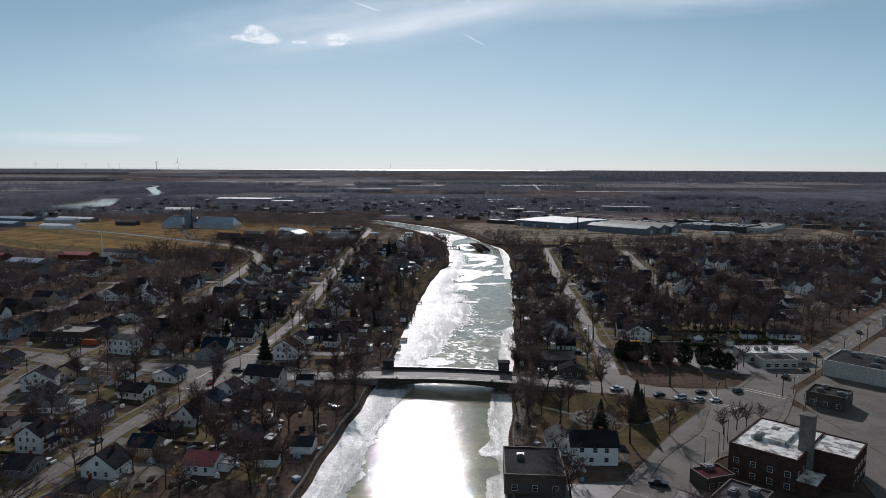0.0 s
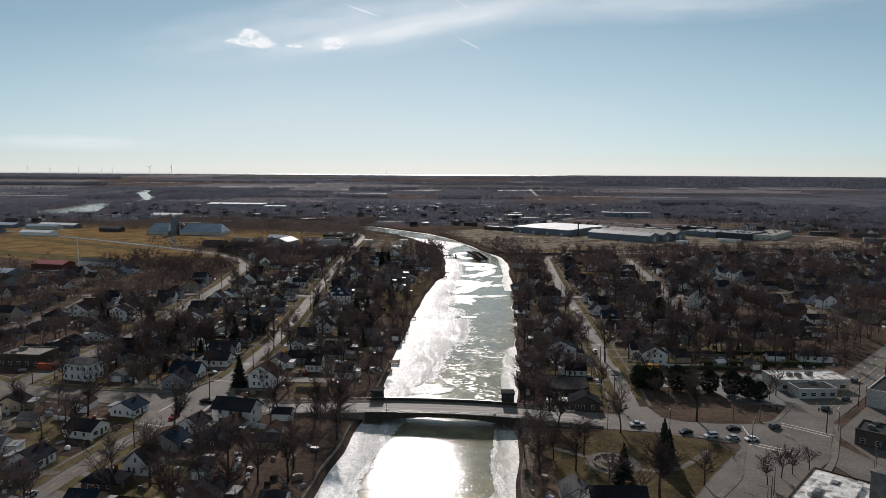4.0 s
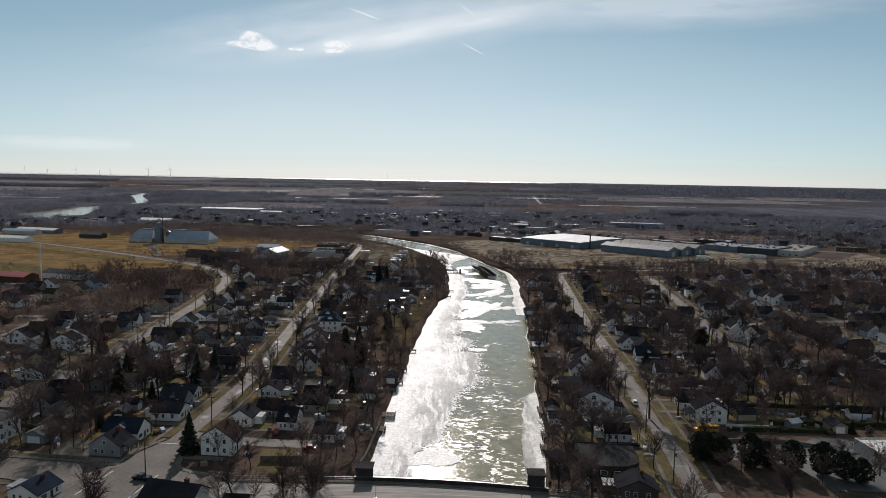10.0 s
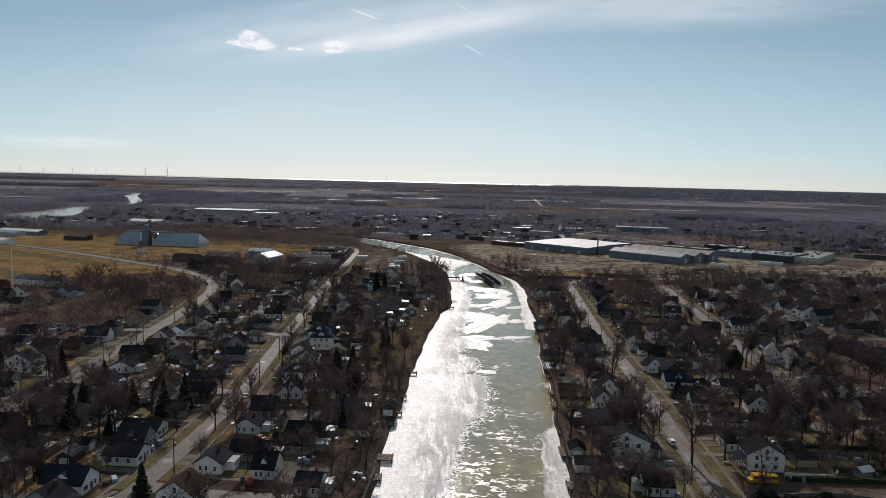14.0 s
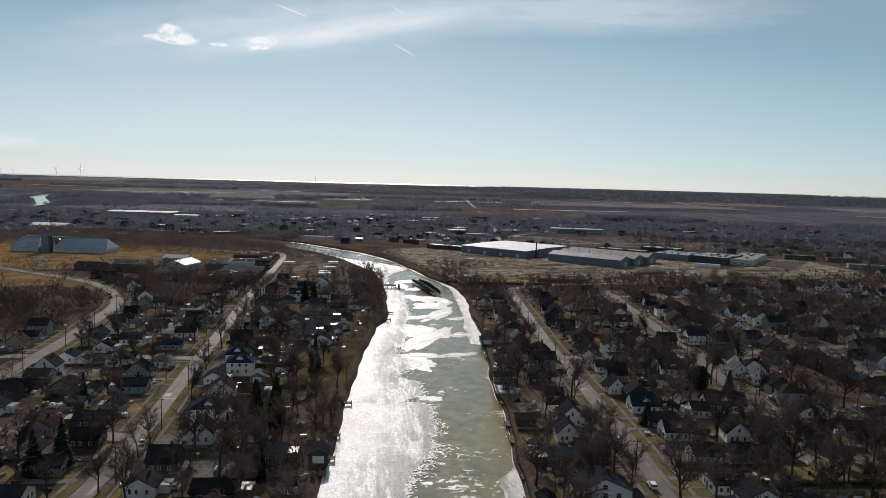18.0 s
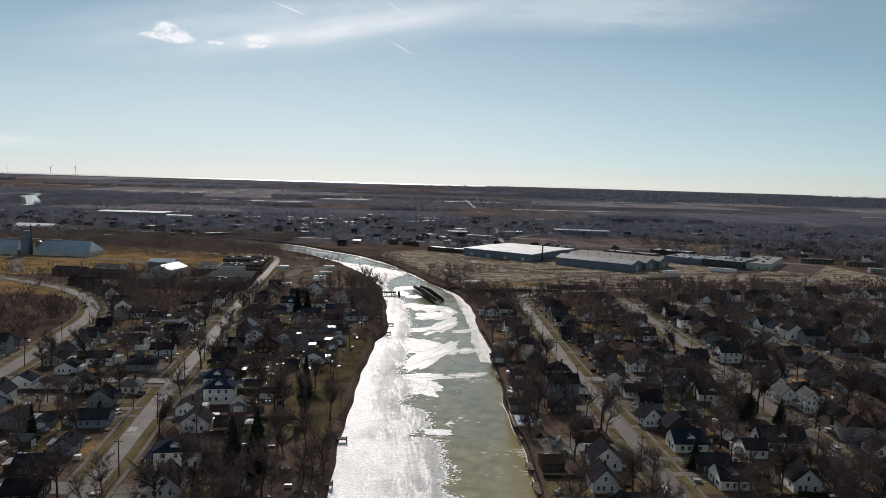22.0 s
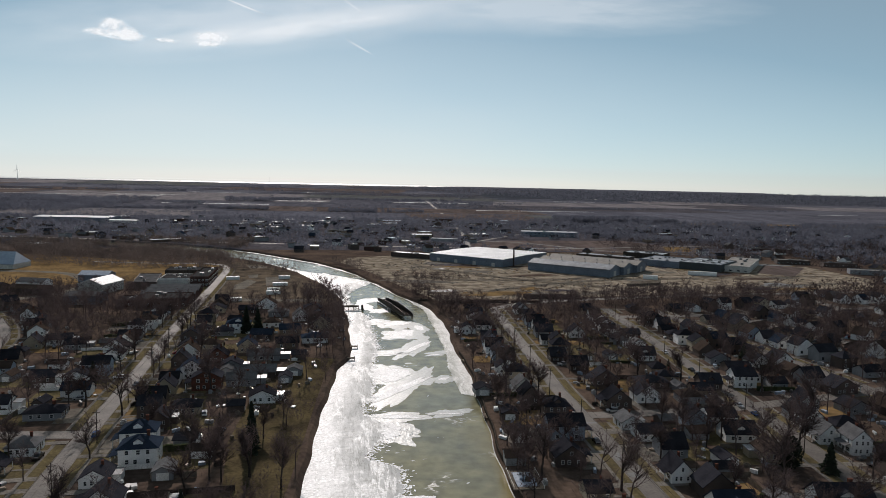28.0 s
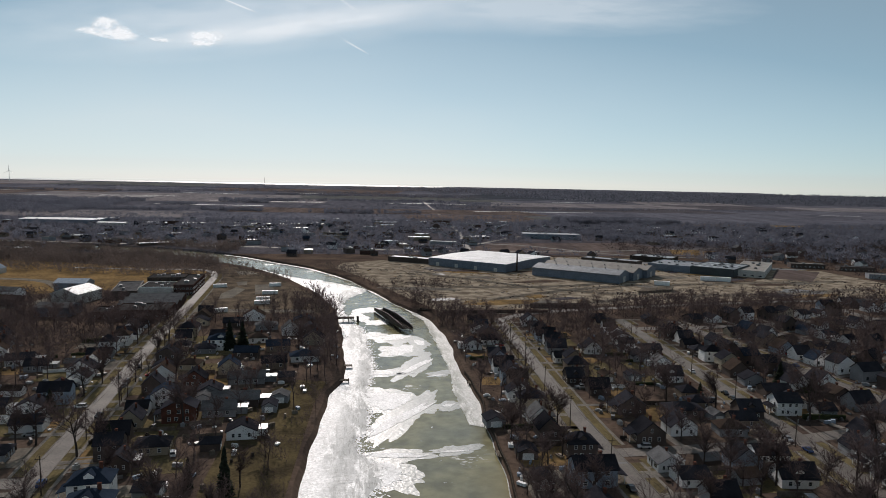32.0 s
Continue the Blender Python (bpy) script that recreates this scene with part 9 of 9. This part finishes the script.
def cloud_material(name, strength, scale, sharp, stretch, ragged=False, tint=(0.90, 0.92, 0.95), low=False):
    m = bpy.data.materials.new(name)
    m.use_nodes = True
    n, l = m.node_tree.nodes, m.node_tree.links
    n.remove(n["Principled BSDF"])
    tc = n.new("ShaderNodeTexCoord")
    mp = n.new("ShaderNodeMapping")
    mp.inputs["Scale"].default_value = stretch
    ns = n.new("ShaderNodeTexNoise")
    ns.inputs["Scale"].default_value, ns.inputs["Detail"].default_value, ns.inputs["Roughness"].default_value = scale, 5, 0.55
    l.new(tc.outputs["Generated"], mp.inputs[0])
    l.new(mp.outputs[0], ns.inputs["Vector"])
    gr = n.new("ShaderNodeTexGradient")
    gr.gradient_type = "SPHERICAL"
    mp2 = n.new("ShaderNodeMapping")
    mp2.inputs["Location"].default_value, mp2.inputs["Scale"].default_value = (-1, 0, 0 if low else -1), (2, 0, 1 if low else 2)
    l.new(tc.outputs["Generated"], mp2.inputs[0])
    l.new(mp2.outputs[0], gr.inputs[0])
    mul = n.new("ShaderNodeMath")
    mul.operation = "MULTIPLY"
    l.new(gr.outputs["Fac"], mul.inputs[0])
    ns.noise_dimensions = "4D"
    oi = n.new("ShaderNodeObjectInfo")
    far = n.new("ShaderNodeMath")
    far.operation = "MULTIPLY"
    far.inputs[1].default_value = 20.0
    l.new(oi.outputs["Random"], far.inputs[0])
    l.new(far.outputs[0], ns.inputs["W"])
    wisp = n.new("ShaderNodeMapRange")
    wisp.inputs[1].default_value, wisp.inputs[2].default_value = (0.28, 0.68) if ragged else (0.0, 1.0)
    l.new(ns.outputs["Fac"], wisp.inputs[0])
    l.new(wisp.outputs[0], mul.inputs[1])
    rg = n.new("ShaderNodeMapRange")
    rg.inputs[1].default_value, rg.inputs[2].default_value, rg.inputs[4].default_value = sharp[0], sharp[1], strength
    l.new(mul.outputs[0], rg.inputs[0])
    em = n.new("ShaderNodeEmission")
    em.inputs[0].default_value = (*tint, 1)
    tr = n.new("ShaderNodeBsdfTransparent")
    mx = n.new("ShaderNodeMixShader")
    l.new(rg.outputs[0], mx.inputs[0])
    l.new(tr.outputs[0], mx.inputs[1])
    l.new(em.outputs[0], mx.inputs[2])
    l.new(mx.outputs[0], n["Material Output"].inputs[0])
    MATS[name] = m


cloud_material("cloud_puff", 0.95, 2.2, (0.14, 0.46), (2.0, 1.0, 1.3), True)
cloud_material("cloud_streak", 0.62, 2.0, (0.05, 0.4), (2.4, 1.0, 1.2))
cloud_material("cloud_veil", 0.38, 2.6, (0.06, 0.42), (3.0, 1.0, 2.2))
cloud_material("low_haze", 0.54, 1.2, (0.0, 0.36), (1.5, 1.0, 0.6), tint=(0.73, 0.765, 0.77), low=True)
cloud_material("trail", 0.6, 2.0, (0.05, 0.3), (1, 1, 1))


def cloud(az, el, wide, tall, material, roll=0.0, label="thin white cloud", d=4750.0):
    """A far flat cloud at an azimuth (right of +y) and elevation, in degrees, of a width and height in degrees."""
    eye = Vector((-5, 130, 80))
    way = Vector((math.sin(radians(az)) * math.cos(radians(el)), math.cos(radians(az)) * math.cos(radians(el)), math.sin(radians(el))))
    c = eye + way * d
    w, h = d * math.tan(radians(wide / 2)), d * math.tan(radians(tall / 2))
    s = Shape().poly([(-w, 0, -h), (w, 0, -h), (w, 0.0, h), (-w, 0.0, h)])
    ob = single("backdrop_cloud", s, material, label, "cloud", "structure")
    ob.matrix_basis = Matrix.Translation(c) @ pose(0, 0, 0, 0, 0, -az) @ pose(0, 0, 0, el, 0, 0) @ pose(0, 0, 0, 0, -roll, 0)
    ob.visible_shadow = False
    return ob


# two small clouds of several lobes each, and a wisp between them
for az, el, wide, tall, deep in ((0, -0.3, 5.4, 1.0, 0), (-0.1, 0.15, 3.2, 1.7, 9), (0.8, -0.2, 3.4, 1.4, 18), (-1.3, -0.25, 3.0, 0.8, 27), (-0.4, 0.55, 2.4, 0.9, 36)):
    cloud(-16.9 + az * 0.9, 10.35 + el, wide * 0.92, tall, "cloud_puff", 0, "small bright white cloud", 4680 + deep)
for az, el, wide, tall, deep in ((0, -0.35, 3.0, 0.8, 0), (-0.25, 0.1, 3.0, 1.2, 9), (0.5, 0.15, 2.8, 1.3, 18), (-2.9, -0.35, 2.6, 0.42, 27)):
    cloud(-10.6 + az, 10.35 + el, wide, tall, "cloud_puff", 0, "small bright white cloud", 4630 + deep)
cloud(-8.0, 12.0, 44.0, 7.0, "cloud_veil", 8, "long thin veil of high cloud", 4800)
cloud(-4.0, 11.7, 27.0, 2.4, "cloud_streak", 11, "slanting streak of thin white cloud", 4830)
cloud(14.0, 13.6, 40.0, 5.0, "cloud_veil", -1, "long thin veil of high cloud", 4820)
cloud(0.8, 10.5, 2.9, 0.14, "trail", -27, "short white vapour trail", 4700)
cloud(0.1, 13.6, 2.6, 0.14, "trail", -32, "short white vapour trail", 4700)
# added see-through shell whose own glow puts haze over the low sky
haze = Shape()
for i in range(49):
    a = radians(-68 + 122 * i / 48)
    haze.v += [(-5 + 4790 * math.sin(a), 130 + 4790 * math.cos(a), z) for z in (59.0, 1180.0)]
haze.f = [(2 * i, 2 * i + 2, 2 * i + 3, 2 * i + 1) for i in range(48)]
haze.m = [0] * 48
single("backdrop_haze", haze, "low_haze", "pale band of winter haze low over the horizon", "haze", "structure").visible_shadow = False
cloud(-30.0, 2.0, 16.0, 1.4, "cloud_veil", 0, "low haze cloud near the horizon", 4780)
cloud(-8.0, 12.9, 3.8, 0.2, "trail", -17, "faint old vapour trail", 4720)
